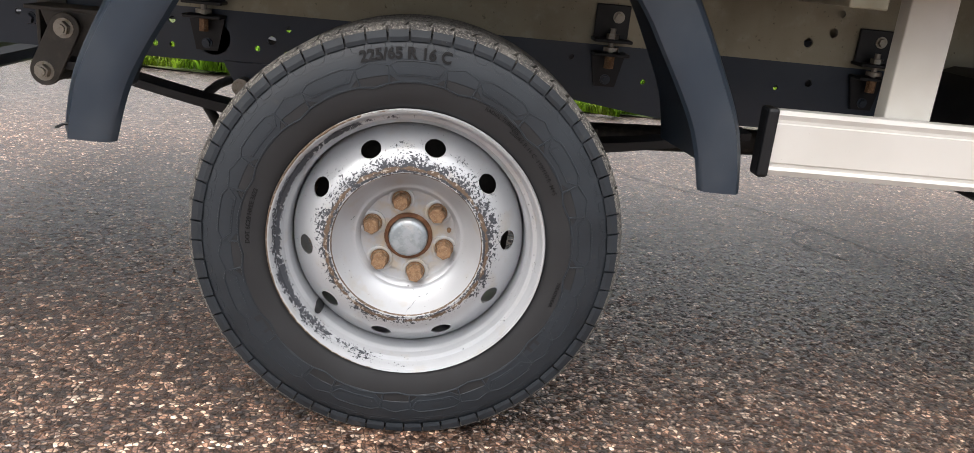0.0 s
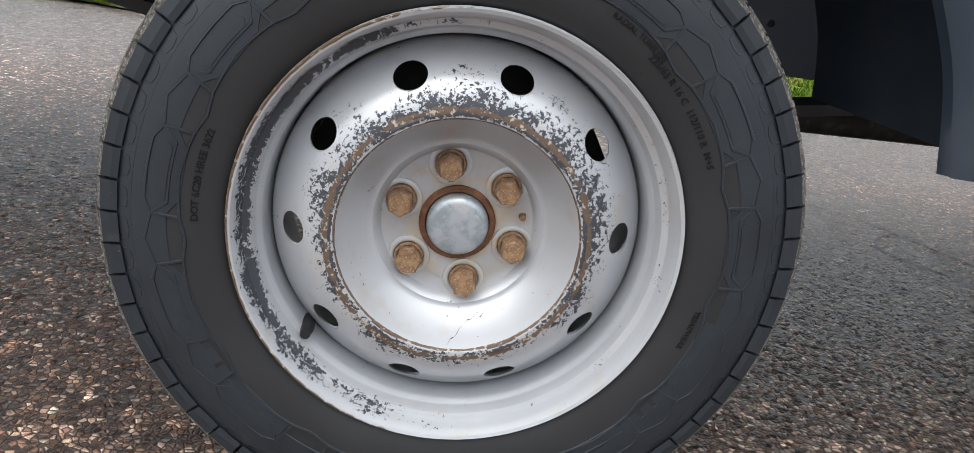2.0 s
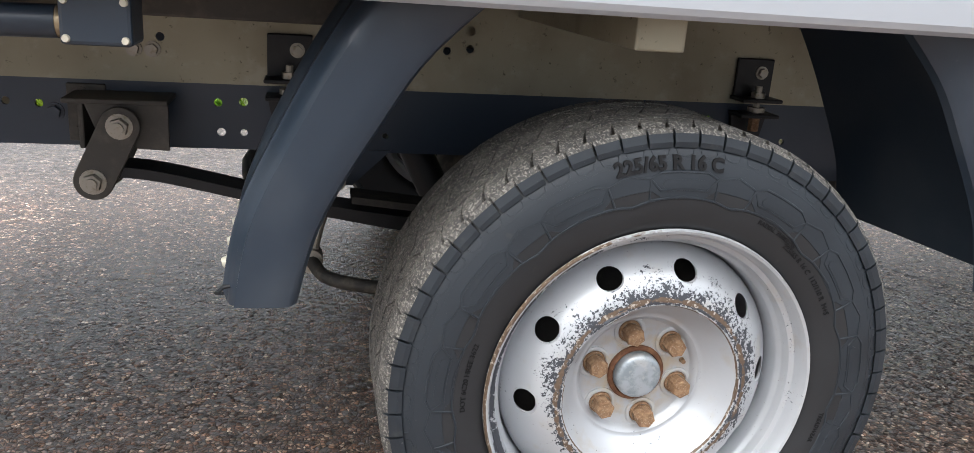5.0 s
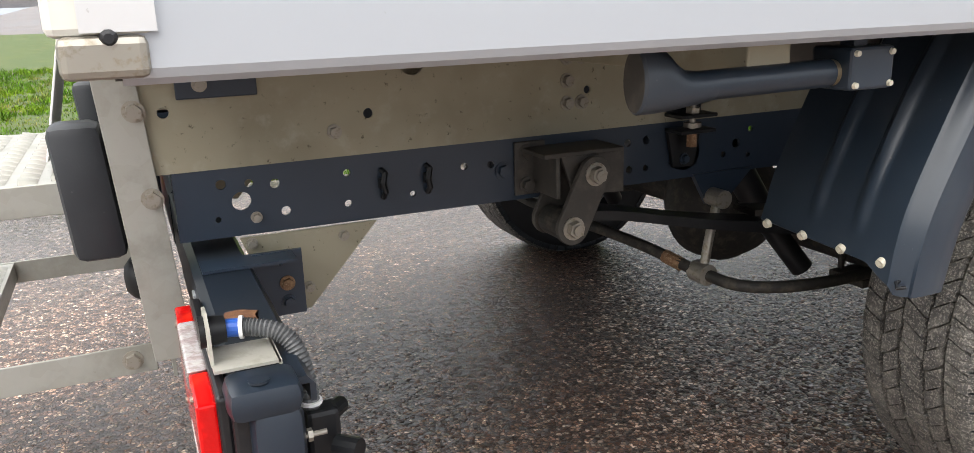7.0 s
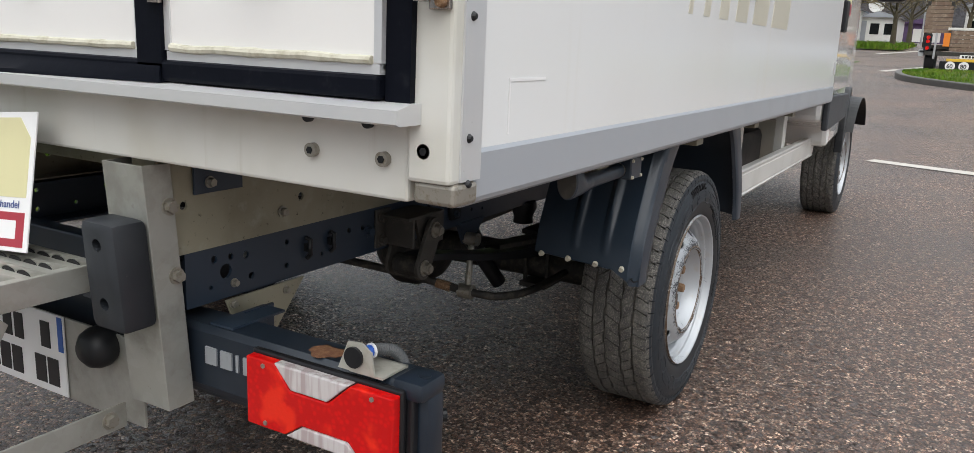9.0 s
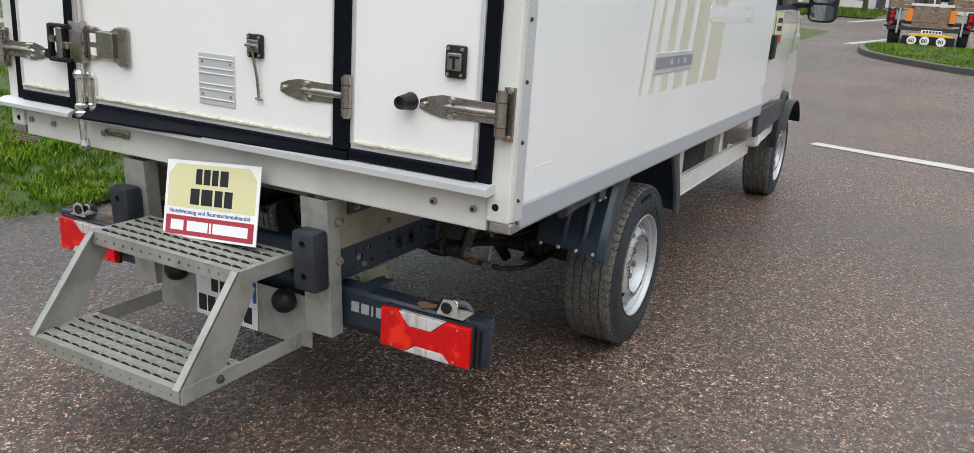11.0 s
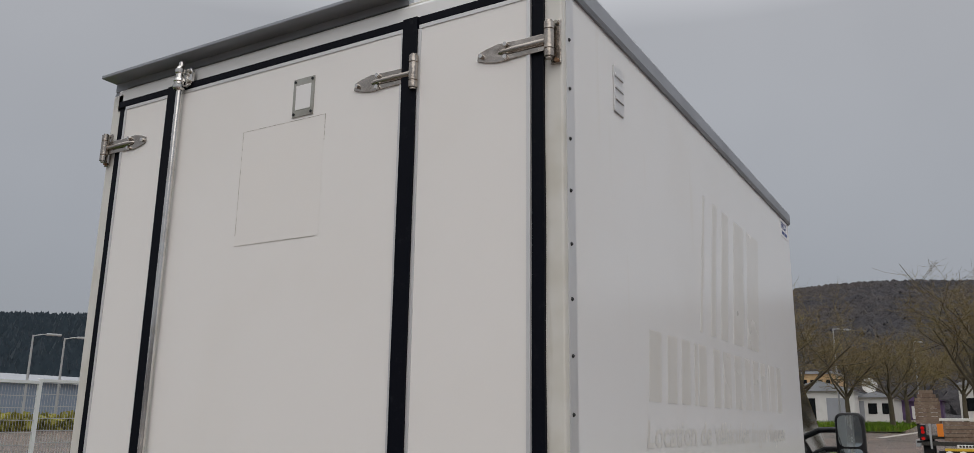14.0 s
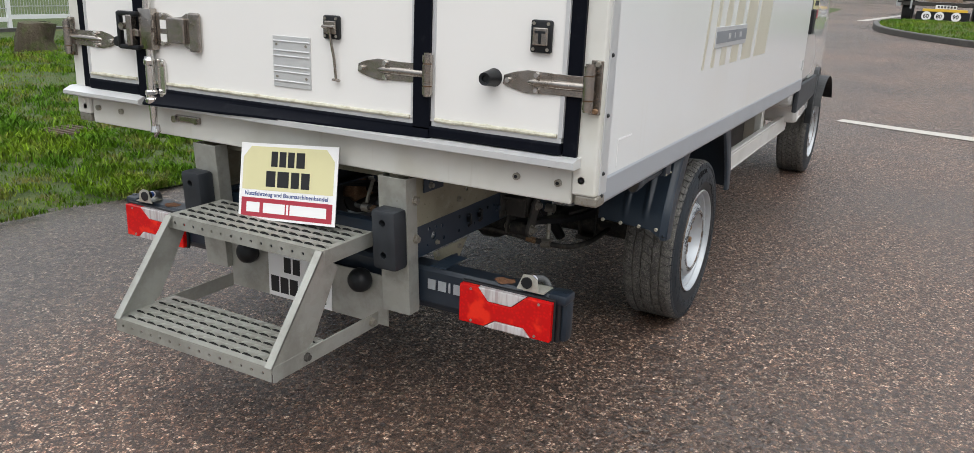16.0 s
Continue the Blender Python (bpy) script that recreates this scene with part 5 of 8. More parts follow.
# crossmembers under the box floor, seen between the rails
for x in (-1.30, -0.75, -0.05, 0.65, 1.35):
    ya = 1.74 if x < -1 else YR + 0.06
    part("floor_crossmember", Geo().box(x - 0.03, x + 0.03, ya, mir(ya), 0.762, 0.802, b=0.003), ZINC, truck)
part("chassis_crossmember", Geo().cyl((-0.45, YC, 0.57), (-0.45, mir(YC), 0.57), 0.035, 18), CHASSIS, truck)
part("chassis_crossmember", Geo().box(-1.33, -1.29, YC + 0.01, mir(YC + 0.01), 0.54, 0.61, b=0.004), CHASSIS, truck)
part("floor_packer", Geo().box(-0.628, -0.377, 1.34, 1.70, 0.758, 0.80, b=0.003), SHACKLE, truck, "dusty cross channel")

# ---------------------------------------------------------------- spring, shackle and axle
for yy, s in ((YC, 1), (mir(YC), -1)):
    hang = Geo()
    y0, y1 = yy - s * 0.006, yy
    foot = Geo().box(-0.803, -0.745, min(y0, y1), max(y0, y1), 0.530, 0.622, b=0.002)
    hang.box(-0.790, -0.640, min(yy - s * 0.09, yy), max(yy - s * 0.09, yy), 0.604, 0.612, b=0.002)
    cheek = Geo().prism([(-0.760, 0.610), (-0.640, 0.612), (-0.640, 0.535), (-0.735, 0.540)], "y", yy - s * 0.088, yy - s * 0.080)
    web_ = Geo().box(-0.768, -0.760, min(yy - s * 0.088, yy), max(yy - s * 0.088, yy), 0.536, 0.610, b=0.002)
    hg = part("spring_hanger", foot, SHACKLE, truck, "dusty steel spring hanger")
    part("hanger_top", hang, SHACKLE, hg)
    part("hanger_cheek", cheek, SHACKLE, hg)
    part("hanger_web", web_, SHACKLE, hg)
    for z in (0.547, 0.602):
        part("hanger_bolt", hexbolt(-0.781, y0, z, -s, 0.011, 0.01), SHACKLE, hg)
    part("hanger_bolt", hexbolt(-0.823, yy, 0.575, -s, 0.011, 0.01), CHASSIS, hg)
    # two shackle plates with rounded ends
    up, lo = Vector((-0.706, 0.575)), Vector((-0.748, 0.489))
    d = (lo - up).normalized()
    nrm2 = Vector((-d.y, d.x))
    ring = []
    for k in range(13):
        a = math.pi * k / 12
        ring.append(up + (nrm2 * math.cos(a) - d * math.sin(a)) * 0.029)
    for k in range(13):
        a = math.pi * k / 12
        ring.append(lo + (-nrm2 * math.cos(a) + d * math.sin(a)) * 0.029)
    sh = None
    for off in (0.108, 0.022):
        o = part("shackle_plate", Geo().prism([tuple(p) for p in ring], "y", yy - s * off, yy - s * (off - 0.010)), SHACKLE, truck, "dusty steel shackle plate", bevel=0.0015)
        sh = sh or o
    for p in (up, lo):
        g = hexbolt(p.x, yy - s * 0.108, p.y, -s, 0.0145, 0.013, True)
        g.cyl((p.x, yy - s * 0.119, p.y), (p.x, yy - s * 0.128, p.y), 0.009, 14)
        g.cyl((p.x, yy - s * 0.11, p.y), (p.x, yy + s * 0.0, p.y), 0.010, 12)
        part("shackle_bolt", g, BOLT, sh, "worn zinc nut and bolt")
    part("spring_eye", Geo().cyl((lo.x, yy - s * 0.098, lo.y), (lo.x, yy - s * 0.032, lo.y), 0.026, 24), IRON, truck)
    # leaf spring: a long flat tapered blade down to the axle and up again
    pts = lerp_curve([(-0.748, 0.502), (-0.66, 0.497), (-0.45, 0.452), (-0.20, 0.412), (0.0, 0.400), (0.20, 0.410), (0.45, 0.440), (0.68, 0.48)], 40)
    rows = []
    for i, (x, z) in enumerate(pts):
        th = 0.008 + 0.010 * math.exp(-((x) / 0.3) ** 2)
        rows.append([(x, yy - s * 0.100, z - th), (x, yy - s * 0.100, z + th), (x, yy - s * 0.032, z + th), (x, yy - s * 0.032, z - th), (x, yy - s * 0.100, z - th)])
    part("leaf_spring", Geo().sheet(rows), BLACK, truck, "black leaf spring", smooth=True)
    part("helper_spring", Geo().sheet([[(x, yy - s * 0.096, z), (x, yy - s * 0.096, z + 0.012), (x, yy - s * 0.036, z + 0.012), (x, yy - s * 0.036, z), (x, yy - s * 0.096, z)] for x, z in lerp_curve([(-0.36, 0.455), (-0.15, 0.432), (0.0, 0.425), (0.15, 0.432), (0.36, 0.455)], 20)]), IRON, truck)
    ub = Geo()
    for x in (-0.06, 0.06):
        for o in (0.028, 0.104):
            ub.cyl((x, yy - s * o, 0.285), (x, yy - s * o, 0.455), 0.007, 10)
    ub.box(-0.085, 0.085, min(yy - s * 0.11, yy - s * 0.02), max(yy - s * 0.11, yy - s * 0.02), 0.270, 0.288, b=0.003)
    ub.box(-0.085, 0.085, min(yy - s * 0.11, yy - s * 0.02), max(yy - s * 0.11, yy - s * 0.02), 0.440, 0.455, b=0.003)
    part("spring_clamp", ub, IRON, truck, "rusty spring clamp")
    # bump stop and damper
    part("bump_stop", Geo().lathe([(0.0001, 0.0), (0.04, 0.0), (0.042, 0.02), (0.03, 0.05), (0.033, 0.07), (0.0001, 0.075)], (0, 0), 20).moved(Matrix.Translation((0.0, yy + s * 0.02, 0.525)) @ Matrix.Rotation(-math.pi / 2, 4, "X")), BLACK, truck, smooth=True)
    dp = Geo().cyl((-0.09, yy + s * 0.05, 0.27), (-0.21, yy + s * 0.10, 0.44), 0.024, 18).cyl((-0.19, yy + s * 0.09, 0.42), (-0.27, yy + s * 0.13, 0.58), 0.031, 18)
    part("damper", dp, BLACK, truck, "black damper", smooth=True)
part("axle_tube", Geo().cyl((0, 1.36, 0.335), (0, mir(1.36), 0.335), 0.05, 24), IRON, truck, "dark rear axle tube", smooth=True)
diff = Geo().lathe([(0.0001, -0.13), (0.06, -0.125), (0.12, -0.09), (0.155, -0.03), (0.158, 0.03), (0.12, 0.09), (0.06, 0.125), (0.0001, 0.13)], (0, 0.335), 32)
diff.v = [(x, y + MID, z) for x, y, z in diff.v]
diff.cyl((0.1, MID, 0.335), (0.26, MID, 0.345), 0.07, 20, 0.05)
part("differential", diff, IRON, truck, "dark cast axle housing", smooth=True)
part("prop_shaft", Geo().cyl((0.25, MID, 0.345), (3.2, MID, 0.47), 0.035, 20), IRON, truck, smooth=True)
for s, y in ((1, 1.30), (-1, mir(1.30))):
    hubs = Geo()
    hubs.cyl((-0.03, y, 0.335), (-0.03, y + s * 0.06, 0.335), 0.11, 20)
    hubs.box(-0.17, -0.08, min(y, y + s * 0.12), max(y, y + s * 0.12), 0.28, 0.40, b=0.015)
    part("brake_caliper", hubs, RUST, truck, "rusty brake caliper")

# anti-roll bar with drop links
for s, yc in ((1, YC), (-1, mir(YC))):
    y = yc - s * 0.02
    bar = lerp_curve([(-0.52, yc - s * 0.31, 0.352), (-0.43, yc - s * 0.20, 0.358), (-0.40, yc - s * 0.06, 0.355), (-0.40, yc + s * 0.05, 0.362), (-0.44, yc + s * 0.22, 0.40), (-0.52, yc + s * 0.34, 0.43), (-0.53, MID, 0.435)], 40)
    pts = lerp_curve([(-0.05, yc - s * 0.16, 0.330), (-0.25, yc - s * 0.155, 0.325), (-0.385, yc - s * 0.12, 0.330), (-0.425, yc - s * 0.04, 0.338), (-0.47, yc + s * 0.10, 0.365), (-0.54, yc + s * 0.24, 0.395), (-0.56, MID, 0.400)], 44)
    ab = part("anti_roll_bar", Geo().tube(pts, 0.0115, 12), IRON, truck, "dark anti-roll bar", smooth=True)
    part("bush_sleeve", Geo().tube(lerp_curve([(-0.440, yc + s * 0.01, 0.345), (-0.452, yc + s * 0.05, 0.354)], 4), 0.0135, 12), RUST, ab)
    part("drop_link", Geo().tube([(-0.425, yc - s * 0.035, 0.338), (-0.41, yc - s * 0.03, 0.40), (-0.385, yc - s * 0.02, 0.475)], 0.009, 12).cyl((-0.425, yc - s * 0.052, 0.338), (-0.425, yc - s * 0.012, 0.338), 0.021, 20).cyl((-0.385, yc - s * 0.04, 0.478), (-0.385, yc, 0.478), 0.018, 18), BOLT, ab, "zinc drop link")
    part("link_bracket", Geo().prism([(-0.43, 0.525), (-0.29, 0.525), (-0.355, 0.462), (-0.395, 0.462)], "y", yc - s * 0.004, yc + s * 0.008), CHASSIS, truck)

# ---------------------------------------------------------------- tube with end box under the side
TY = 1.168
air = part("drain_tube", Geo().cyl((-0.868, TY, 0.758), (-0.664, TY, 0.761), 0.0160, 20), MUDGUARD, truck, "dark blue-grey tube with curved end", smooth=True)
horn = Geo()
rings_ = [[(x, TY + w * math.cos(2 * math.pi * k / 24), zc + hh * math.sin(2 * math.pi * k / 24)) for k in range(25)] for x, hh, w, zc in
          ((-0.921, 0.031, 0.019, 0.768), (-0.918, 0.034, 0.022, 0.768), (-0.900, 0.034, 0.0225, 0.768), (-0.886, 0.031, 0.022, 0.766), (-0.874, 0.0245, 0.020, 0.7605), (-0.862, 0.0195, 0.0185, 0.757), (-0.845, 0.0175, 0.0175, 0.757), (-0.826, 0.0160, 0.0160, 0.7585))]
horn.sheet(rings_)
part("curved_end", horn, MUDGUARD, air, smooth=True)
disc_ = Geo().add([(-0.9208, TY + 0.0195 * math.cos(2 * math.pi * k / 24), 0.768 + 0.0315 * math.sin(2 * math.pi * k / 24)) for k in range(24)] + [(-0.9195, TY + 0.0195 * math.cos(2 * math.pi * k / 24), 0.768 + 0.0315 * math.sin(2 * math.pi * k / 24)) for k in range(24)],
                  [tuple(range(24)), tuple(range(47, 23, -1))] + [(k, (k + 1) % 24, 24 + (k + 1) % 24, 24 + k) for k in range(24)])
part("end_disc", disc_, SHACKLE, air, "dusty oval end")
part("brass_collar", Geo().cyl((-0.668, TY, 0.761), (-0.648, TY, 0.761), 0.0150, 20), material("brushed_brass_collar", (0.42, 0.34, 0.22), 0.4, 0.7, layers=[("noise", 60, 0.45, 0.7, (0.26, 0.20, 0.13), 0.7, 0.6)]), air, "dull brass collar", smooth=True)
bx = part("junction_box", Geo().box(-0.657, -0.593, 1.140, 1.200, 0.742, 0.790, b=0.004), MUDGUARD, truck, "dark plastic end box with pale screws")
for x in (-0.651, -0.599):
    for z in (0.748, 0.783):
        part("screw", Geo().cyl((x, 1.1405, z), (x, 1.1365, z), 0.0040, 12, 0.0032), CLIP, bx, "pale screw")
part("hanger", Geo().box(-0.635, -0.615, 1.16, 1.18, 0.785, 0.805), CHASSIS, bx)


# ---------------------------------------------------------------- rear under-run: posts, buffers, bumper, lamps
LAMPGREY = material("lamp_housing", (0.010, 0.010, 0.012), 0.35, layers=[("noise", 50, 0.5, 0.8, (0.03, 0.03, 0.03), 0.5, None)])
BRACKETW = material("pale_bracket", (0.44, 0.43, 0.38), 0.5, 0.2, layers=[("noise", 40, 0.45, 0.7, (0.30, 0.28, 0.22), 0.6, 0.65)])
HOSE = material("grey_hose", (0.10, 0.105, 0.11), 0.5, layers=[("noise", 60, 0.5, 0.8, (0.16, 0.16, 0.155), 0.6, None)])
BLUE = material("blue_connector", (0.02, 0.10, 0.45), 0.4, layers=[("noise", 60, 0.5, 0.8, (0.03, 0.14, 0.50), 0.6, None)])
RUSTPATCH = material("rust_patch", (0.16, 0.07, 0.035), 0.9, layers=[("noise", 90, 0.4, 0.7, (0.26, 0.13, 0.06), 0.8, None)], bump=[("noise", 200, 0.4, 0.002)])
EMBOSS = material("silver_emblem", (0.42, 0.45, 0.48), 0.35, 0.4, layers=[("noise", 60, 0.5, 0.8, (0.30, 0.32, 0.34), 0.5, None)])


def ybox(geo, x0, x1, ya, yb, z0, z1, b=0.0):
    return geo.box(x0, x1, min(ya, yb), max(ya, yb), z0, z1, b=b)


def raked(geo):
    """Follows the posts, whose feet stand a little further forward than their heads."""
    geo.v = [(x + 0.072 * (0.723 - z), y, z) for x, y, z in geo.v]
    return geo


for s, m in ((1, lambda y: y), (-1, mir)):
    prof = [(-1.428, 1.693), (-1.428, 1.795), (-1.372, 1.795), (-1.372, 1.790), (-1.423, 1.790), (-1.423, 1.698), (-1.372, 1.698), (-1.372, 1.693)]
    ch = raked(Geo().prism([(x, m(y)) for x, y in prof], "z", 0.352, 0.795))
    pst = part("bracket_post", ch, GALV, truck, "galvanised steel channel post", bevel=0.0012)
    for z in (0.721, 0.597):
        part("post_bolt", raked(hexbolt(-1.383, m(1.693), z, -s, 0.0115, 0.010)), BOLT, pst, "zinc hexagon bolt")
    buf = Geo()
    ybox(buf, -1.498, -1.4285, m(1.690), m(1.778), 0.516, 0.708, b=0.014)
    BUFFER = bpy.data.materials.get("worn_buffer_rubber") or material("worn_buffer_rubber", (0.015, 0.018, 0.023), 0.50, layers=[("cloud", 9, 0.42, 0.72, (0.030, 0.034, 0.040), 0.7, 0.65), ("noise", 90, 0.64, 0.76, (0.10, 0.10, 0.10), 0.4, 0.8)], bump=[("noise", 200, 0.15, 0.001)])
    me = raked(buf).mesh("rubber_buffer", BUFFER, True)
    cc = Geo()
    for z in (0.566, 0.668):
        cc.cyl((-1.56, m(1.734), z), (-1.466, m(1.734), z), 0.011, 16)
    part("rubber_buffer", cut(me, raked(cc).mesh("cutter", BLACK)), None, truck, "black rubber docking buffer")
    # bumper: folded steel beam with a rounded plastic end
    beam = Geo().prism([(-1.330, 0.372), (-1.336, 0.385), (-1.336, 0.487), (-1.326, 0.498), (-1.262, 0.498), (-1.254, 0.488), (-1.254, 0.470), (-1.260, 0.470), (-1.260, 0.490), (-1.328, 0.490), (-1.328, 0.385), (-1.318, 0.366), (-1.270, 0.350), (-1.270, 0.345), (-1.322, 0.360)], "y", m(1.225), m(2.02))
    bumper = part("bumper_beam", beam, BUMPERM, truck, "dark blue-grey steel rear bumper")
    cap = Geo()
    ybox(cap, -1.342, -1.270, m(1.194), m(1.256), 0.472, 0.508, b=0.013)
    cap.cyl((-1.310, m(1.212), 0.508), (-1.310, m(1.212), 0.5105), 0.010, 18)
    part("end_cap", cap, BUMPERM, bumper, smooth=True)
    part("cap_body", ybox(Geo(), -1.323, -1.271, m(1.195), m(1.228), 0.352, 0.482, b=0.014), BUMPERM, bumper, smooth=True)
    part("cap_back", ybox(Geo(), -1.338, -1.318, m(1.214), m(1.228), 0.356, 0.480, b=0.004), LAMPGREY, bumper)
    rp = Geo().lathe([(0.0001, 0.0), (0.022, 0.0), (0.026, 0.001)], (0, 0), 14)
    rp.v = [(-1.300 + x * (1 + 0.35 * math.sin(9 * x * 50)), m(1.415) + s * z * 1.3, 0.4985 + 0.0006) for x, y, z in rp.v]
    part("rust_patch", rp, RUSTPATCH, bumper)
    # raised word on the beam, as bars
    for k, (a, b_) in enumerate(((1.668, 1.640), (1.630, 1.602), (1.592, 1.586), (1.574, 1.548))):
        if s > 0:
            part("emblem_bar", ybox(Geo(), -1.3395, -1.3355, a, b_, 0.430, 0.462), EMBOSS, bumper)
    # tail lamp
    y0, y1, z0, z1 = 1.229, 1.535, 0.362, 0.489
    hs = Geo()
    ybox(hs, -1.350, -1.3365, m(y0 - 0.004), m(y1 + 0.004), z0 - 0.004, z1 + 0.004, b=0.004)
    lamp = part("tail_lamp", hs, LAMPGREY, truck, "red and clear rear lamp cluster")
    w = y1 - y0

    def zone(pts, nm, mat, dx=0.0, lab=""):
        q = [(m(y0 + w * u), z0 + (z1 - z0) * v) for u, v in pts]
        part(nm, Geo().prism(q, "x", -1.349, -1.369 - dx), mat, lamp, lab, bevel=0.003)

    # clear windows above and below, red between and at both ends
    zone([(0.0, 0.02), (0.20, 0.02), (0.285, 0.22), (0.60, 0.22), (0.72, 0.02), (1.0, 0.02), (1.0, 0.98), (0.80, 0.98), (0.68, 0.66), (0.42, 0.66), (0.27, 0.98), (0.0, 0.98)], "red_lens", REDLENS, 0.0, "glossy red lens")
    zone([(0.275, 0.985), (0.795, 0.985), (0.675, 0.67), (0.425, 0.67)], "clear_lens", CLEARLENS, 0.001, "clear ribbed lens")
    zone([(0.205, 0.012), (0.715, 0.012), (0.597, 0.212), (0.290, 0.212)], "clear_lens", CLEARLENS, 0.001, "clear ribbed lens")
    for u, v in ((0.13, 0.90), (0.87, 0.90), (0.16, 0.10), (0.86, 0.10)):
        part("screw", Geo().cyl((-1.368, m(y0 + w * u), z0 + (z1 - z0) * v), (-1.3715, m(y0 + w * u), z0 + (z1 - z0) * v), 0.004, 12), BOLT, lamp)
    # small bracket with a side marker, on top
    bk = Geo()
    ybox(bk, -1.338, -1.272, m(1.284), m(1.350), 0.500, 0.5035)
    bk.prism([(m(1.300), 0.502), (m(1.306), 0.540), (m(1.325), 0.552), (m(1.352), 0.550), (m(1.372), 0.502)], "x", -1.339, -1.3355)
    ybox(bk, -1.274, -1.2705, m(1.284), m(1.350), 0.400, 0.5035)
    mk = part("marker_bracket", bk, BRACKETW, truck, "pale bracket with black marker and cable")
    part("marker_light", Geo().cyl((-1.345, m(1.338), 0.527), (-1.318, m(1.338), 0.527), 0.0175, 20, 0.0145), BLACK, mk, smooth=True)
    part("connector", Geo().cyl((-1.318, m(1.338), 0.527), (-1.300, m(1.333), 0.527), 0.010, 14), BLUE, mk, "blue cable connector")
    hose = lerp_curve([(-1.300, m(1.333), 0.527), (-1.288, m(1.328), 0.526), (-1.268, m(1.320), 0.521), (-1.254, m(1.312), 0.507), (-1.247, m(1.306), 0.485), (-1.244, m(1.302), 0.460), (-1.242, m(1.300), 0.43)], 60)
    part("corrugated_hose", Geo().tube(hose, 0.01, 12, [0.0105 if k % 2 else 0.0085 for k in range(61)]), HOSE, mk, "grey corrugated hose")
    part("cable_tie", Geo().cyl((-1.304, m(1.334), 0.527), (-1.300, m(1.333), 0.527), 0.0125, 14), SIGNWHITE, mk)
    part("cable_tie", Geo().cyl((-1.243, m(1.300), 0.440), (-1.243, m(1.300), 0.444), 0.0125, 14), SIGNWHITE, mk)
    sk = Geo()
    ybox(sk, -1.252, -1.215, m(1.285), m(1.315), 0.375, 0.435, b=0.006)
    sk.cyl((-1.225, m(1.27), 0.40), (-1.205, m(1.25), 0.40), 0.012, 12)
    sk.cyl((-1.225, m(1.32), 0.41), (-1.20, m(1.36), 0.40), 0.011, 12)
    part("cable_plug", sk, BLACK, mk)
    for z in (0.375, 0.43):
        part("stud", Geo().cyl((-1.262, m(1.25), z), (-1.238, m(1.25), z), 0.003, 8).cyl((-1.258, m(1.25), z), (-1.253, m(1.25), z), 0.007, 6), BOLT, mk)
    mk.location += Vector((-0.008, -s * 0.018, -0.0005))
    # bumper carrier: angle plate and gusset on the chassis
    ca = Geo()
    ybox(ca, -1.325, -1.195, m(1.612), m(1.668), 0.4990, 0.5035)
    ybox(ca, -1.252, -1.180, m(1.655), m(1.661), 0.405, 0.505)
    cr = part("bumper_carrier", ca, CHASSIS, truck, "dark folded bumper carrier")
    for z in (0.425, 0.455, 0.488):
        part("carrier_bolt", hexbolt(-1.205, m(1.655), z, -s, 0.0085, 0.008), RUST if z == 0.455 else CHASSIS, cr)
    gs = Geo().prism([(-1.262, 0.522), (-1.050, 0.522), (-1.165, 0.395), (-1.215, 0.400)], "y", m(1.695), m(1.7))
    gp = part("gusset_plate", gs, ZINC, truck, "stained zinc gusset plate")
    for x, z in ((-1.105, 0.505), (-1.165, 0.430), (-1.245, 0.512)):
        part("gusset_bolt", hexbolt(x, m(1.695), z, -s, 0.0065, 0.006), BOLT, gp)
part("bumper_beam", Geo().box(-1.334, -1.262, 2.0, 2.27, 0.375, 0.492, b=0.004), BUMPERM, truck)
cross = part("cross_plate", Geo().box(-1.378, -1.372, 1.792, mir(1.792), 0.282, 0.452), GALV, truck, "galvanised cross plate carrying the number plate", bevel=0.001)
ball = Geo().lathe([(0.0001, -0.070), (0.021, -0.068), (0.034, -0.057), (0.040, -0.042), (0.040, -0.026), (0.034, -0.012), (0.026, -0.004), (0.026, 0.0), (0.0001, 0.0)], (0, 0), 28)
for y in (1.890, mir(1.890)):
    part("rubber_stop", Geo().add(ball.v, ball.f).moved(Matrix.Translation((-1.362, y, 0.428)) @ Matrix.Rotation(-math.pi / 2, 4, "Z")), BLACK, truck, "round black rubber stop", smooth=True)

# number plate: two rows of bars
PY, PZ = 0.033, -0.020
npl = part("number_plate", Geo().box(-1.3835, -1.3795, 1.985 + PY, 2.262 + PY, 0.305 + PZ, 0.475 + PZ, b=0.0015), SIGNWHITE, truck, "white number plate with dark bars")
for row, (z0, z1, ys) in enumerate(((0.400, 0.455, ((2.19, 2.16), (2.15, 2.12), (2.06, 2.03))), (0.322, 0.380, ((2.250, 2.215), (2.208, 2.173), (2.166, 2.131), (2.085, 2.050), (2.043, 2.008))))):
    for a, b_ in ys:
        part("plate_bar", ybox(Geo(), -1.3850, -1.3834, a + PY, b_ + PY, z0 + PZ, z1 + PZ), INK, npl)
part("plate_bar", Geo().box(-1.3850, -1.3834, 1.988 + PY, 2.003 + PY, 0.40 + PZ, 0.472 + PZ), material("plate_blue", (0.02, 0.10, 0.40), 0.4, layers=[("noise", 30, 0.5, 0.9, (0.03, 0.12, 0.42), 0.5, None)]), npl)

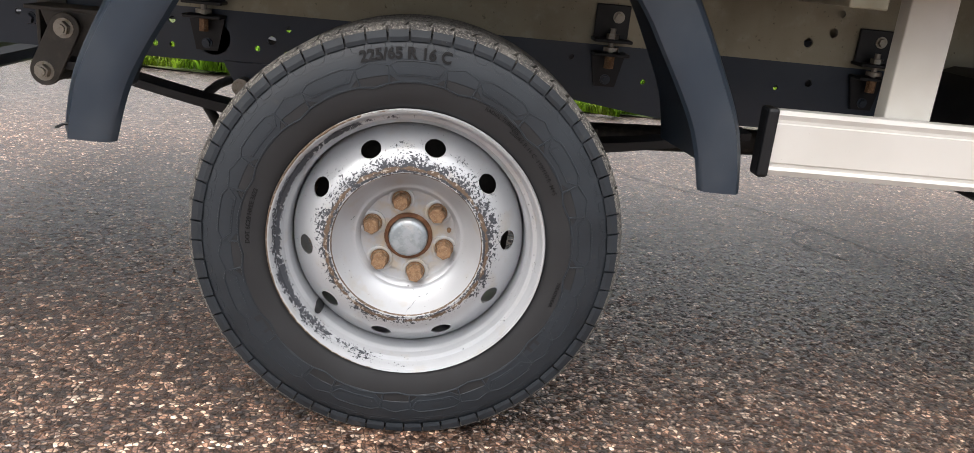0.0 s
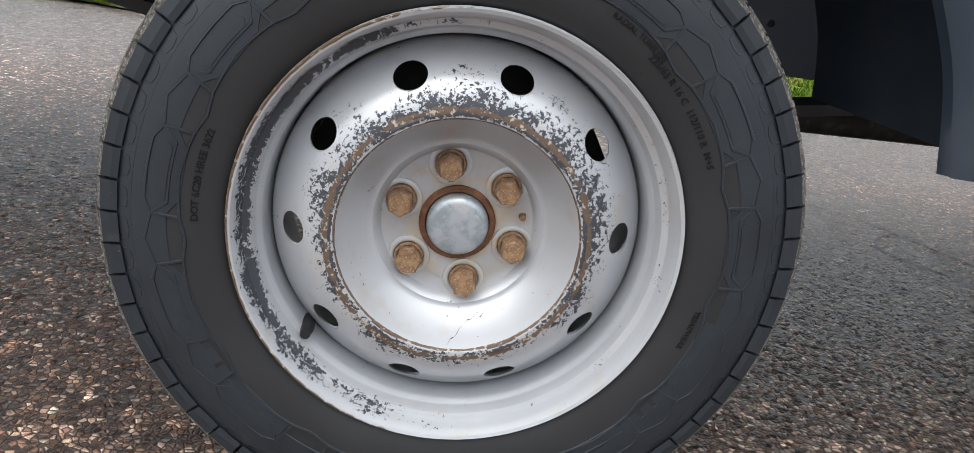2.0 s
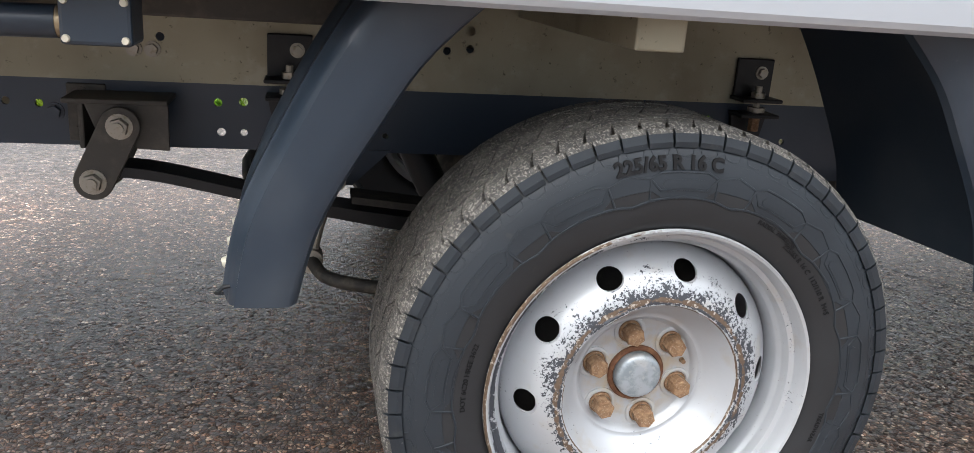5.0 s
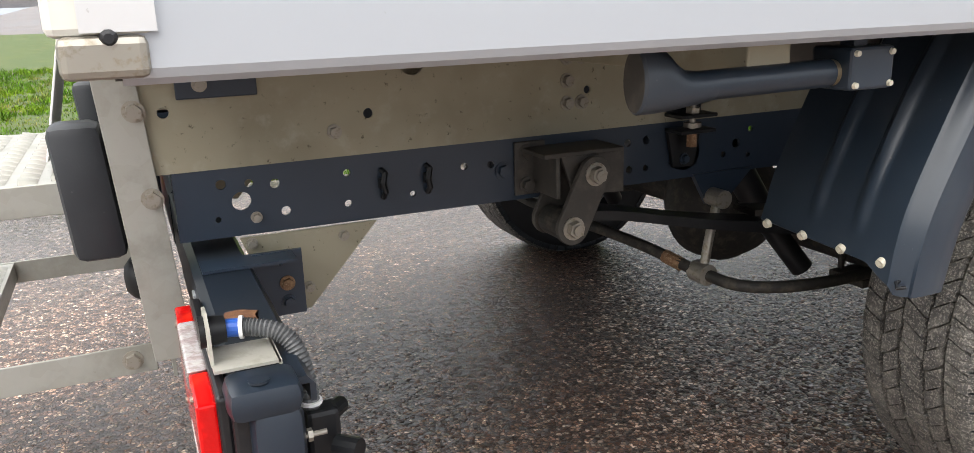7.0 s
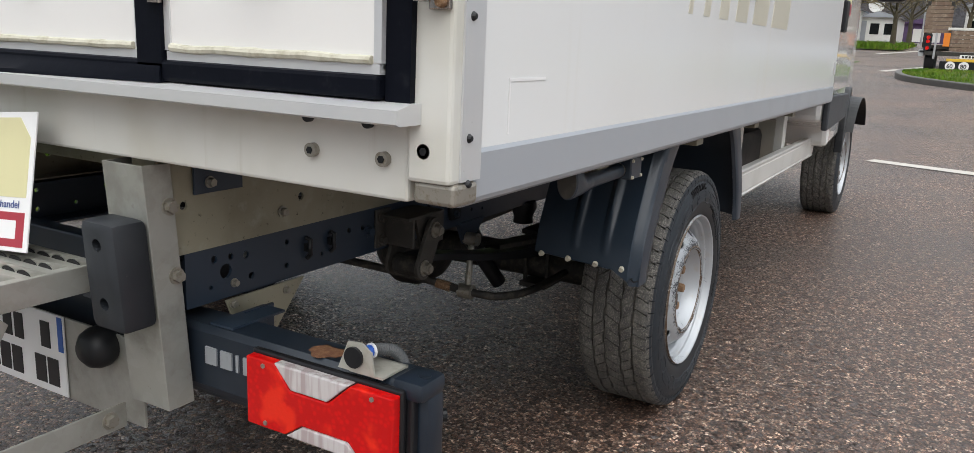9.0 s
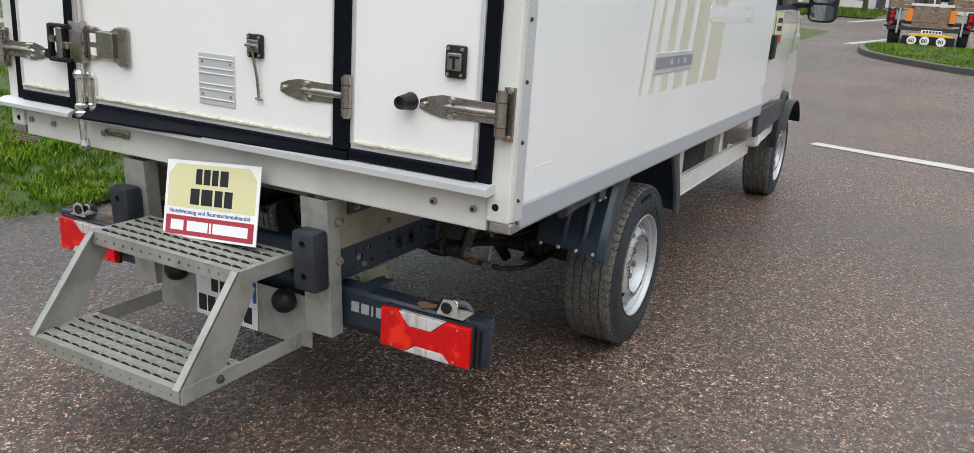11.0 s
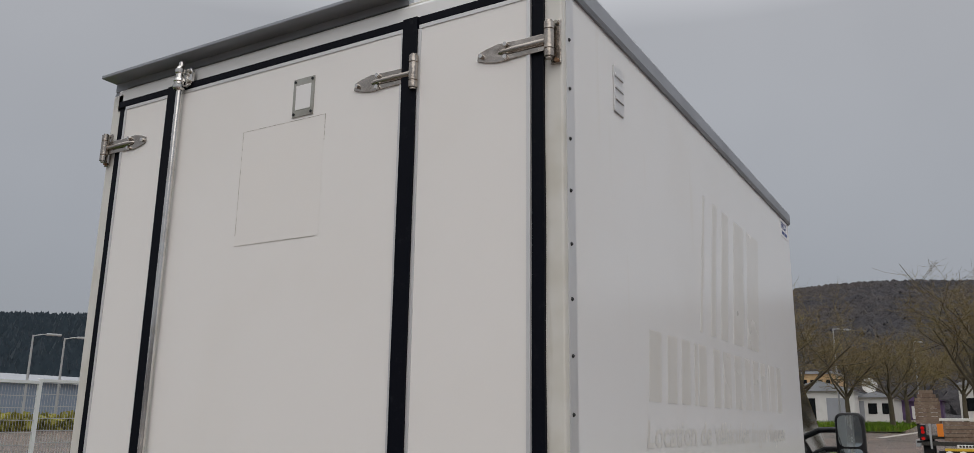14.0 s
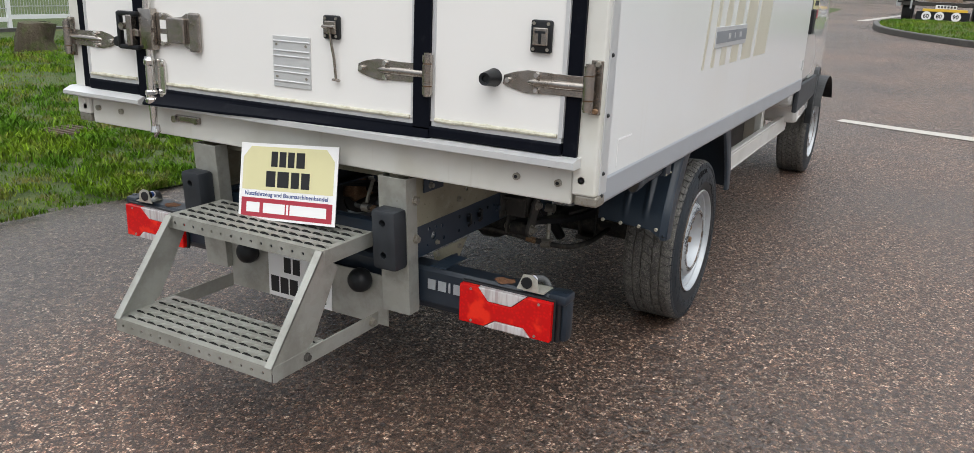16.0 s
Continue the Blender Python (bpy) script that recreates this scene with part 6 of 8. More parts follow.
# ---------------------------------------------------------------- entry step
SY0, SY1 = 1.815, mir(1.815)
for m, s in ((lambda y: y, 1), (mir, -1)):
    g = Geo()
    ya, yb = m(1.815), m(1.8195)
    g.prism([(-1.668, 0.612), (-1.620, 0.565), (-1.600, 0.545), (-1.716, 0.352), (-1.868, 0.285), (-1.888, 0.335)], "y", ya, yb)
    side = part("step_side", g, GALV, truck, "galvanised step side plate", bevel=0.0012)
    part("side_bar", ybox(Geo(), -1.660, -1.425, m(1.8145), m(1.8190), 0.565, 0.6125), GALV, side, bevel=0.0012)
    part("side_bar", ybox(Geo(), -1.880, -1.40, m(1.8140), m(1.8185), 0.290, 0.338), GALV, side, bevel=0.0012)
    fl = Geo()
    fl.add([(-1.668, m(1.815), 0.612), (-1.668, m(1.840), 0.612), (-1.888, m(1.840), 0.335), (-1.888, m(1.815), 0.335), (-1.664, m(1.815), 0.609), (-1.664, m(1.840), 0.609), (-1.884, m(1.840), 0.332), (-1.884, m(1.815), 0.332)],
           [(0, 1, 2, 3), (4, 5, 6, 7), (0, 1, 5, 4), (1, 2, 6, 5), (2, 3, 7, 6), (3, 0, 4, 7)])
    part("side_flange", fl, GALV, side)
    part("step_bolt", hexbolt(-1.745, m(1.814), 0.316, -s, 0.010, 0.009), SHACKLE, side)
    part("step_bolt", hexbolt(-1.435, m(1.814), 0.314, -s, 0.012, 0.010), BOLT, side)


def crescent():
    """One raised hood of the gripping tread, its mouth towards the back."""
    rows = []
    for j in range(7):
        a = math.pi * j / 6
        rows.append([(0.026 * f, -0.0205 * math.cos(a), 0.0085 * math.sin(a) * (1 - f * f * 0.9)) for f in (0.0, 0.35, 0.7, 1.0)])
    gg = Geo().sheet(rows)
    # a near-black face closes the mouth, standing in for the shade inside
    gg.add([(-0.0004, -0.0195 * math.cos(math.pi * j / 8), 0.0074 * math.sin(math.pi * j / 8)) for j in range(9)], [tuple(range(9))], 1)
    return gg.mesh("grip_hood", [GALV, MOUTH_SHADE], True)


MOUTH_SHADE = material("hood_mouth_shade", (0.010, 0.010, 0.010), 0.9, layers=[("noise", 60, 0.5, 0.8, (0.02, 0.018, 0.015), 0.5, None)])
hood_me = crescent()
for x0, x1, z in ((-1.664, -1.430, 0.612), (-1.884, -1.660, 0.336)):
    t = Geo().box(x0, x1, SY0 + 0.005, SY1 - 0.005, z - 0.004, z)
    tr = part("step_tread", t, GALV, truck, "galvanised gripping tread with raised hoods")
    lip = Geo().box(x0 - 0.0005, x0 + 0.0035, SY0 + 0.005, SY1 - 0.005, z - 0.042, z - 0.0045)
    cc = Geo()
    ny = 15
    for k in range(ny):
        y = SY0 + 0.035 + (SY1 - SY0 - 0.07) * k / (ny - 1)
        cc.cyl((x0 - 0.01, y, z - 0.022), (x0 + 0.01, y, z - 0.022), 0.0052, 10)
    part("tread_lip", cut(lip.mesh("tread_lip", GALV), cc.mesh("cutter", GALV)), None, tr)
    part("tread_lip", Geo().box(x1 - 0.004, x1, SY0 + 0.005, SY1 - 0.005, z - 0.040, z - 0.0045), GALV, tr)
    for r in range(5):
        for k in range(14):
            y = SY0 + 0.030 + (SY1 - SY0 - 0.06) * (k + (0.25 if r % 2 else -0.02)) / 13.4
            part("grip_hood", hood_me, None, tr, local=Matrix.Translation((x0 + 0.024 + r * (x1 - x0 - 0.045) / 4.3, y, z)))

# ---------------------------------------------------------------- dealer's board, leaning on the step
board = new("advertising_board")
tagged(board, "white board with cream and red print leaning on the metal step", "sign")
bot, topp = Vector((-1.520, 2.0875, 0.6165)), Vector((-1.468, 2.108, 0.852))
up = (topp - bot)
hgt = up.length
zax = up.normalized()
yax = Vector((0.012, -1, 0.006)).normalized()
xax = yax.cross(zax).normalized()
yax = zax.cross(xax).normalized()
board.matrix_world = Matrix((( yax.x, xax.x, zax.x, bot.x), (yax.y, xax.y, zax.y, bot.y), (yax.z, xax.z, zax.z, bot.z), (0, 0, 0, 1)))
BW = 0.388


def on_board(name, geo, mat, label=""):
    return part(name, geo, mat, board, label, local=Matrix.Identity(4))


# in the board's frame: x to its right as seen from behind the truck, -y or +y off its face
side_y = 1 if (xax.x < 0) else -1
bd = Geo().box(-BW / 2, BW / 2, -0.0018, 0.0018, 0.0, hgt, b=0.001)
on_board("board_sheet", bd, SIGNWHITE)


def flat(x0, x1, z0, z1, lift):
    a, b_ = sorted((side_y * 0.0018, side_y * (0.0018 + lift)))
    return Geo().box(x0, x1, a, b_, z0, z1)


cream = [(-0.182, 0.094), (0.182, 0.094), (0.182, hgt - 0.045), (0.150, hgt - 0.010), (-0.150, hgt - 0.010), (-0.182, hgt - 0.045)]
a, b_ = side_y * 0.0018, side_y * 0.0024
on_board("cream_field", Geo().prism(cream, "y", min(a, b_), max(a, b_)), SIGNCREAM)
on_board("red_field", flat(-0.182, 0.182, 0.008, 0.068, 0.0006), SIGNRED)
for z0, z1, words in ((0.170, 0.218, ((-0.066, -0.040), (-0.033, -0.006), (0.001, 0.027), (0.035, 0.068))), (0.106, 0.156, ((-0.084, -0.046), (-0.038, 0.008), (0.017, 0.049), (0.057, 0.090)))):
    for x0, x1 in words:
        on_board("print_bar", flat(x0, x1, z0, z1, 0.0010), INK)
vs, fs = letters("Nutzfahrzeug und Baumaschinenhandel", 0.0185, 0.0, 0.0003)
wid = max(v[0] for v in vs)
k = 0.335 / wid
on_board("print_line", Geo().add([(-0.170 + x * k, side_y * 0.0026, 0.0755 + z) for x, y, z in vs], fs), BLUEINK, "blue printed line")
for x0, x1 in ((-0.160, -0.105), (-0.090, -0.002), (0.004, 0.012), (0.018, 0.160)):
    on_board("print_bar", flat(x0, x1, 0.022, 0.054, 0.0010), SIGNWHITE)

# ---------------------------------------------------------------- door furniture
XF = XD - 0.0005


def hinge(y_pin, z, dir_, lab="worn stainless strap hinge"):
    """A strap from the pin along the door; dir_ is +1 when the strap runs towards +y."""
    def P(u, v):
        return (y_pin + dir_ * u, z + v)
    outline = [P(0.0, 0.027), P(0.10, 0.027), P(0.175, 0.030), P(0.215, 0.022), P(0.243, 0.012), P(0.245, -0.012), P(0.215, -0.022), P(0.175, -0.030), P(0.10, -0.027), P(0.0, -0.027)]
    h = part("hinge", Geo().prism(outline, "x", XF - 0.004, XF), STEEL, truck, lab, bevel=0.0012)
    rib = Geo().tube([(XF - 0.003, *P(u, 0.0)) for u in (0.008, 0.05, 0.10, 0.150, 0.168, 0.176)], 0.01, 20, [0.0115, 0.0115, 0.0115, 0.0105, 0.007, 0.001])
    part("raised_rib", rib, STEEL, h, smooth=True)
    xp = XF - 0.012
    part("hinge_barrel", Geo().cyl((xp, y_pin, z - 0.029), (xp, y_pin, z + 0.029), 0.0150, 20), STEEL, h, smooth=True)
    for sg_ in (-1, 1):
        part("hinge_barrel", Geo().cyl((xp, y_pin, z + sg_ * 0.032), (xp, y_pin, z + sg_ * 0.054), 0.0150, 20).cyl((xp, y_pin, z + sg_ * 0.054), (xp, y_pin, z + sg_ * 0.060), 0.0105, 16), STEEL, h, smooth=True)
    part("hinge_pin", Geo().cyl((xp, y_pin, z - 0.033), (xp, y_pin, z + 0.033), 0.0125, 16), RUST, h, "rusty pin between the barrels", smooth=True)
    ya, yb = sorted((y_pin + dir_ * 0.006, y_pin - dir_ * 0.026))
    part("hinge_leaf", Geo().box(X0 - 0.017, X0 - 0.0105, ya, yb, z - 0.068, z + 0.068, b=0.002), STEEL, h)
    for u, v in ((0.228, 0.0), (0.145, 0.020), (0.145, -0.020)):
        y, zz = P(u, v)
        part("hinge_bolt", Geo().cyl((XF - 0.004, y, zz), (XF - 0.015, y, zz), 0.0078, 14, 0.0066), CHROME, h)
    for v in (-0.056, 0.056):
        y = y_pin - dir_ * 0.014
        part("hinge_bolt", Geo().cyl((X0 - 0.017, y, z + v * 1.05), (X0 - 0.025, y, z + v * 1.05), 0.0075, 14, 0.006), RUST if v < 0 else BOLT, h)
    return h


for z in (1.120, 2.709):
    hinge(1.128, z, 1)
hinge(1.604, 1.112, 1)
hinge(1.604, 2.712, 1)
hinge(3.142, 1.114, -1)
hinge(3.142, 2.709, -1)
part("rubber_bumper", Geo().cyl((XF - 0.004, 2.868, 1.116), (XF - 0.022, 2.868, 1.116), 0.020, 20, 0.016), BLACK, truck, "black rubber hinge bumper", smooth=True)
part("door_stop", Geo().lathe([(0.0001, -0.046), (0.009, -0.046), (0.0095, -0.052), (0.0165, -0.054), (0.0180, -0.048), (0.0225, -0.008), (0.0245, 0.0), (0.0001, 0.0)], (0, 0), 28).moved(Matrix.Translation((XF, 1.402, 1.122)) @ Matrix.Rotation(-math.pi / 2, 4, "Z")), BLACK, truck, "black rubber cone door stop", smooth=True)
for y, z, h2 in ((1.266, 1.237, 0.041), (1.939, 1.219, 0.034)):
    lk = part("lock_plate", Geo().box(XF - 0.014, XF, y - 0.030, y + 0.030, z - h2, z + h2, b=0.006), BLACK, truck, "black lock plate with steel catch", smooth=True)
    part("lock_catch", Geo().box(XF - 0.020, XF - 0.012, y - 0.021, y + 0.021, z - h2 * 0.55, z + h2 * 0.55, b=0.003), STEEL, lk)
    if y < 1.5:
        part("lock_slot", Geo().box(XF - 0.0215, XF - 0.0195, y - 0.014, y + 0.014, z + 0.008, z + 0.014).box(XF - 0.0215, XF - 0.0195, y - 0.004, y + 0.004, z - 0.018, z + 0.008), BLACK, lk)
    else:
        part("hook_bar", Geo().cyl((XF - 0.024, y - 0.022, z + 0.002), (XF - 0.024, y + 0.022, z + 0.002), 0.005, 10), STEEL, lk)
        part("retaining_rod", Geo().tube([(XF - 0.024, y, z + 0.004), (XF - 0.020, y - 0.004, z - 0.03), (XF - 0.012, y - 0.010, z - 0.09), (XF - 0.010, y - 0.015, z - 0.150)], 0.0042, 10).cyl((XF - 0.010, y - 0.028, z - 0.152), (XF - 0.010, y - 0.002, z - 0.150), 0.004, 10), STEEL, lk, "bent steel retaining rod", smooth=True)
    for a in (-0.020, 0.020):
        for b_ in (-h2 + 0.009, h2 - 0.009):
            part("lock_screw", Geo().cyl((XF - 0.014, y + a, z + b_), (XF - 0.0165, y + a, z + b_), 0.0045, 10), BOLT, lk)
# pressed vent plate and the maker's plate
vp = part("vent_plate", Geo().box(XF - 0.003, XF, 2.026, 2.174, 1.028, 1.182, b=0.001), ALU, truck, "dull pressed metal cover plate")
for z in (1.046, 1.074, 1.090, 1.122, 1.138, 1.166):
    part("pressed_line", Geo().cyl((XF - 0.003, 2.030, z), (XF - 0.003, 2.170, z), 0.0030, 8), ALU, vp)
for y in (2.042, 2.158):
    for z in (1.059, 1.156):
        part("plate_rivet", Geo().cyl((XF - 0.003, y, z), (XF - 0.006, y, z), 0.004, 10), BOLT, vp)
mp = part("maker_plate", Geo().box(XF - 0.003, XF, 2.027, 2.123, 2.654, 2.796, b=0.001), GALV, truck, "small grey metal maker's plate")
part("plate_window", Geo().box(XF - 0.0042, XF - 0.0025, 2.041, 2.109, 2.680, 2.770), SIGNWHITE, mp)
for y in (2.036, 2.114):
    for z in (2.665, 2.785):
        part("plate_rivet", Geo().cyl((XF - 0.003, y, z), (XF - 0.006, y, z), 0.005, 10), BLACK, mp)
pt = Geo()
for y0, y1, z0, z1 in ((1.970, 2.356, 2.643, 2.6445), (2.3545, 2.356, 2.26, 2.644), (1.970, 1.9715, 2.55, 2.644), (1.99, 2.356, 2.223, 2.2242)):
    pt.box(XF - 0.0007, XF + 0.0002, y0, y1, z0, z1)
part("sticker_residue", pt, material("old_glue_edge", (0.36, 0.33, 0.28), 0.6, layers=[("noise", 40, 0.45, 0.6, (0.75, 0.73, 0.69), 0.95, None)]), truck)
part("sticker_ghost", Geo().box(XF - 0.0004, XF + 0.0002, 1.972, 2.354, 2.225, 2.642), material("sticker_ghost_white", (0.80, 0.787, 0.765), 0.4, layers=[("cloud", 5, 0.4, 0.8, (0.81, 0.79, 0.76), 0.6, None)]), truck)

# locking bar with its lever and keepers
YB = 2.706
bar = part("locking_bar", Geo().cyl((XF - 0.020, YB, 0.905), (XF - 0.020, YB, 2.985), 0.0125, 20), CHROME, truck, "long stainless locking bar with lever handle", smooth=True)
part("bar_tip", Geo().cyl((XF - 0.024, YB, 0.842), (XF - 0.024, YB, 0.930), 0.0108, 16, 0.0150).cyl((XF - 0.024, YB, 0.822), (XF - 0.024, YB, 0.842), 0.0150, 16, 0.0108).tube([(XF - 0.020, YB - 0.012, 0.846), (XF - 0.020, YB - 0.018, 0.828), (XF - 0.020, YB + 0.004, 0.806), (XF - 0.020, YB, 0.826)], 0.007, 10), CHROME, bar, smooth=True)
for z0, z1 in ((0.918, 1.078), (2.870, 2.965)):
    hsn = Geo().lathe([(0.0001, z0), (0.0170, z0), (0.0225, z0 + 0.006), (0.0235, z0 + 0.018), (0.0195, z0 + 0.023), (0.0195, z0 + 0.030), (0.0225, z0 + 0.034), (0.0215, z0 + 0.044), (0.0160, z0 + 0.049), (0.0155, z1 - 0.030),
                       (0.0195, z1 - 0.026), (0.0205, z1 - 0.012), (0.0165, z1 - 0.006), (0.0150, z1), (0.0001, z1)], (0, 0), 24)
    hsn.v = [(XF - 0.024 + x, YB + z, y) for x, y, z in hsn.v]
    kp = part("bar_keeper", hsn, CHROME, bar, "cast stainless bar keeper", smooth=True)
    part("keeper_plate", Geo().prism([(YB - 0.020, z0 + 0.012), (YB - 0.048, z0 + 0.018), (YB - 0.056, z0 + 0.030), (YB - 0.056, z1 - 0.022), (YB - 0.046, z1 - 0.008), (YB - 0.020, z1 - 0.006)], "x", XF - 0.014, XF), CHROME, kp, bevel=0.003)
    for z in (z0 + 0.032, z1 - 0.024):
        part("keeper_bolt", Geo().cyl((XF - 0.014, YB - 0.042, z), (XF - 0.021, YB - 0.042, z), 0.0075, 12), BOLT, kp)
lv = Geo().box(XF - 0.034, XF - 0.004, YB - 0.030, YB + 0.030, 1.100, 1.235, b=0.004)
part("lever_block", lv, STEEL, bar, "stainless lever block", smooth=True)
fr = Geo()
for y0, y1, z0, z1 in ((YB + 0.112, YB + 0.128, 1.098, 1.220), (YB + 0.030, YB + 0.122, 1.206, 1.222), (YB + 0.030, YB + 0.122, 1.096, 1.112)):
    fr.box(XF - 0.045, XF - 0.025, y0, y1, z0, z1, b=0.005)
part("lever_handle", fr, BLACK, bar, "black looped lever handle", smooth=True)
part("lever_catch", Geo().box(XF - 0.050, XF - 0.020, YB + 0.050, YB + 0.075, 1.108, 1.212, b=0.005).box(XF - 0.040, XF - 0.020, YB + 0.030, YB + 0.060, 1.140, 1.165, b=0.004).cyl((XF - 0.055, YB + 0.092, 1.172), (XF - 0.02, YB + 0.092, 1.172), 0.012, 14), STEEL, bar)
outline = [(0.030, 0.054), (0.075, 0.052), (0.105, 0.040), (0.150, 0.044), (0.170, 0.056), (0.200, 0.058), (0.226, 0.052)]
hp = Geo().prism([(YB - u, 1.170 + v) for u, v in outline] + [(YB - u, 1.170 - v) for u, v in reversed(outline)], "x", XF - 0.012, XF)
hasp = part("hasp_plate", hp, STEEL, bar, "stainless hasp plate", bevel=0.003)
part("hasp_window", Geo().box(XF - 0.0135, XF - 0.0115, YB - 0.078, YB - 0.050, 1.172, 1.200).box(XF - 0.0135, XF - 0.0115, YB - 0.078, YB - 0.050, 1.130, 1.155), DOOR, hasp)
part("hasp_block", Geo().box(XF - 0.026, XF - 0.011, YB - 0.172, YB - 0.095, 1.128, 1.210, b=0.004).box(XF - 0.018, XF - 0.004, YB - 0.232, YB - 0.185, 1.105, 1.230, b=0.006), STEEL, hasp)
for y in (-0.212, -0.190, -0.060):
    for z in (1.124, 1.216):
        part("hasp_bolt", Geo().cyl((XF - 0.004, YB + y, z), (XF - 0.017, YB + y, z), 0.0068, 12), CHROME, hasp)
part("sill_catch", Geo().box(X0 - 0.012, X0, 2.535, 2.648, 0.860, 0.884, b=0.004).cyl((X0 - 0.02, 2.648, 0.868), (X0, 2.648, 0.868), 0.012, 14).cyl((X0 - 0.016, 2.548, 0.868), (X0, 2.548, 0.868), 0.009, 14), STEEL, truck, "small stainless catch on the sill")
# sill bolts and plugs
for y in (1.141, 1.208, 1.332):
    b_ = part("sill_bolt", Geo().cyl((X0, y, 0.876 if y < 1.15 else 0.859), (X0 - 0.010, y, 0.876 if y < 1.15 else 0.859), 0.010, 16), BOLT, sill, smooth=True)
    part("bolt_socket", Geo().cyl((X0 - 0.0095, y, 0.876 if y < 1.15 else 0.859), (X0 - 0.0112, y, 0.876 if y < 1.15 else 0.859), 0.0055, 6), BLACK, sill)
    part("sill_bolt", Geo().cyl((X0, mir(y), 0.862), (X0 - 0.010, mir(y), 0.862), 0.010, 16), BOLT, sill, smooth=True)
for y in (1.235, 1.340, mir(1.235), mir(1.34)):
    part("sill_plug", Geo().cyl((X0, y, 0.906), (X0 - 0.007, y, 0.906), 0.009, 14), BLACK, sill)
part("sill_bolt", Geo().cyl((X0, 1.141, 0.985), (X0 - 0.008, 1.141, 0.985), 0.008, 14), BOLT, sill)
part("sill_bolt", Geo().cyl((X0, 1.141, 1.045), (X0 - 0.008, 1.141, 1.045), 0.008, 14), BOLT, sill)

# ---------------------------------------------------------------- things on the side wall
YS = YR - 0.0003


def decal(name, pts, mat, lift=0.0006, label="", under=None):
    return part(name, Geo().prism(pts, "y", YS - lift, YS + 0.0002), mat, under or truck, label)


def slant(x0, x1, z0, z1, k):
    return [(x0, z0), (x1, z0), (x1 + k * (z1 - z0), z1), (x0 + k * (z1 - z0), z1)]


# faded bars above and below the lettering, wider towards the front
for x0, x1 in ((-0.150, -0.118), (0.005, 0.075), (0.165, 0.275), (0.375, 0.565), (0.640, 0.880)):
    decal("faded_bar", slant(x0, x1, 2.002, 2.60, 0.22), GHOST)
for x0, x1 in ((-0.470, -0.440), (-0.350, -0.300), (-0.215, -0.130), (-0.05, 0.075), (0.145, 0.330), (0.40, 0.655)):
    decal("faded_bar", slant(x0, x1, 1.095, 1.505, 0.19), GHOSTB)
# the firm's name stays as plain upright blocks
x = -0.78
for k, w in enumerate((0.20, 0.17, 0.17, 0.06, 0.17, 0.16, 0.20, 0.20, 0.17, 0.17, 0.17, 0.05, 0.17, 0.18)):
    z0, z1 = 1.712, 1.950
    decal("faded_block", slant(x, x + w * 0.62, z0, z1, 0.10), GHOST)
    x += w * 0.955 + (0.05 if k == 4 else 0)
vs, fs = letters("Location de v\u00e9hicules frigorifiques", 0.118, 0.0, 0.002)
wid = max(v[0] for v in vs)
k = 2.19 / wid
tl = Geo().add([(-0.82 + xx * k + 0.16 * z, YS - 0.0006, 1.566 + z * 1.05) for xx, y, z in vs], fs)
tagged(part("faded_writing", tl, GHOST, truck, "faded grey writing"), kind="stuff")
ol = [(0.42, 1.352), (1.32, 1.352), (1.345, 1.370), (1.345, 1.408), (1.32, 1.426), (0.42, 1.426), (0.395, 1.408), (0.395, 1.370)]
decal("faded_label", ol, GHOST, 0.0014)
for x0, x1 in ((0.47, 0.66), (0.70, 0.74), (0.80, 0.90), (0.93, 1.05), (1.08, 1.26)):
    decal("label_bar", [(x0, 1.372), (x1, 1.372), (x1, 1.406), (x0, 1.406)], WHITE, 0.0022)
sp_ = part("slot_plate", Geo().box(-0.324, 0.184, YS - 0.004, YS, 1.163, 1.239, b=0.0015), ALU, truck, "grey aluminium slide plate with slots")
part("plate_channel", Geo().box(-0.318, 0.178, YS - 0.0055, YS - 0.0035, 1.180, 1.223), ROOFTRIM, sp_)
for x in (-0.135, -0.115, -0.035, 0.05, 0.07):
    part("plate_slot", Geo().box(x, x + 0.012, YS - 0.0065, YS - 0.005, 1.192, 1.212), ALU, sp_)
vt = part("side_vent", Geo().box(-1.030, -0.947, YS - 0.005, YS, 2.638, 2.802, b=0.0015), ALU, truck, "small grey louvred plate")
for z in (2.68, 2.72, 2.762):
    part("louvre", Geo().box(-1.025, -0.952, YS - 0.009, YS - 0.004, z, z + 0.012, b=0.002), ALU, vt)
fx = part("class_label", Geo().box(1.70, 1.89, YS - 0.001, YS, 2.775, 2.885), SIGNWHITE, truck, "small white class label with blue letters")
vs, fs = letters("FRCX", 0.058, 0.0, 0.002)
part("label_letters", Geo().add([(1.71 + x * 1.0, YS - 0.0016, 2.828 + z) for x, y, z in vs], fs), BLUEINK, fx)
for x0, x1 in ((1.72, 1.78), (1.795, 1.87)):
    part("label_bar", Geo().box(x0, x1, YS - 0.0016, YS - 0.0008, 2.792, 2.812), BLUEINK, fx)
decal("corner_mark", [(-1.278, 0.890), (-1.2735, 0.890), (-1.2735, 0.9635), (-1.163, 0.9635), (-1.163, 0.968), (-1.278, 0.968)], SIGNWHITE)
part("side_latch", Geo().box(1.87, 1.905, YS - 0.006, YS, 0.93, 0.99, b=0.002), ALU, truck)

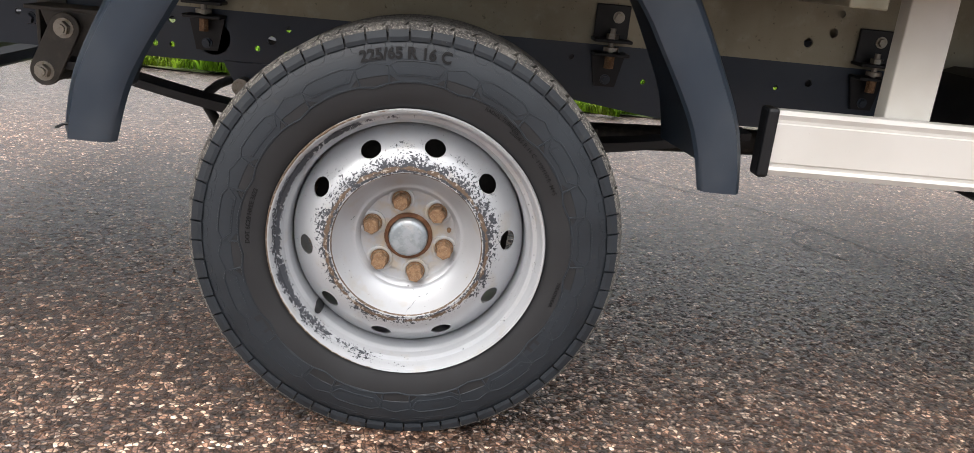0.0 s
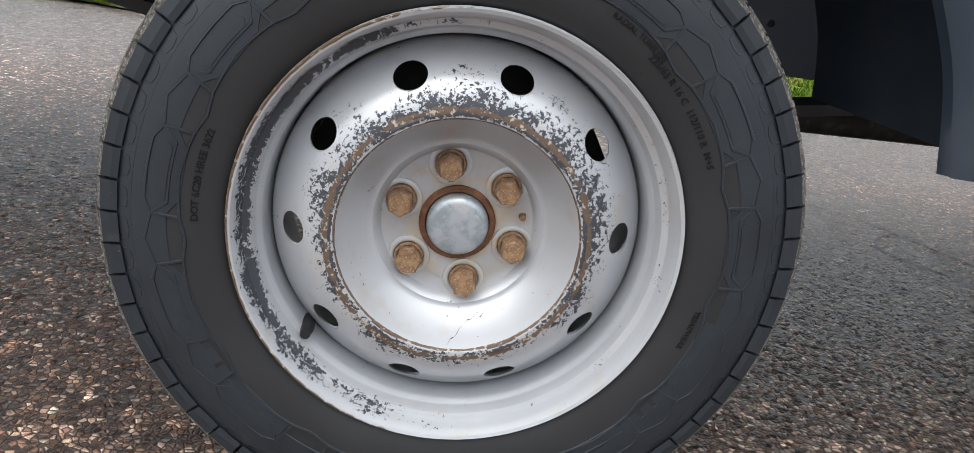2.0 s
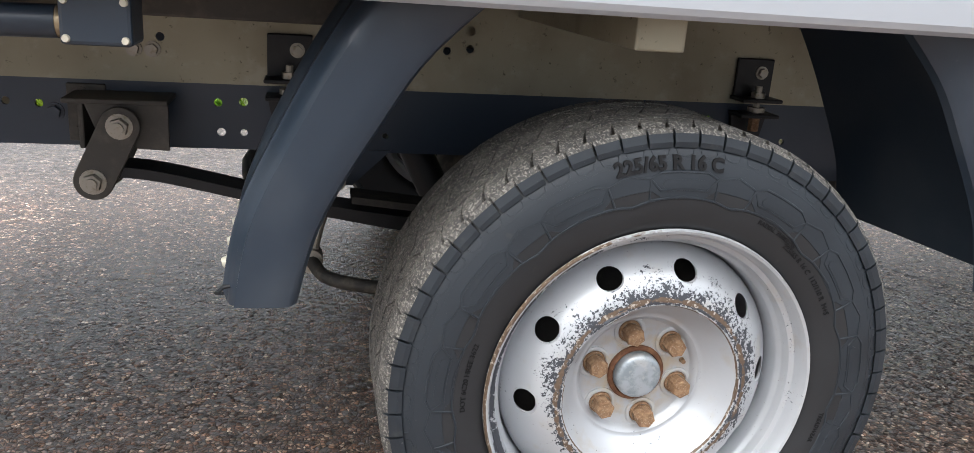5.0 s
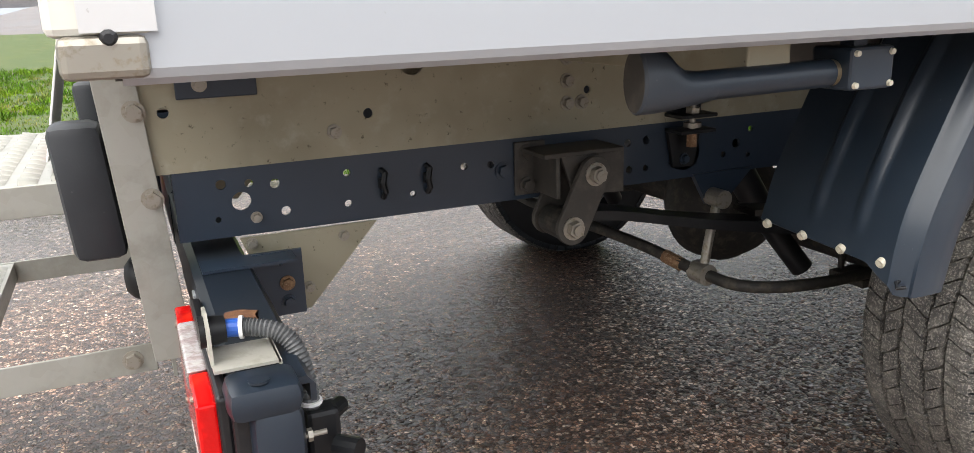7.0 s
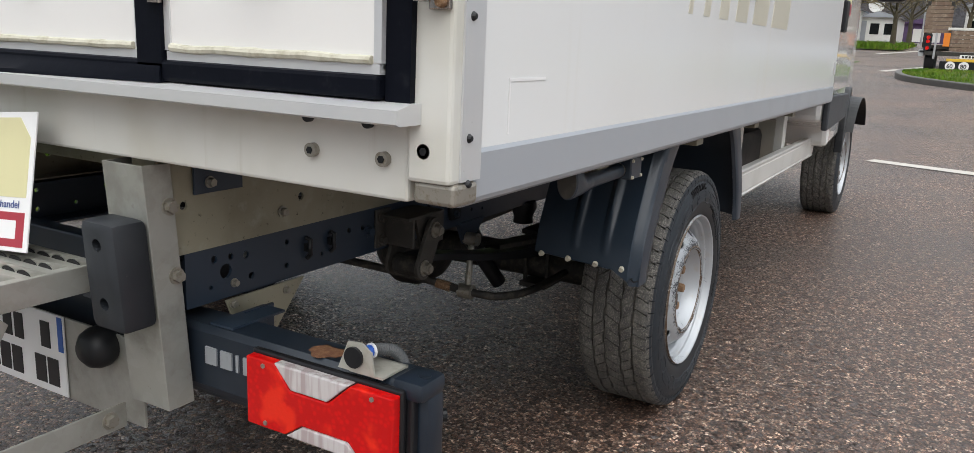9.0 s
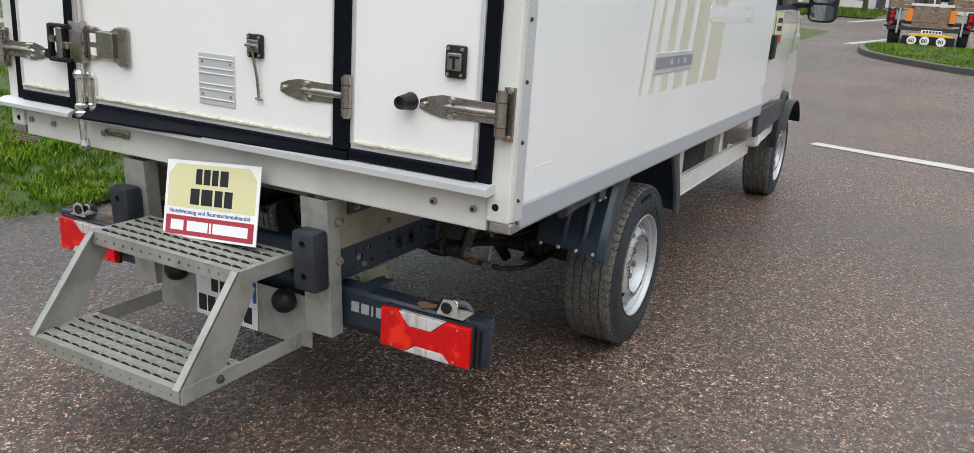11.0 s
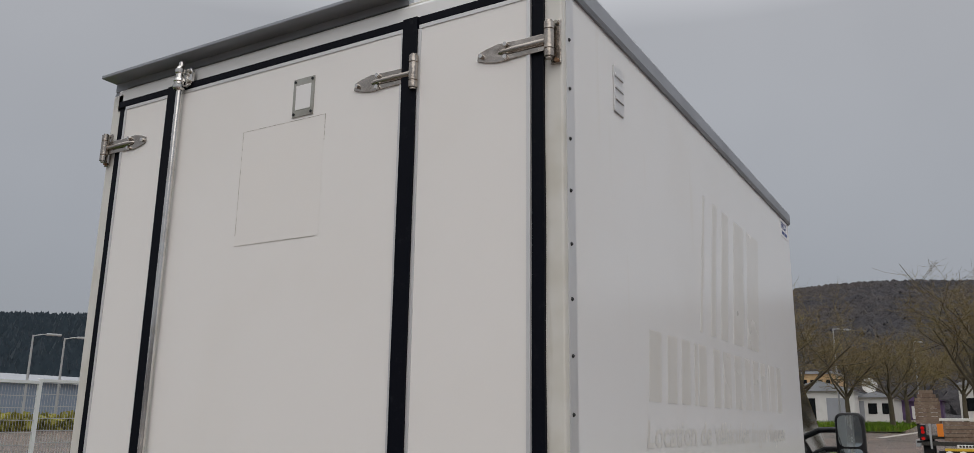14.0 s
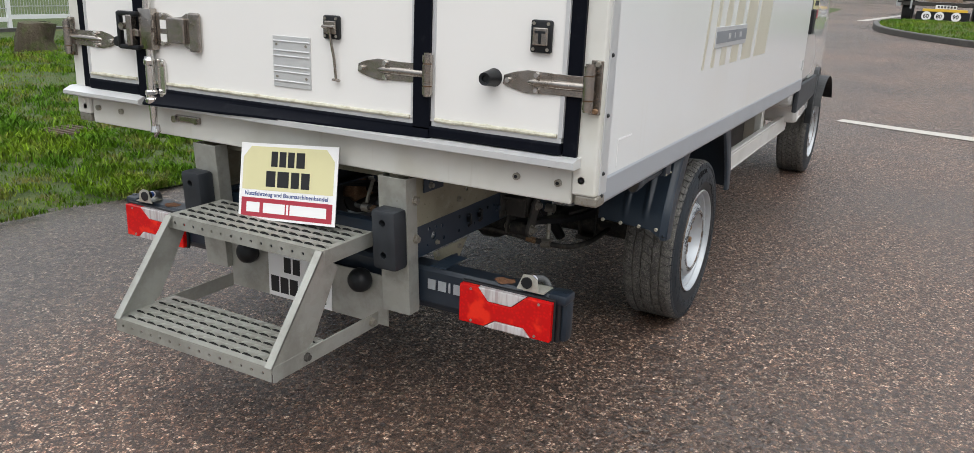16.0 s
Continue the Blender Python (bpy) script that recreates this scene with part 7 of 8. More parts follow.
# ---------------------------------------------------------------- side guard
gp = [(y - 0.014, z + 0.0145) for y, z in ((1.238, 0.475), (1.262, 0.475), (1.262, 0.581), (1.236, 0.581), (1.233, 0.574), (1.236, 0.566), (1.236, 0.561), (1.234, 0.559), (1.234, 0.497), (1.237, 0.494), (1.237, 0.489), (1.233, 0.484))]
GUARD = material("pale_guard_paint", (0.70, 0.69, 0.655), 0.36, 0.1, layers=[("cloud", 5, 0.45, 0.75, (0.60, 0.59, 0.55), 0.5, 0.5), ("noise", 90, 0.68, 0.76, (0.40, 0.37, 0.32), 0.5, 0.7)])
sg = part("side_guard", Geo().prism(gp, "x", 0.570, 2.36), GUARD, truck, "pale aluminium side guard rail")
part("end_cap", Geo().box(0.553, 0.573, 1.215, 1.254, 0.485, 0.599, b=0.006), BLACK, sg, "black plastic end cap")
for x in (0.758, 1.62):
    part("guard_post", Geo().box(x, x + 0.078, 1.250, 1.286, 0.51, 0.803, b=0.003), POST, sg, "cream painted guard post")
part("fuel_tank", Geo().box(1.05, 1.95, 1.40, 1.68, 0.42, 0.66, b=0.04), BLACK, truck, smooth=True)
part("battery_box", Geo().box(2.05, 2.35, 1.35, 1.68, 0.42, 0.72, b=0.02), material("beige_box", (0.50, 0.48, 0.42), 0.5, layers=[("cloud", 8, 0.4, 0.8, (0.40, 0.38, 0.32), 0.6, None)]), truck)

# ---------------------------------------------------------------- cab
CY = 1.128
GLASS = material("dark_cab_glass", (0.006, 0.008, 0.009), 0.04, layers=[("cloud", 3, 0.4, 0.8, (0.010, 0.012, 0.013), 0.5, None)])
PLASTIC = material("grey_cab_plastic", (0.035, 0.039, 0.046), 0.5, layers=[("cloud", 10, 0.45, 0.8, (0.055, 0.058, 0.062), 0.6, 0.6)], bump=[("noise", 300, 0.1, 0.0008)])
prof = [(1.965, 0.70), (2.24, 0.66), (2.27, 0.55), (2.98, 0.55), (3.05, 0.62), (3.16, 0.72), (3.33, 0.80), (3.58, 0.82), (3.83, 0.80), (4.0, 0.72), (4.10, 0.60), (4.16, 0.42), (4.78, 0.42), (4.88, 0.60), (4.86, 0.95), (4.70, 1.22), (4.35, 1.36),
        (3.98, 1.46), (3.35, 2.16), (3.10, 2.24), (1.965, 2.26)]


def rounded(yc, zc, hw, hh, r):
    """An upright rectangle with round corners, in the y-z plane."""
    ring = []
    for cy_, cz_, a0 in ((hw - r, hh - r, 0), (r - hw, hh - r, 90), (r - hw, r - hh, 180), (hw - r, r - hh, 270)):
        ring += [(yc + cy_ + r * math.cos(radians(a0 + 15 * k)), zc + cz_ + r * math.sin(radians(a0 + 15 * k))) for k in range(7)]
    return ring


def leaning(geo):
    """The cab's sides lean in above the waist and draw in towards the nose."""
    geo.v = [(x, y + (1 if y < MID else -1) * (max(0, z - 1.42) * 0.24 + 0.07 * max(0, x - 2.3) ** 1.2), z) for x, y, z in geo.v]
    return geo


cabm = leaning(Geo().prism([p for a, b_ in zip(prof, prof[1:] + prof[:1]) for p in ([a, (a[0], 1.42)] if a == prof[-1] else [a])], "y", CY + 0.012, mir(CY + 0.012))).mesh("cab", CABWHITE, False, 0.03)
cab = part("cab", cabm, None, truck, "white van cab with dark side window")
for s, m in ((1, lambda y: y), (-1, mir)):
    dr = leaning(Geo().prism([(2.02, 0.84), (3.10, 0.84), (3.12, 0.86), (3.58, 0.98), (3.70, 1.40), (3.25, 1.44), (2.02, 1.42)], "y", m(CY), m(CY + 0.014)))
    part("cab_door", dr, CABWHITE, cab, bevel=0.006)
    part("side_window", leaning(Geo().prism([(2.10, 1.45), (3.78, 1.47), (3.33, 2.06), (3.10, 2.12), (2.10, 2.12)], "y", m(CY + 0.002), m(CY + 0.014))), GLASS, cab, "dark side window")
    part("window_frame", leaning(Geo().prism([(2.03, 1.42), (3.86, 1.44), (3.86, 1.475), (2.10, 1.455), (2.10, 2.15), (2.03, 2.15)], "y", m(CY + 0.0), m(CY + 0.016))), BLACK, cab)
    part("sill_trim", leaning(Geo().prism([(1.97, 0.66), (3.06, 0.66), (3.18, 0.80), (1.97, 0.83)], "y", m(CY - 0.016), m(CY + 0.014))), PLASTIC, cab, "grey plastic side moulding", bevel=0.008)
    part("door_handle", leaning(Geo().box(2.07, 2.17, min(m(CY - 0.022), m(CY + 0.002)), max(m(CY - 0.022), m(CY + 0.002)), 1.13, 1.28, b=0.008)), BLACK, cab)
    arch = [(0.435 * math.cos(radians(a)), 0.425 * math.sin(radians(a))) for a in range(5, 176, 10)]
    arin = [(0.40 * math.cos(radians(a)), 0.38 * math.sin(radians(a))) for a in range(175, 4, -10)]
    part("wheel_arch_trim", leaning(Geo().prism([(3.58 + a, 0.40 + b_) for a, b_ in arch + arin], "y", m(CY - 0.018), m(CY + 0.03))), BLACK, cab, "black plastic wheel arch trim", bevel=0.006)
    part("arch_liner", Geo().lathe([(0.40, CY), (0.42, CY + 0.30)], (3.58, 0.36), 24, a0=-1.05, a1=1.05).moved(Matrix.Identity(4) if s > 0 else Matrix(((1, 0, 0, 0), (0, -1, 0, 2 * MID), (0, 0, 1, 0), (0, 0, 0, 1)))), BLACK, cab)
    # mirror: tall rounded housing on two arms
    mx, my = 3.53, 1.048
    shell = rounded(m(my), 1.557, 0.104, 0.198, 0.058)
    mr = part("wing_mirror", Geo().prism(shell, "x", mx, mx + 0.095), BLACK, cab, "black tall wing mirror", smooth=True, bevel=0.018)
    MIRROR = bpy.data.materials.get("mirror_glass") or material("mirror_glass", (0.42, 0.46, 0.46), 0.02, 1.0)
    turned = Matrix.Translation((mx, m(my), 1.59)) @ Matrix.Rotation(radians(0.6), 4, "Y") @ Matrix.Rotation(radians(3), 4, "Z") @ Matrix.Translation((-mx, -m(my), -1.59))
    part("mirror_pane", Geo().prism(rounded(m(my), 1.617, 0.084, 0.116, 0.045), "x", mx - 0.005, mx + 0.004).moved(turned), MIRROR, cab)
    part("mirror_pane", Geo().prism(rounded(m(my), 1.430, 0.082, 0.056, 0.030), "x", mx - 0.005, mx + 0.004).moved(turned), MIRROR, cab)
    for z in (1.475, 1.62):
        part("mirror_arm", Geo().tube([(mx + 0.05, m(my + 0.09), z), (mx + 0.075, m(my + 0.13), z + 0.005), (mx + 0.10, m(CY + 0.17), z)], 0.022, 12), BLACK, cab)
part("door_sticker", leaning(Geo().box(2.18, 2.42, CY - 0.0015, CY + 0.004, 1.22, 1.415)), SIGNCREAM, cab, "cream and red door sticker")
part("sticker_band", leaning(Geo().box(2.18, 2.42, CY - 0.0024, CY - 0.0010, 1.22, 1.275)), SIGNRED, cab)
for z in (1.30, 1.35):
    part("sticker_bar", leaning(Geo().box(2.21, 2.39, CY - 0.0024, CY - 0.0010, z, z + 0.03)), INK, cab)


# ---------------------------------------------------------------- road markings and the kerbed island
def strip(pts, w, lift=0.004):
    """A painted line along pts on the ground."""
    rows = []
    for i, (x, y) in enumerate(pts):
        a, b_ = pts[max(i - 1, 0)], pts[min(i + 1, len(pts) - 1)]
        d = Vector((b_[0] - a[0], b_[1] - a[1])).normalized()
        rows.append([(x - d.y * w / 2, y + d.x * w / 2, rise(x, y) + lift), (x + d.y * w / 2, y - d.x * w / 2, rise(x, y) + lift)])
    return Geo().sheet(rows)


def between(a, b_, n):
    return [(a[0] + (b_[0] - a[0]) * i / n, a[1] + (b_[1] - a[1]) * i / n) for i in range(n + 1)]


structure("road_line_1", strip(between((6.56, 1.27), (4.9, -5.2), 24), 0.30), LINE, "worn white line painted on the asphalt", "road line")
structure("road_line_2", strip(between((26.2, 2.95), (31.5, 1.9), 8), 0.30), LINE, "worn white line painted on the asphalt", "road line")
structure("road_line_3", strip(between((46.0, 4.9), (57.0, 3.4), 8), 0.45), LINE, "worn white line painted on the asphalt", "road line")
structure("road_line_4", strip(between((29.0, -0.9), (60.0, -1.6), 12), 0.25), LINE, "worn white line painted on the asphalt", "road line")

island = lerp_curve([(25.0, -6.5), (25.6, -2.0), (25.9, 0.8), (25.6, 1.9), (24.9, 2.35), (23.2, 2.35), (21.2, 1.95), (19.2, 0.75), (18.0, -0.45), (17.1, -2.4), (16.6, -6.5)], 60)
outer_, inner_ = [], []
for i, (x, y) in enumerate(island):
    a, b_ = island[max(i - 1, 0)], island[min(i + 1, 60)]
    d = Vector((b_[0] - a[0], b_[1] - a[1])).normalized()
    n2 = Vector((-d.y, d.x))
    outer_.append((x, y, rise(x, y)))
    inner_.append((x + n2.x * 0.16, y + n2.y * 0.16, rise(x, y)))
structure("kerb", Geo().sheet([[(a[0], a[1], a[2] - 0.05), (a[0] + 0.0, a[1], a[2] + 0.13), (a[0] + (b_[0] - a[0]) * 0.1, a[1] + (b_[1] - a[1]) * 0.1, a[2] + 0.15), (b_[0], b_[1], b_[2] + 0.15), (b_[0], b_[1], b_[2] - 0.05)] for a, b_ in zip(outer_, inner_)]), KERB, "dark wet kerb stones round the grass island", "kerb", smooth=True)
cx, cy = 21.8, -2.0
isl = Geo().sheet([[(p[0] + (cx - p[0]) * f, p[1] + (cy - p[1]) * f, p[2] + 0.12 + 0.06 * f) for f in (0.0, 0.15, 0.4, 0.7, 1.0)] for p in inner_])
structure("grass_island", isl, GRASSG, "green grass island inside a dark kerb", "grass", smooth=True)
far_verge = Geo().sheet([[(x, y, rise(x, y) + 0.06) for y in (4.2 + 0.03 * (x - 50), 6.5, 9.0, 14.0)] for x in (54, 58, 62, 66, 70)])
structure("far_verge", far_verge, GRASSG, "grass strip beside the far road", "grass")
structure("right_verge", Geo().sheet([[(x, y, rise(x, y) + 0.05) for y in (-4.5, -9, -30)] for x in (30, 36, 42, 50, 60, 80)]), GRASSG, "grass strip beside the far road", "grass")


# ---------------------------------------------------------------- grass blades
def blade_material():
    m = material("grass_blades", (0.066, 0.155, 0.008), 0.7, spec=0.12, layers=[("noise", 1.3, 0.42, 0.66, (0.165, 0.245, 0.012), 0.8, None), ("noise", 3.5, 0.50, 0.66, (0.24, 0.19, 0.075), 0.75, None), ("noise", 9, 0.55, 0.68, (0.055, 0.095, 0.018), 0.7, None)])
    n, l = m.node_tree.nodes, m.node_tree.links
    b = n["Principled BSDF"]
    geo = n.new("ShaderNodeNewGeometry")
    hv = n.new("ShaderNodeHueSaturation")
    mr = n.new("ShaderNodeMapRange")
    mr.inputs["To Min"].default_value, mr.inputs["To Max"].default_value = 0.40, 1.45
    l.new(geo.outputs["Random Per Island"], mr.inputs["Value"])
    l.new(mr.outputs[0], hv.inputs["Value"])
    src = b.inputs["Base Color"].links[0].from_socket
    l.new(src, hv.inputs["Color"])
    l.new(hv.outputs[0], b.inputs["Base Color"])
    return m


BLADES = blade_material()


def blades(name, n, where, tall, label):
    rnd = random.Random(7)
    vs, fs = [], []
    for _ in range(n):
        p = where(rnd)
        if p is None:
            continue
        x, y, z, k = p
        h = tall * k * rnd.uniform(0.5, 1.25)
        a = rnd.uniform(0, 6.283)
        w = h * 0.075 + 0.0016
        lean = rnd.uniform(0.2, 0.9) * h
        la = rnd.uniform(0, 6.283)
        dx, dy = math.cos(a) * w, math.sin(a) * w
        o = len(vs)
        vs += [(x - dx, y - dy, z), (x + dx, y + dy, z), (x + lean * 0.4 * math.cos(la) + dx * 0.7, y + lean * 0.4 * math.sin(la) + dy * 0.7, z + h * 0.6),
               (x + lean * 0.4 * math.cos(la) - dx * 0.7, y + lean * 0.4 * math.sin(la) - dy * 0.7, z + h * 0.6), (x + lean * math.cos(la), y + lean * math.sin(la), z + h * 0.92)]
        fs += [(o, o + 1, o + 2, o + 3), (o + 3, o + 2, o + 4)]
    me = bpy.data.meshes.new(name)
    me.from_pydata(vs, [], fs)
    me.materials.append(BLADES)
    return tagged(new(name, me), label, "grass", "", "stuff")


def in_verge(rnd):
    x = rnd.uniform(-4.5, 6.5)
    u = rnd.random() ** 1.7
    y = verge_edge(max(-3.5, min(x, 12))) - 0.03 + u * 8.4
    k = 0.55 + 0.8 * max(0, 0.5 + noise.noise((x * 1.1, y * 1.1, 3.0)))
    tuft = noise.noise((x * 5.5, y * 5.5, 5.0)) + 0.6 * noise.noise((x * 13, y * 13, 7.0))
    k *= 1.0 + 0.9 * max(-0.6, tuft)
    if tuft < -0.12 and rnd.random() < 0.7:
        return None
    if noise.noise((x * 0.7, y * 0.7, 9.0)) < -0.34:
        k *= 0.5
        if rnd.random() < 0.5:
            return None
    return x, y, rise(x, y) + 0.02 + 0.03 * min(1, (y - 4.6) * 0.8), k


blades("verge_grass", 250000, in_verge, 0.048, "short green grass with moss and dry patches")


def in_island(rnd):
    i = rnd.randint(0, 59)
    f = rnd.random() ** 1.2
    t = rnd.random()
    px = inner_[i][0] + (inner_[i + 1][0] - inner_[i][0]) * t
    py = inner_[i][1] + (inner_[i + 1][1] - inner_[i][1]) * t
    x, y = px + (cx - px) * f, py + (cy - py) * f
    return x, y, rise(px, py) + 0.11 + 0.05 * f, 0.8 + 0.6 * noise.noise((x, y, 2))


blades("island_grass", 20000, in_island, 0.10, "green grass on the kerbed island")


def in_far(rnd):
    x = rnd.uniform(54, 70)
    y = rnd.uniform(4.4, 12)
    return x, y, rise(x, y) + 0.05, 1.0


blades("far_grass", 6000, in_far, 0.35, "rough grass beside the far road")

# rusty slatted grate in the verge
RUSTG = material("rusty_grate", (0.075, 0.055, 0.040), 0.85, layers=[("noise", 40, 0.4, 0.7, (0.13, 0.09, 0.06), 0.8, None)])
gr = thing("drain_grate", (0.72, 6.5, 0.04), "rusty slatted drain grate sunk in the grass", "drain grate")
for k in range(6):
    y = 6.32 + k * 0.065
    part("slat", Geo().box(0.50 + 0.02 * (k % 3), 0.94, y, y + 0.026, 0.058, 0.078, b=0.004), RUSTG, gr)
for x in (0.54, 0.88):
    part("bearer", Geo().box(x, x + 0.025, 6.31, 6.68, 0.03, 0.060), RUSTG, gr)

# mossy stump
STUMP = material("mossy_wood", (0.055, 0.042, 0.026), 0.9, layers=[("noise", 7, 0.48, 0.66, (0.06, 0.075, 0.02), 0.85, None), ("streak", 30, 0.5, 0.7, (0.10, 0.08, 0.055), 0.6, None)], bump=[("noise", 20, 0.8, 0.03)])
bz = rise(3.93, 11.6)
pr = []
rows = []
for z, r in ((-0.05, 0.30), (0.06, 0.27), (0.2, 0.245), (0.36, 0.245), (0.42, 0.235), (0.43, 0.12), (0.425, 0.001)):
    rows.append([(3.93 + r * (1 + 0.38 * noise.noise((math.cos(a) * 1.4, math.sin(a) * 1.4, z * 3))) * math.cos(a), 11.6 + r * (1 + 0.38 * noise.noise((math.cos(a) * 1.4, math.sin(a) * 1.4, z * 3))) * math.sin(a), bz + z + 0.02 * noise.noise((a, z, 4))) for a in [2 * math.pi * k / 24 for k in range(25)]])
tagged(new("tree_stump", Geo().sheet(rows).mesh("tree_stump", STUMP, True)), "dark mossy tree stump standing in the grass", "tree stump")

# ---------------------------------------------------------------- white mesh fence
FENCEW = material("fence_white", (0.70, 0.71, 0.72), 0.4, layers=[("noise", 8, 0.5, 0.8, (0.58, 0.59, 0.58), 0.5, None)])
FY = 13.95
fence = thing("mesh_fence", (5.0, FY, rise(5.0, FY)), "white welded mesh fence on square posts", "fence")
for k in range(-2, 6):
    x = 5.02 + 2.5 * k
    z = rise(x, FY)
    part("post", Geo().box(x - 0.03, x + 0.03, FY - 0.03, FY + 0.03, z - 0.05, z + 2.10, b=0.004), FENCEW, fence)
    if k == 5:
        continue
    x2 = x + 2.5
    gz = rise((x + x2) / 2, FY)
    part("top_rail", Geo().box(x, x2, FY - 0.02, FY + 0.02, gz + 2.03, gz + 2.08), FENCEW, fence)
    part("bottom_rail", Geo().box(x, x2, FY - 0.02, FY + 0.02, gz + 0.22, gz + 0.29), FENCEW, fence)
    pn = Geo()
    WIRE = bpy.data.materials.get("fence_wire") or material("fence_wire", (0.40, 0.41, 0.42), 0.5, layers=[("noise", 8, 0.5, 0.8, (0.32, 0.33, 0.33), 0.5, None)])
    for j in range(50):
        xx = x + 0.025 + 0.05 * j
        pn.box(xx - 0.0022, xx + 0.0022, FY - 0.003, FY + 0.003, gz + 0.28, gz + 2.04)
    for j in range(9):
        zz = gz + 0.42 + 0.2 * j
        pn.box(x, x2, FY - 0.011, FY - 0.004, zz, zz + 0.012)
        pn.box(x, x2, FY + 0.004, FY + 0.011, zz, zz + 0.012)
    part("mesh_panel", pn, WIRE, fence)
structure("plinth", Geo().box(-1.0, 18.0, FY - 0.10, FY + 0.10, rise(5, FY) - 0.25, rise(5, FY) + 0.10), KERB, "low dark plinth under the fence", "plinth")
HEDGE = material("yellow_hedge", (0.24, 0.22, 0.035), 0.9, layers=[("noise", 3, 0.4, 0.7, (0.13, 0.145, 0.03), 0.8, None)], bump=[("noise", 9, 0.8, 0.1)])
hg = Geo()
rnd = random.Random(3)
for _ in range(3200):
    x, y, z = rnd.uniform(8, 40), 40 + rnd.uniform(-0.9, 0.9), rise(20, 40) + rnd.uniform(-0.1, 0.75)
    r = rnd.uniform(0.15, 0.34)
    a = [Vector((rnd.uniform(-1, 1), rnd.uniform(-1, 1), rnd.uniform(-1, 1))).normalized() * r for _ in range(4)]
    hg.add([Vector((x, y, z)) + q for q in a], [(0, 1, 2), (0, 2, 3), (0, 1, 3), (1, 2, 3)])
tagged(new("hedge", hg.mesh("hedge", HEDGE)), "low yellowish hedge beyond the fence", "hedge", "", "stuff")

# ---------------------------------------------------------------- street lamps
POLE = material("lamp_pole_grey", (0.42, 0.43, 0.44), 0.45, 0.4, layers=[("noise", 10, 0.5, 0.8, (0.34, 0.35, 0.35), 0.5, None)])


def street_lamp(x, y, h, dx, dy, label):
    z = rise(x, y)
    t = thing("street_lamp", (x, y, z), label, "street lamp", "street lamps")
    part("pole", Geo().tube([(x, y, z - 0.1), (x, y, z + h * 0.5), (x, y, z + h)], 0.06, 12, [0.075, 0.06, 0.045]), POLE, t, smooth=True)
    part("arm", Geo().tube([(x, y, z + h - 0.05), (x + dx * 0.5, y + dy * 0.5, z + h + 0.05), (x + dx, y + dy, z + h + 0.06)], 0.03, 10), POLE, t, smooth=True)
    q = Geo().box(-0.34, 0.34, -0.11, 0.11, -0.05, 0.06, b=0.03)
    a = math.atan2(dy, dx)
    part("lamp_head", q.moved(Matrix.Translation((x + dx * 1.15, y + dy * 1.15, z + h + 0.06)) @ Matrix.Rotation(a, 4, "Z")), POLE, t, smooth=True)


street_lamp(20.6, 40.5, 4.6, 0.75, -0.3, "tall grey street lamp with a flat head")
street_lamp(22.6, 41.0, 4.6, 0.75, -0.3, "tall grey street lamp with a flat head")
street_lamp(60.0, 8.65, 7.0, 1.6, -0.6, "tall grey street lamp beside the bare trees")
street_lamp(78.0, 4.6, 7.0, 1.0, -0.4, "tall grey street lamp beside the bare trees")

# ---------------------------------------------------------------- far buildings
def house(x, y, wx, wy, h, wall, roof, pitch, label, wins, name="house"):
    z = rise(x, y) - 0.1
    t = thing(name, (x, y, z), label, "house")
    part("wall", Geo().box(x - wx / 2, x + wx / 2, y - wy / 2, y + wy / 2, z, z + h), wall, t)
    if pitch:
        rf = Geo().prism([(y - wy / 2 - 0.3, z + h), (y + wy / 2 + 0.3, z + h), (y, z + h + pitch)], "x", x - wx / 2 - 0.3, x + wx / 2 + 0.3)
    else:
        rf = Geo().box(x - wx / 2 - 0.15, x + wx / 2 + 0.15, y - wy / 2 - 0.15, y + wy / 2 + 0.15, z + h, z + h + 0.25)
    part("roof", rf, roof, t)
    for (wy0, wz0, ww, wh, mat) in wins:
        w = part("window", Geo().box(x - wx / 2 - 0.03, x - wx / 2 + 0.05, y + wy0, y + wy0 + ww, z + wz0, z + wz0 + wh), mat, t)
    return t


WALLW = material("render_white", (0.66, 0.66, 0.64), 0.8, layers=[("noise", 1.5, 0.45, 0.75, (0.55, 0.55, 0.52), 0.6, None)])
WALLT = material("render_tan", (0.50, 0.34, 0.18), 0.8, layers=[("noise", 1.5, 0.45, 0.75, (0.42, 0.29, 0.16), 0.6, None)])
ROOFG = material("roof_grey", (0.30, 0.32, 0.35), 0.7, layers=[("noise", 1.2, 0.45, 0.75, (0.24, 0.25, 0.27), 0.6, None)])
AWN = material("purple_awning", (0.075, 0.045, 0.11), 0.8, layers=[("noise", 2, 0.45, 0.75, (0.11, 0.07, 0.15), 0.6, None)])
house(78, 12.0, 10, 5.6, 2.7, WALLW, ROOFG, 0.9, "low white workshop with a grey roof", [(-2.2, 0.2, 1.6, 1.9, ROOFG), (0.3, 0.3, 0.8, 1.8, GLASS), (1.6, 0.9, 0.8, 0.9, GLASS)])
house(92, 15.2, 9, 5.0, 4.6, WALLT, ROOFG, 0, "tan flat-roofed building with small windows", [(-2.2 + 0.75 * k, 3.2, 0.42, 0.8, GLASS) for k in range(6)])
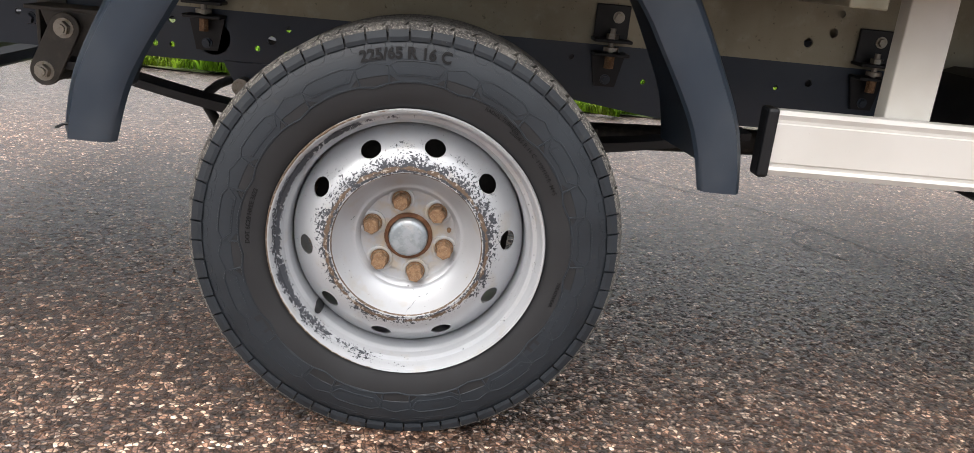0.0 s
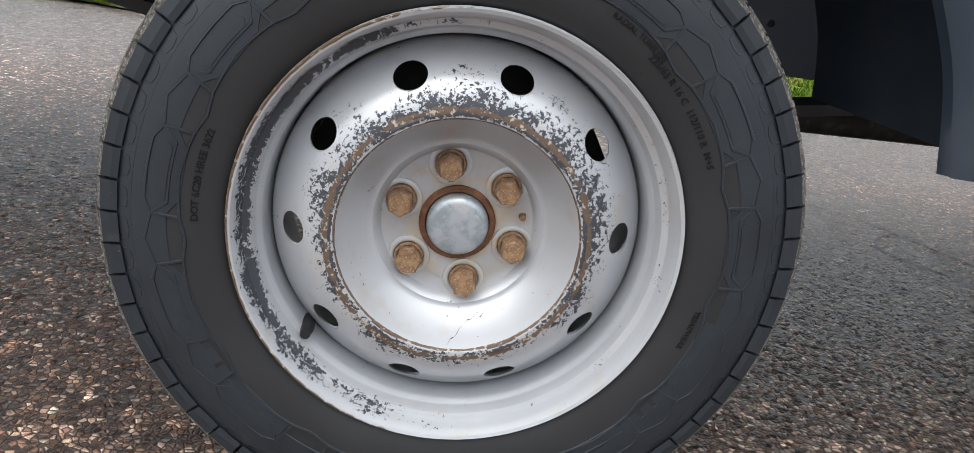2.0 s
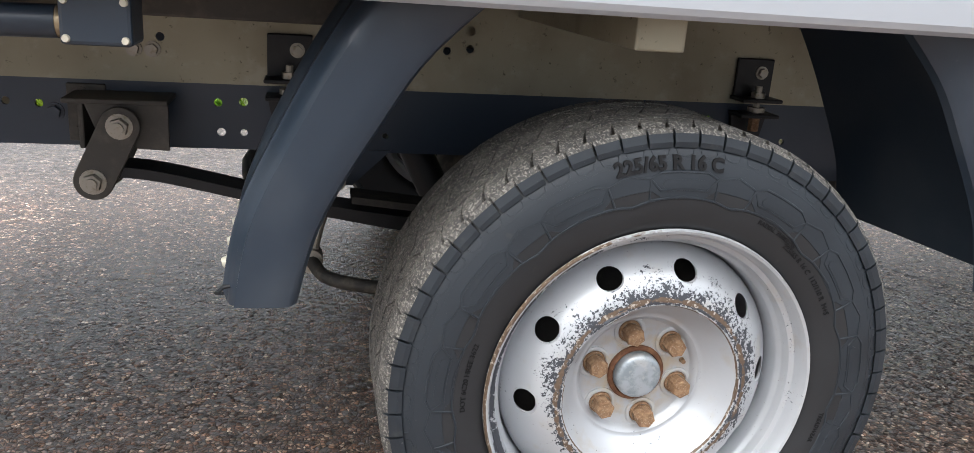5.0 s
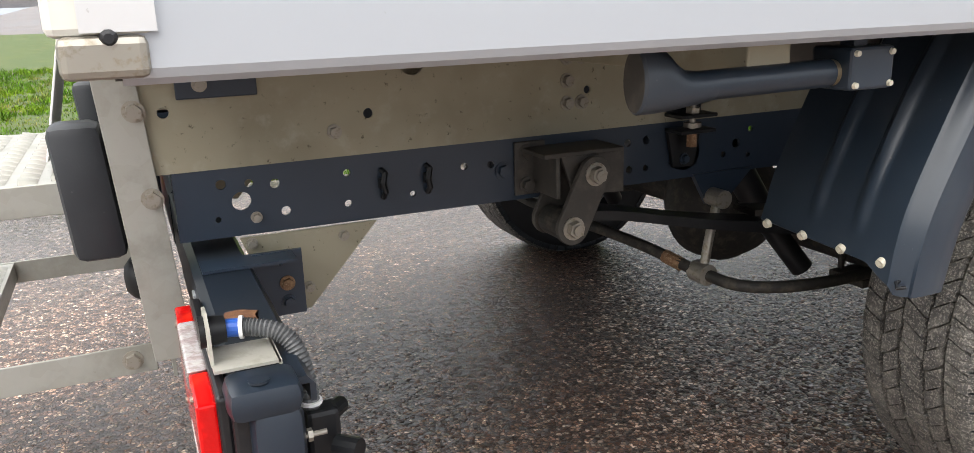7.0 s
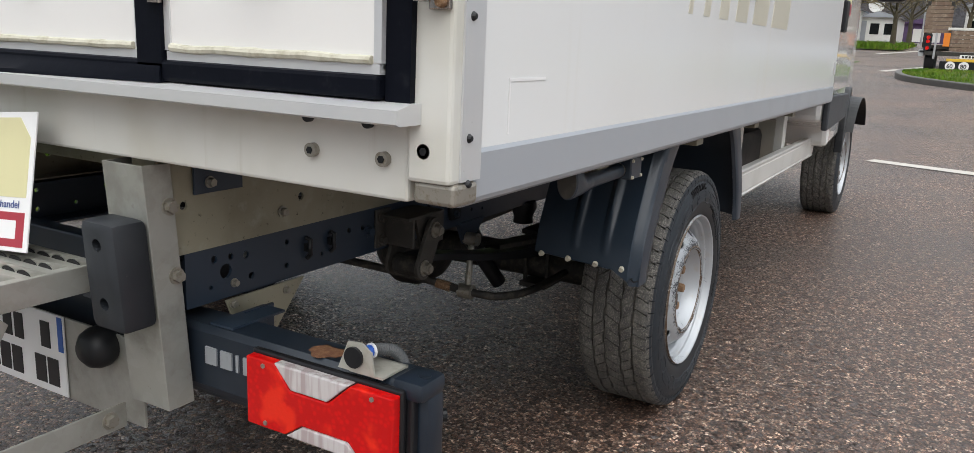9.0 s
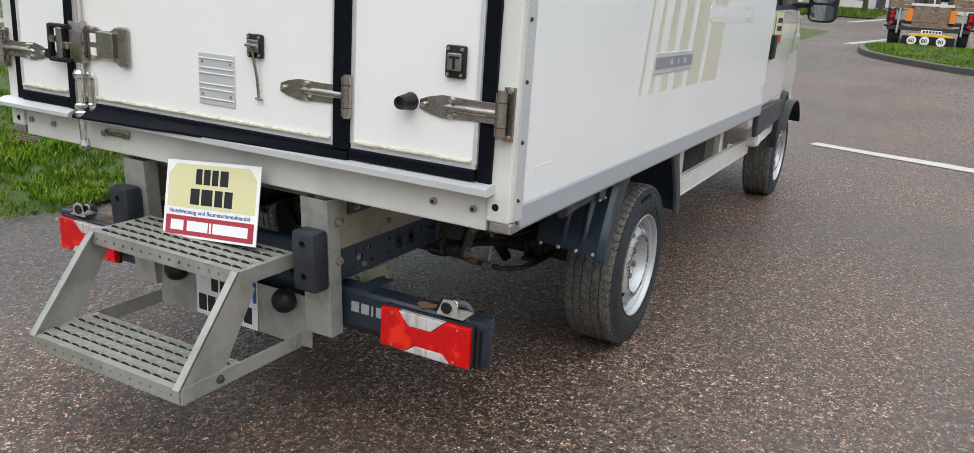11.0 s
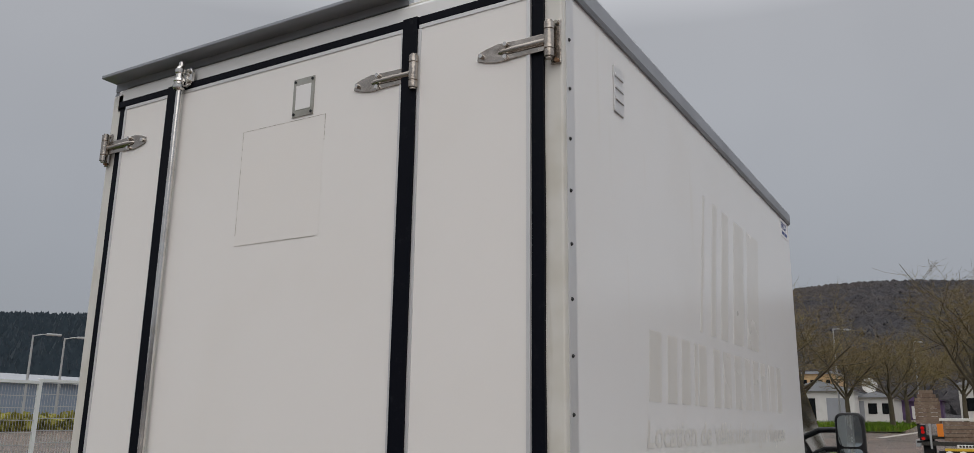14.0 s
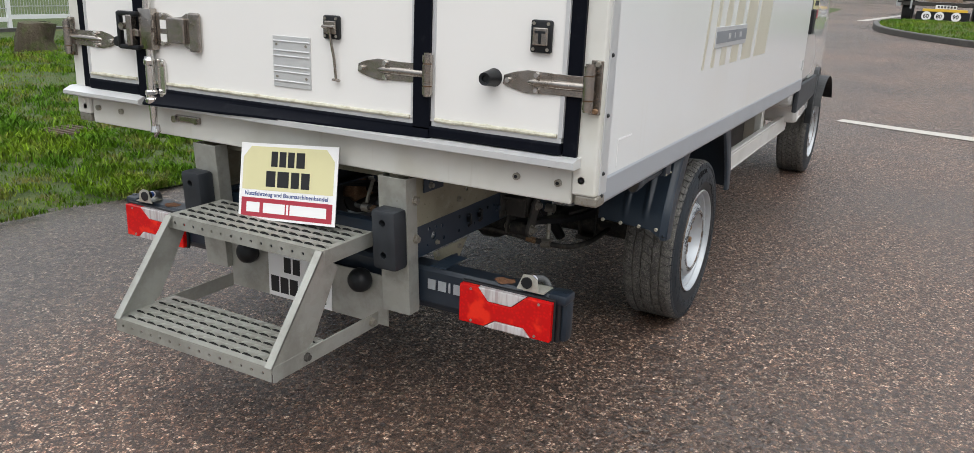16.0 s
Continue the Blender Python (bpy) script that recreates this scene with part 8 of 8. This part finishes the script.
hs3 = house(80, 7.9, 8, 2.9, 2.2, WALLW, ROOFG, 0.5, "small white kiosk with a roof dish", [(-1.2, 0.8, 0.7, 0.9, GLASS), (-0.1, 0.8, 0.7, 0.9, GLASS), (0.9, 0.1, 0.5, 1.8, ROOFG)])
part("roof_dish", Geo().lathe([(0.0001, 0.12), (0.35, 0.08), (0.62, 0.0), (0.64, 0.02), (0.36, 0.12), (0.0001, 0.17)], (0, 0), 20).moved(Matrix.Translation((75.8, 8.2, rise(80, 7.9) + 3.1)) @ Matrix.Rotation(-1.3, 4, "Z")), WALLW, hs3, "white roof dish", smooth=True)
house(96, 5.5, 6, 4.2, 1.9, AWN, AWN, 0.5, "market stalls under purple awnings", [(-1.8, 0.1, 0.9, 1.2, WALLW), (-0.3, 0.1, 1.0, 1.3, WALLW), (1.1, 0.2, 0.8, 1.1, AWN)], "market_stall")
house(84, -0.5, 10, 4.2, 3.2, WALLW, ROOFG, 1.1, "white gabled house behind the trailer", [(-1.6, 1.0, 1.6, 1.6, SIGNWHITE), (0.8, 1.0, 0.9, 1.1, GLASS)])
house(110, -6.0, 10, 7, 3.0, WALLW, ROOFG, 1.0, "low white house far along the road", [(-2, 1.0, 0.9, 1.1, GLASS), (0, 1.0, 0.9, 1.1, GLASS), (2, 1.0, 0.9, 1.1, GLASS)])
house(34, 64, 30, 9, 2.4, material("render_blue_grey", (0.20, 0.25, 0.32), 0.8, layers=[("noise", 1.5, 0.45, 0.75, (0.27, 0.31, 0.36), 0.6, None)]), ROOFG, 0.8, "long low blue-grey shed beyond the fence", [(-3, 0.6, 1.5, 1.6, GLASS), (1, 0.6, 1.5, 1.6, GLASS)])
# a low wall and row beyond the road behind the camera, as the side panel mirrors it
house(10, -34, 14, 9, 4.2, WALLW, ROOFG, 1.4, "low white building across the yard", [(-3, 1, 1.2, 1.4, GLASS), (1, 1, 1.2, 1.4, GLASS)])

# ---------------------------------------------------------------- wooded hills all round
# bare woods' brown, with distance haze mixed into the colours as blue-grey
WOODS = material("hazed_hill_woods", (0.038, 0.037, 0.043), 0.95, layers=[
    ("noise", 0.018, 0.42, 0.62, (0.056, 0.047, 0.044), 0.8, None), ("noise", 0.012, 0.56, 0.68, (0.021, 0.028, 0.036), 0.9, None), ("noise", 0.25, 0.45, 0.7, (0.062, 0.054, 0.049), 0.6, None)], bump=[("noise", 0.2, 1.0, 3.0)])


def ridge_height(az):
    """How high the hills stand above the eye, in degrees, round the compass."""
    a = math.degrees(az) % 360
    base = 5.2 + 1.5 * math.sin(az * 2 + 0.4) + 0.5 * math.sin(az * 5)
    if a < 35 or a > 330:
        base = 8.05 + 0.2 * math.sin(a * 0.35)
    elif 35 <= a <= 80:
        t = min(1, (a - 35) / 14)
        base = 8.05 * (1 - t) + (5.6 - 0.05 * (a - 55)) * t
    return base


hill_rows = []
rnd = random.Random(5)
NA = 360
for i in range(NA + 1):
    az = 2 * math.pi * i / NA
    top = ridge_height(az)
    row = []
    for d, f in ((150, 0.0), (190, 0.03), (240, 0.16), (300, 0.38), (370, 0.66), (440, 0.88), (500, 1.0), (600, 0.96), (760, 0.7)):
        z = 2.5 + f * math.tan(radians(top)) * 500 * (1 + 0.05 * noise.noise((math.cos(az) * 3, math.sin(az) * 3, d * 0.01)))
        row.append((-3 + d * math.cos(az), d * math.sin(az), z))
    hill_rows.append(row)
structure("backdrop_hills", Geo().sheet(hill_rows), WOODS, "wooded winter hills, brown and dark green", "hill", smooth=True)
tf, cf = Geo(), Geo()
# dark conifer green shifted to blue, so the colour itself carries the haze
CONIFER = material("hazed_conifers", (0.013, 0.025, 0.036), 0.95, layers=[("noise", 0.25, 0.45, 0.7, (0.022, 0.036, 0.047), 0.7, None)])
for _ in range(15000):
    az = rnd.uniform(-0.10, 0.26) if rnd.random() < 0.6 else rnd.uniform(0.90, 1.12)
    i = (az % (2 * math.pi)) / (2 * math.pi) * NA
    r0, r1 = hill_rows[int(i) % NA], hill_rows[(int(i) + 1) % NA]
    j = rnd.choice((1, 2, 2, 3, 3, 3, 4, 4, 4, 5, 5, 5, 5))
    t, u = rnd.random(), i - int(i)
    p = [(r0[j][k] * (1 - t) + r0[j + 1][k] * t) * (1 - u) + (r1[j][k] * (1 - t) + r1[j + 1][k] * t) * u for k in range(3)]
    h = rnd.uniform(2.5, 4.8) if az < 0.5 else rnd.uniform(4, 8.0)
    w = h * (rnd.uniform(0.5, 0.85) if az < 0.5 else rnd.uniform(0.20, 0.34))
    ph = rnd.uniform(0, 2)
    (tf if az < 0.5 else cf).add([(p[0] + w * math.cos(ph), p[1] + w * math.sin(ph), p[2] - 1), (p[0] + w * math.cos(ph + 2.1), p[1] + w * math.sin(ph + 2.1), p[2] - 1), (p[0] + w * math.cos(ph + 4.2), p[1] + w * math.sin(ph + 4.2), p[2] - 1),
            (p[0] + w * 0.9 * math.cos(ph + 1), p[1] + w * 0.9 * math.sin(ph + 1), p[2] + h * 0.6), (p[0] + w * 0.9 * math.cos(ph + 3.1), p[1] + w * 0.9 * math.sin(ph + 3.1), p[2] + h * 0.6), (p[0] + w * 0.9 * math.cos(ph + 5.2), p[1] + w * 0.9 * math.sin(ph + 5.2), p[2] + h * 0.6), (p[0], p[1], p[2] + h)],
           [(0, 1, 3), (1, 4, 3), (1, 2, 4), (2, 5, 4), (2, 0, 5), (0, 3, 5), (3, 4, 6), (4, 5, 6), (5, 3, 6)])
tagged(new("conifer_woods", cf.mesh("conifer_woods", CONIFER)), "dark conifer woods covering a far hill", "woods", "", "stuff")
tagged(new("hill_trees", tf.mesh("hill_trees", WOODS)), "bare winter woods covering the far hills", "woods", "", "stuff")

# ---------------------------------------------------------------- bare trees
BARK = material("olive_bark", (0.075, 0.062, 0.040), 0.9, layers=[("noise", 6, 0.45, 0.7, (0.105, 0.095, 0.050), 0.7, None)], bump=[("noise", 14, 0.6, 0.02)])
TWIG = material("budding_twigs", (0.150, 0.112, 0.050), 0.9, layers=[("noise", 0.8, 0.42, 0.68, (0.21, 0.175, 0.06), 0.7, None)])


def tree(x, y, h, spread, seed, label):
    rnd = random.Random(seed)
    z = rise(x, y)
    t = thing("tree", (x, y, z), label, "tree", "bare roadside trees")
    wood, twig = Geo(), Geo()

    def limb(p, d, ln, r, depth):
        n = 4 if depth < 2 else 3
        pts, q = [Vector(p)], Vector(d)
        for k in range(n):
            q = (q + Vector((rnd.uniform(-1, 1), rnd.uniform(-1, 1), rnd.uniform(-0.5, 0.9))) * (0.16 + 0.05 * depth)).normalized()
            pts.append(pts[-1] + q * ln / n)
        rad = [r * (1 - 0.55 * k / n) for k in range(n + 1)]
        (wood if depth < 3 else twig).tube(pts, r, (9, 6, 4, 3, 3)[min(depth, 4)], rad)
        if depth >= 4:
            return
        kids = (5, 7, 7, 7)[depth]
        for k in range(kids):
            f = 0.30 + 0.70 * (k + rnd.random() * 0.7) / kids
            i = min(int(f * n), n - 1)
            base = pts[i].lerp(pts[i + 1], f * n - i)
            side = Vector((rnd.uniform(-1, 1), rnd.uniform(-1, 1), rnd.uniform(-0.45, 0.55))).normalized()
            nd = (q * 0.55 + side * spread * (1.0 if depth else 0.9)).normalized()
            out = base - Vector((x, y, z + h * 0.62))
            if Vector((out.x / (0.46 * h), out.y / (0.46 * h), out.z / (0.40 * h))).length > 0.93:
                continue
            limb(base, nd, ln * (rnd.uniform(0.48, 0.70) if depth < 3 else rnd.uniform(0.34, 0.55)), max(rad[i] * 0.52, 0.0075), depth + 1)

    trunk = [(x, y, z - 0.1), (x + rnd.uniform(-0.1, 0.1), y, z + h * 0.16), (x + rnd.uniform(-0.15, 0.15), y + rnd.uniform(-0.1, 0.1), z + h * 0.30)]
    tr = Geo().tube(trunk, 0.2, 12, [h * 0.026, h * 0.019, h * 0.016])
    for k in range(6):
        a = k * 1.05 + rnd.uniform(-0.3, 0.3)
        e = rnd.uniform(0.65, 1.5) if k else 3.0
        limb(Vector(trunk[-1]) - Vector((0, 0, h * 0.03 * (k % 3))), Vector((math.cos(a), math.sin(a), e)).normalized(), h * rnd.uniform(0.34, 0.46), h * 0.0088, 1)
    part("trunk", tr, BARK, t, "dark bare trunk", smooth=True)
    part("branch_wood", wood, BARK, t)
    part("crown", twig, TWIG, t, "fine olive-brown twigs")


tree(47.0, 8.75, 9.4, 0.85, 11, "tall bare roadside tree with olive twigs")
tree(57.0, 7.75, 8.0, 0.95, 12, "bare roadside tree with olive twigs")
tree(59.7, 5.35, 8.2, 0.95, 13, "bare roadside tree with forked trunk")
tree(66.0, 4.8, 8.0, 0.95, 14, "bare roadside tree with olive twigs")
tree(84.0, 4.3, 9.0, 0.95, 17, "bare roadside tree with olive twigs")
tree(50.0, 0.20, 10.6, 0.95, 15, "wide bare tree behind the trailer")
tree(74.0, 1.2, 9.0, 0.95, 18, "bare roadside tree with olive twigs")
tree(62.0, -3.2, 9.5, 0.95, 16, "bare roadside tree with olive twigs")

# ---------------------------------------------------------------- low-loader trailer
WOODR = material("weathered_planks", (0.20, 0.145, 0.105), 0.85, layers=[("noise", 5, 0.42, 0.66, (0.14, 0.085, 0.06), 0.8, None), ("noise", 14, 0.5, 0.7, (0.40, 0.32, 0.25), 0.6, None)])
ORANGE = material("orange_board", (0.75, 0.22, 0.02), 0.5, layers=[("noise", 8, 0.5, 0.8, (0.62, 0.18, 0.02), 0.5, None)])
YELLOW = material("yellow_beam", (0.70, 0.45, 0.04), 0.5, layers=[("noise", 8, 0.5, 0.8, (0.58, 0.36, 0.04), 0.5, None)])
TX, TYC = 27.2, 0.72
tz = rise(TX, TYC)
trl = thing("low_loader_trailer", (TX, TYC, tz), "low-loader trailer with raised wooden ramps, parked behind the island", "trailer")


def tp(name, x0, x1, y0, y1, z0, z1, mat, label="", b=0.008):
    return part(name, Geo().box(TX + x0, TX + x1, TYC + y0, TYC + y1, tz + z0, tz + z1, b=b), mat, trl, label)


for s in (1, -1):
    for k in range(9):
        wd = 0.37 if k < 6 else (0.34, 0.27, 0.20)[k - 6]
        y = s * 0.92
        tp("ramp_plank", 0.05, 0.13, y - wd, y + wd, 1.20 + 0.118 * k, 1.31 + 0.118 * k, WOODR)
    tp("ramp_frame", 0.13, 0.19, s * 0.92 - 0.36, s * 0.92 - 0.28, 0.75, 2.15, IRON)
    tp("ramp_frame", 0.13, 0.19, s * 0.92 + 0.28, s * 0.92 + 0.36, 0.75, 2.15, IRON)
    tp("ramp_strut", -0.06, 0.0, s * 0.92 - 0.04, s * 0.92 + 0.02, 0.42, 1.20, POLE)
    tp("orange_board", -0.02, 0.02, s * 0.62 - 0.09, s * 0.62 + 0.09, 0.80, 1.20, ORANGE, "orange marker board")
    tp("rear_lamp_box", -0.08, 0.03, s * 1.12 - 0.10, s * 1.12 + 0.10, 0.68, 1.16, BLACK, "black lamp box with red lights")
    for z in (0.74, 0.94, 1.06):
        c = Geo().cyl((TX - 0.08, TYC + s * 1.12, tz + z), (TX - 0.105, TYC + s * 1.12, tz + z), 0.055, 16)
        part("red_light", c, REDLENS, trl, "red lamp")
    tp("mudguard", -0.02, 0.9, s * 1.02 - 0.30, s * 1.02 + 0.30, 0.60, 0.66, BLACK)
    for q in (0.55, 1.75):
        part("trailer_wheel", Geo().lathe([(0.12, -0.14), (0.26, -0.15), (0.345, -0.13), (0.36, -0.10), (0.36, 0.10), (0.345, 0.13), (0.26, 0.15), (0.12, 0.14)], (0, 0), 28, closed=True).moved(Matrix.Translation((TX + q, TYC + s * 1.02, rise(TX + q, TYC + s) + 0.36))), RUBBER, trl, "black trailer wheel", smooth=True)
    tp("side_bracket", 0.0, 0.35, s * 1.30 - 0.10, s * 1.30 + 0.05, 0.48, 0.70, POLE)
for k in range(5):
    tp("deck_plank", -0.02, 0.04, -0.52, 0.52, 0.66 + 0.125 * k, 0.775 + 0.125 * k, WOODR)
tp("deck_edge", -0.03, 0.05, -0.62, 0.62, 1.29, 1.37, POST)
tp("deck", 0.05, 6.5, -1.2, 1.2, 0.72, 0.84, IRON)
tp("rear_beam", -0.04, 0.10, -1.18, 1.18, 0.52, 0.64, IRON)
tp("yellow_beam", -0.10, 0.02, -0.72, 0.55, 0.36, 0.44, YELLOW, "yellow under-run beam")
tp("under_panel", -0.08, 0.0, -0.80, 0.72, 0.10, 0.36, BLACK)
tpl = tp("trailer_plate", -0.06, -0.04, -0.40, 0.20, 0.45, 0.56, SIGNWHITE, "white number plate with dark bars")
for k in range(6):
    part("plate_bar", Geo().box(TX - 0.064, TX - 0.059, TYC - 0.37 + 0.09 * k, TYC - 0.31 + 0.09 * k, tz + 0.475, tz + 0.54), INK, tpl)
for y, txt in ((0.42, "60"), (0.05, "80"), (-0.42, "90")):
    dsc = part("speed_disc", Geo().cyl((TX - 0.115, TYC + y, tz + 0.22), (TX - 0.10, TYC + y, tz + 0.22), 0.14, 28), SIGNWHITE, trl, "round white speed disc")
    vs, fs = letters(txt, 0.17, 0.0, 0.004)
    part("disc_digits", Geo().add([(TX - 0.118, TYC + y + 0.095 - x, tz + 0.16 + z) for x, _, z in vs], fs), INK, dsc)
gn = tp("trailer_neck", 6.5, 9.5, -0.7, 0.7, 0.85, 1.05, IRON)

# dark cracks wandering over the asphalt
CRACK = material("asphalt_crack", (0.010, 0.009, 0.008), 0.5, layers=[("noise", 30, 0.4, 0.7, (0.022, 0.019, 0.017), 0.6, None)])
for k, pts in enumerate(([(0.55, 3.6), (0.85, 3.1), (1.25, 2.75), (1.6, 2.2), (1.9, 1.9), (2.4, 1.75)], [(1.35, 2.62), (1.22, 2.45), (1.30, 2.3)])):
    line_ = [(x + 0.03 * noise.noise((x * 5, y * 5, k)), y + 0.03 * noise.noise((y * 5, x * 5, 4 + k))) for x, y in lerp_curve(pts, 60)]
    structure("asphalt_crack_%d" % (k + 1), strip(line_, 0.007, 0.002), CRACK, "thin dark crack running over the asphalt", "crack")
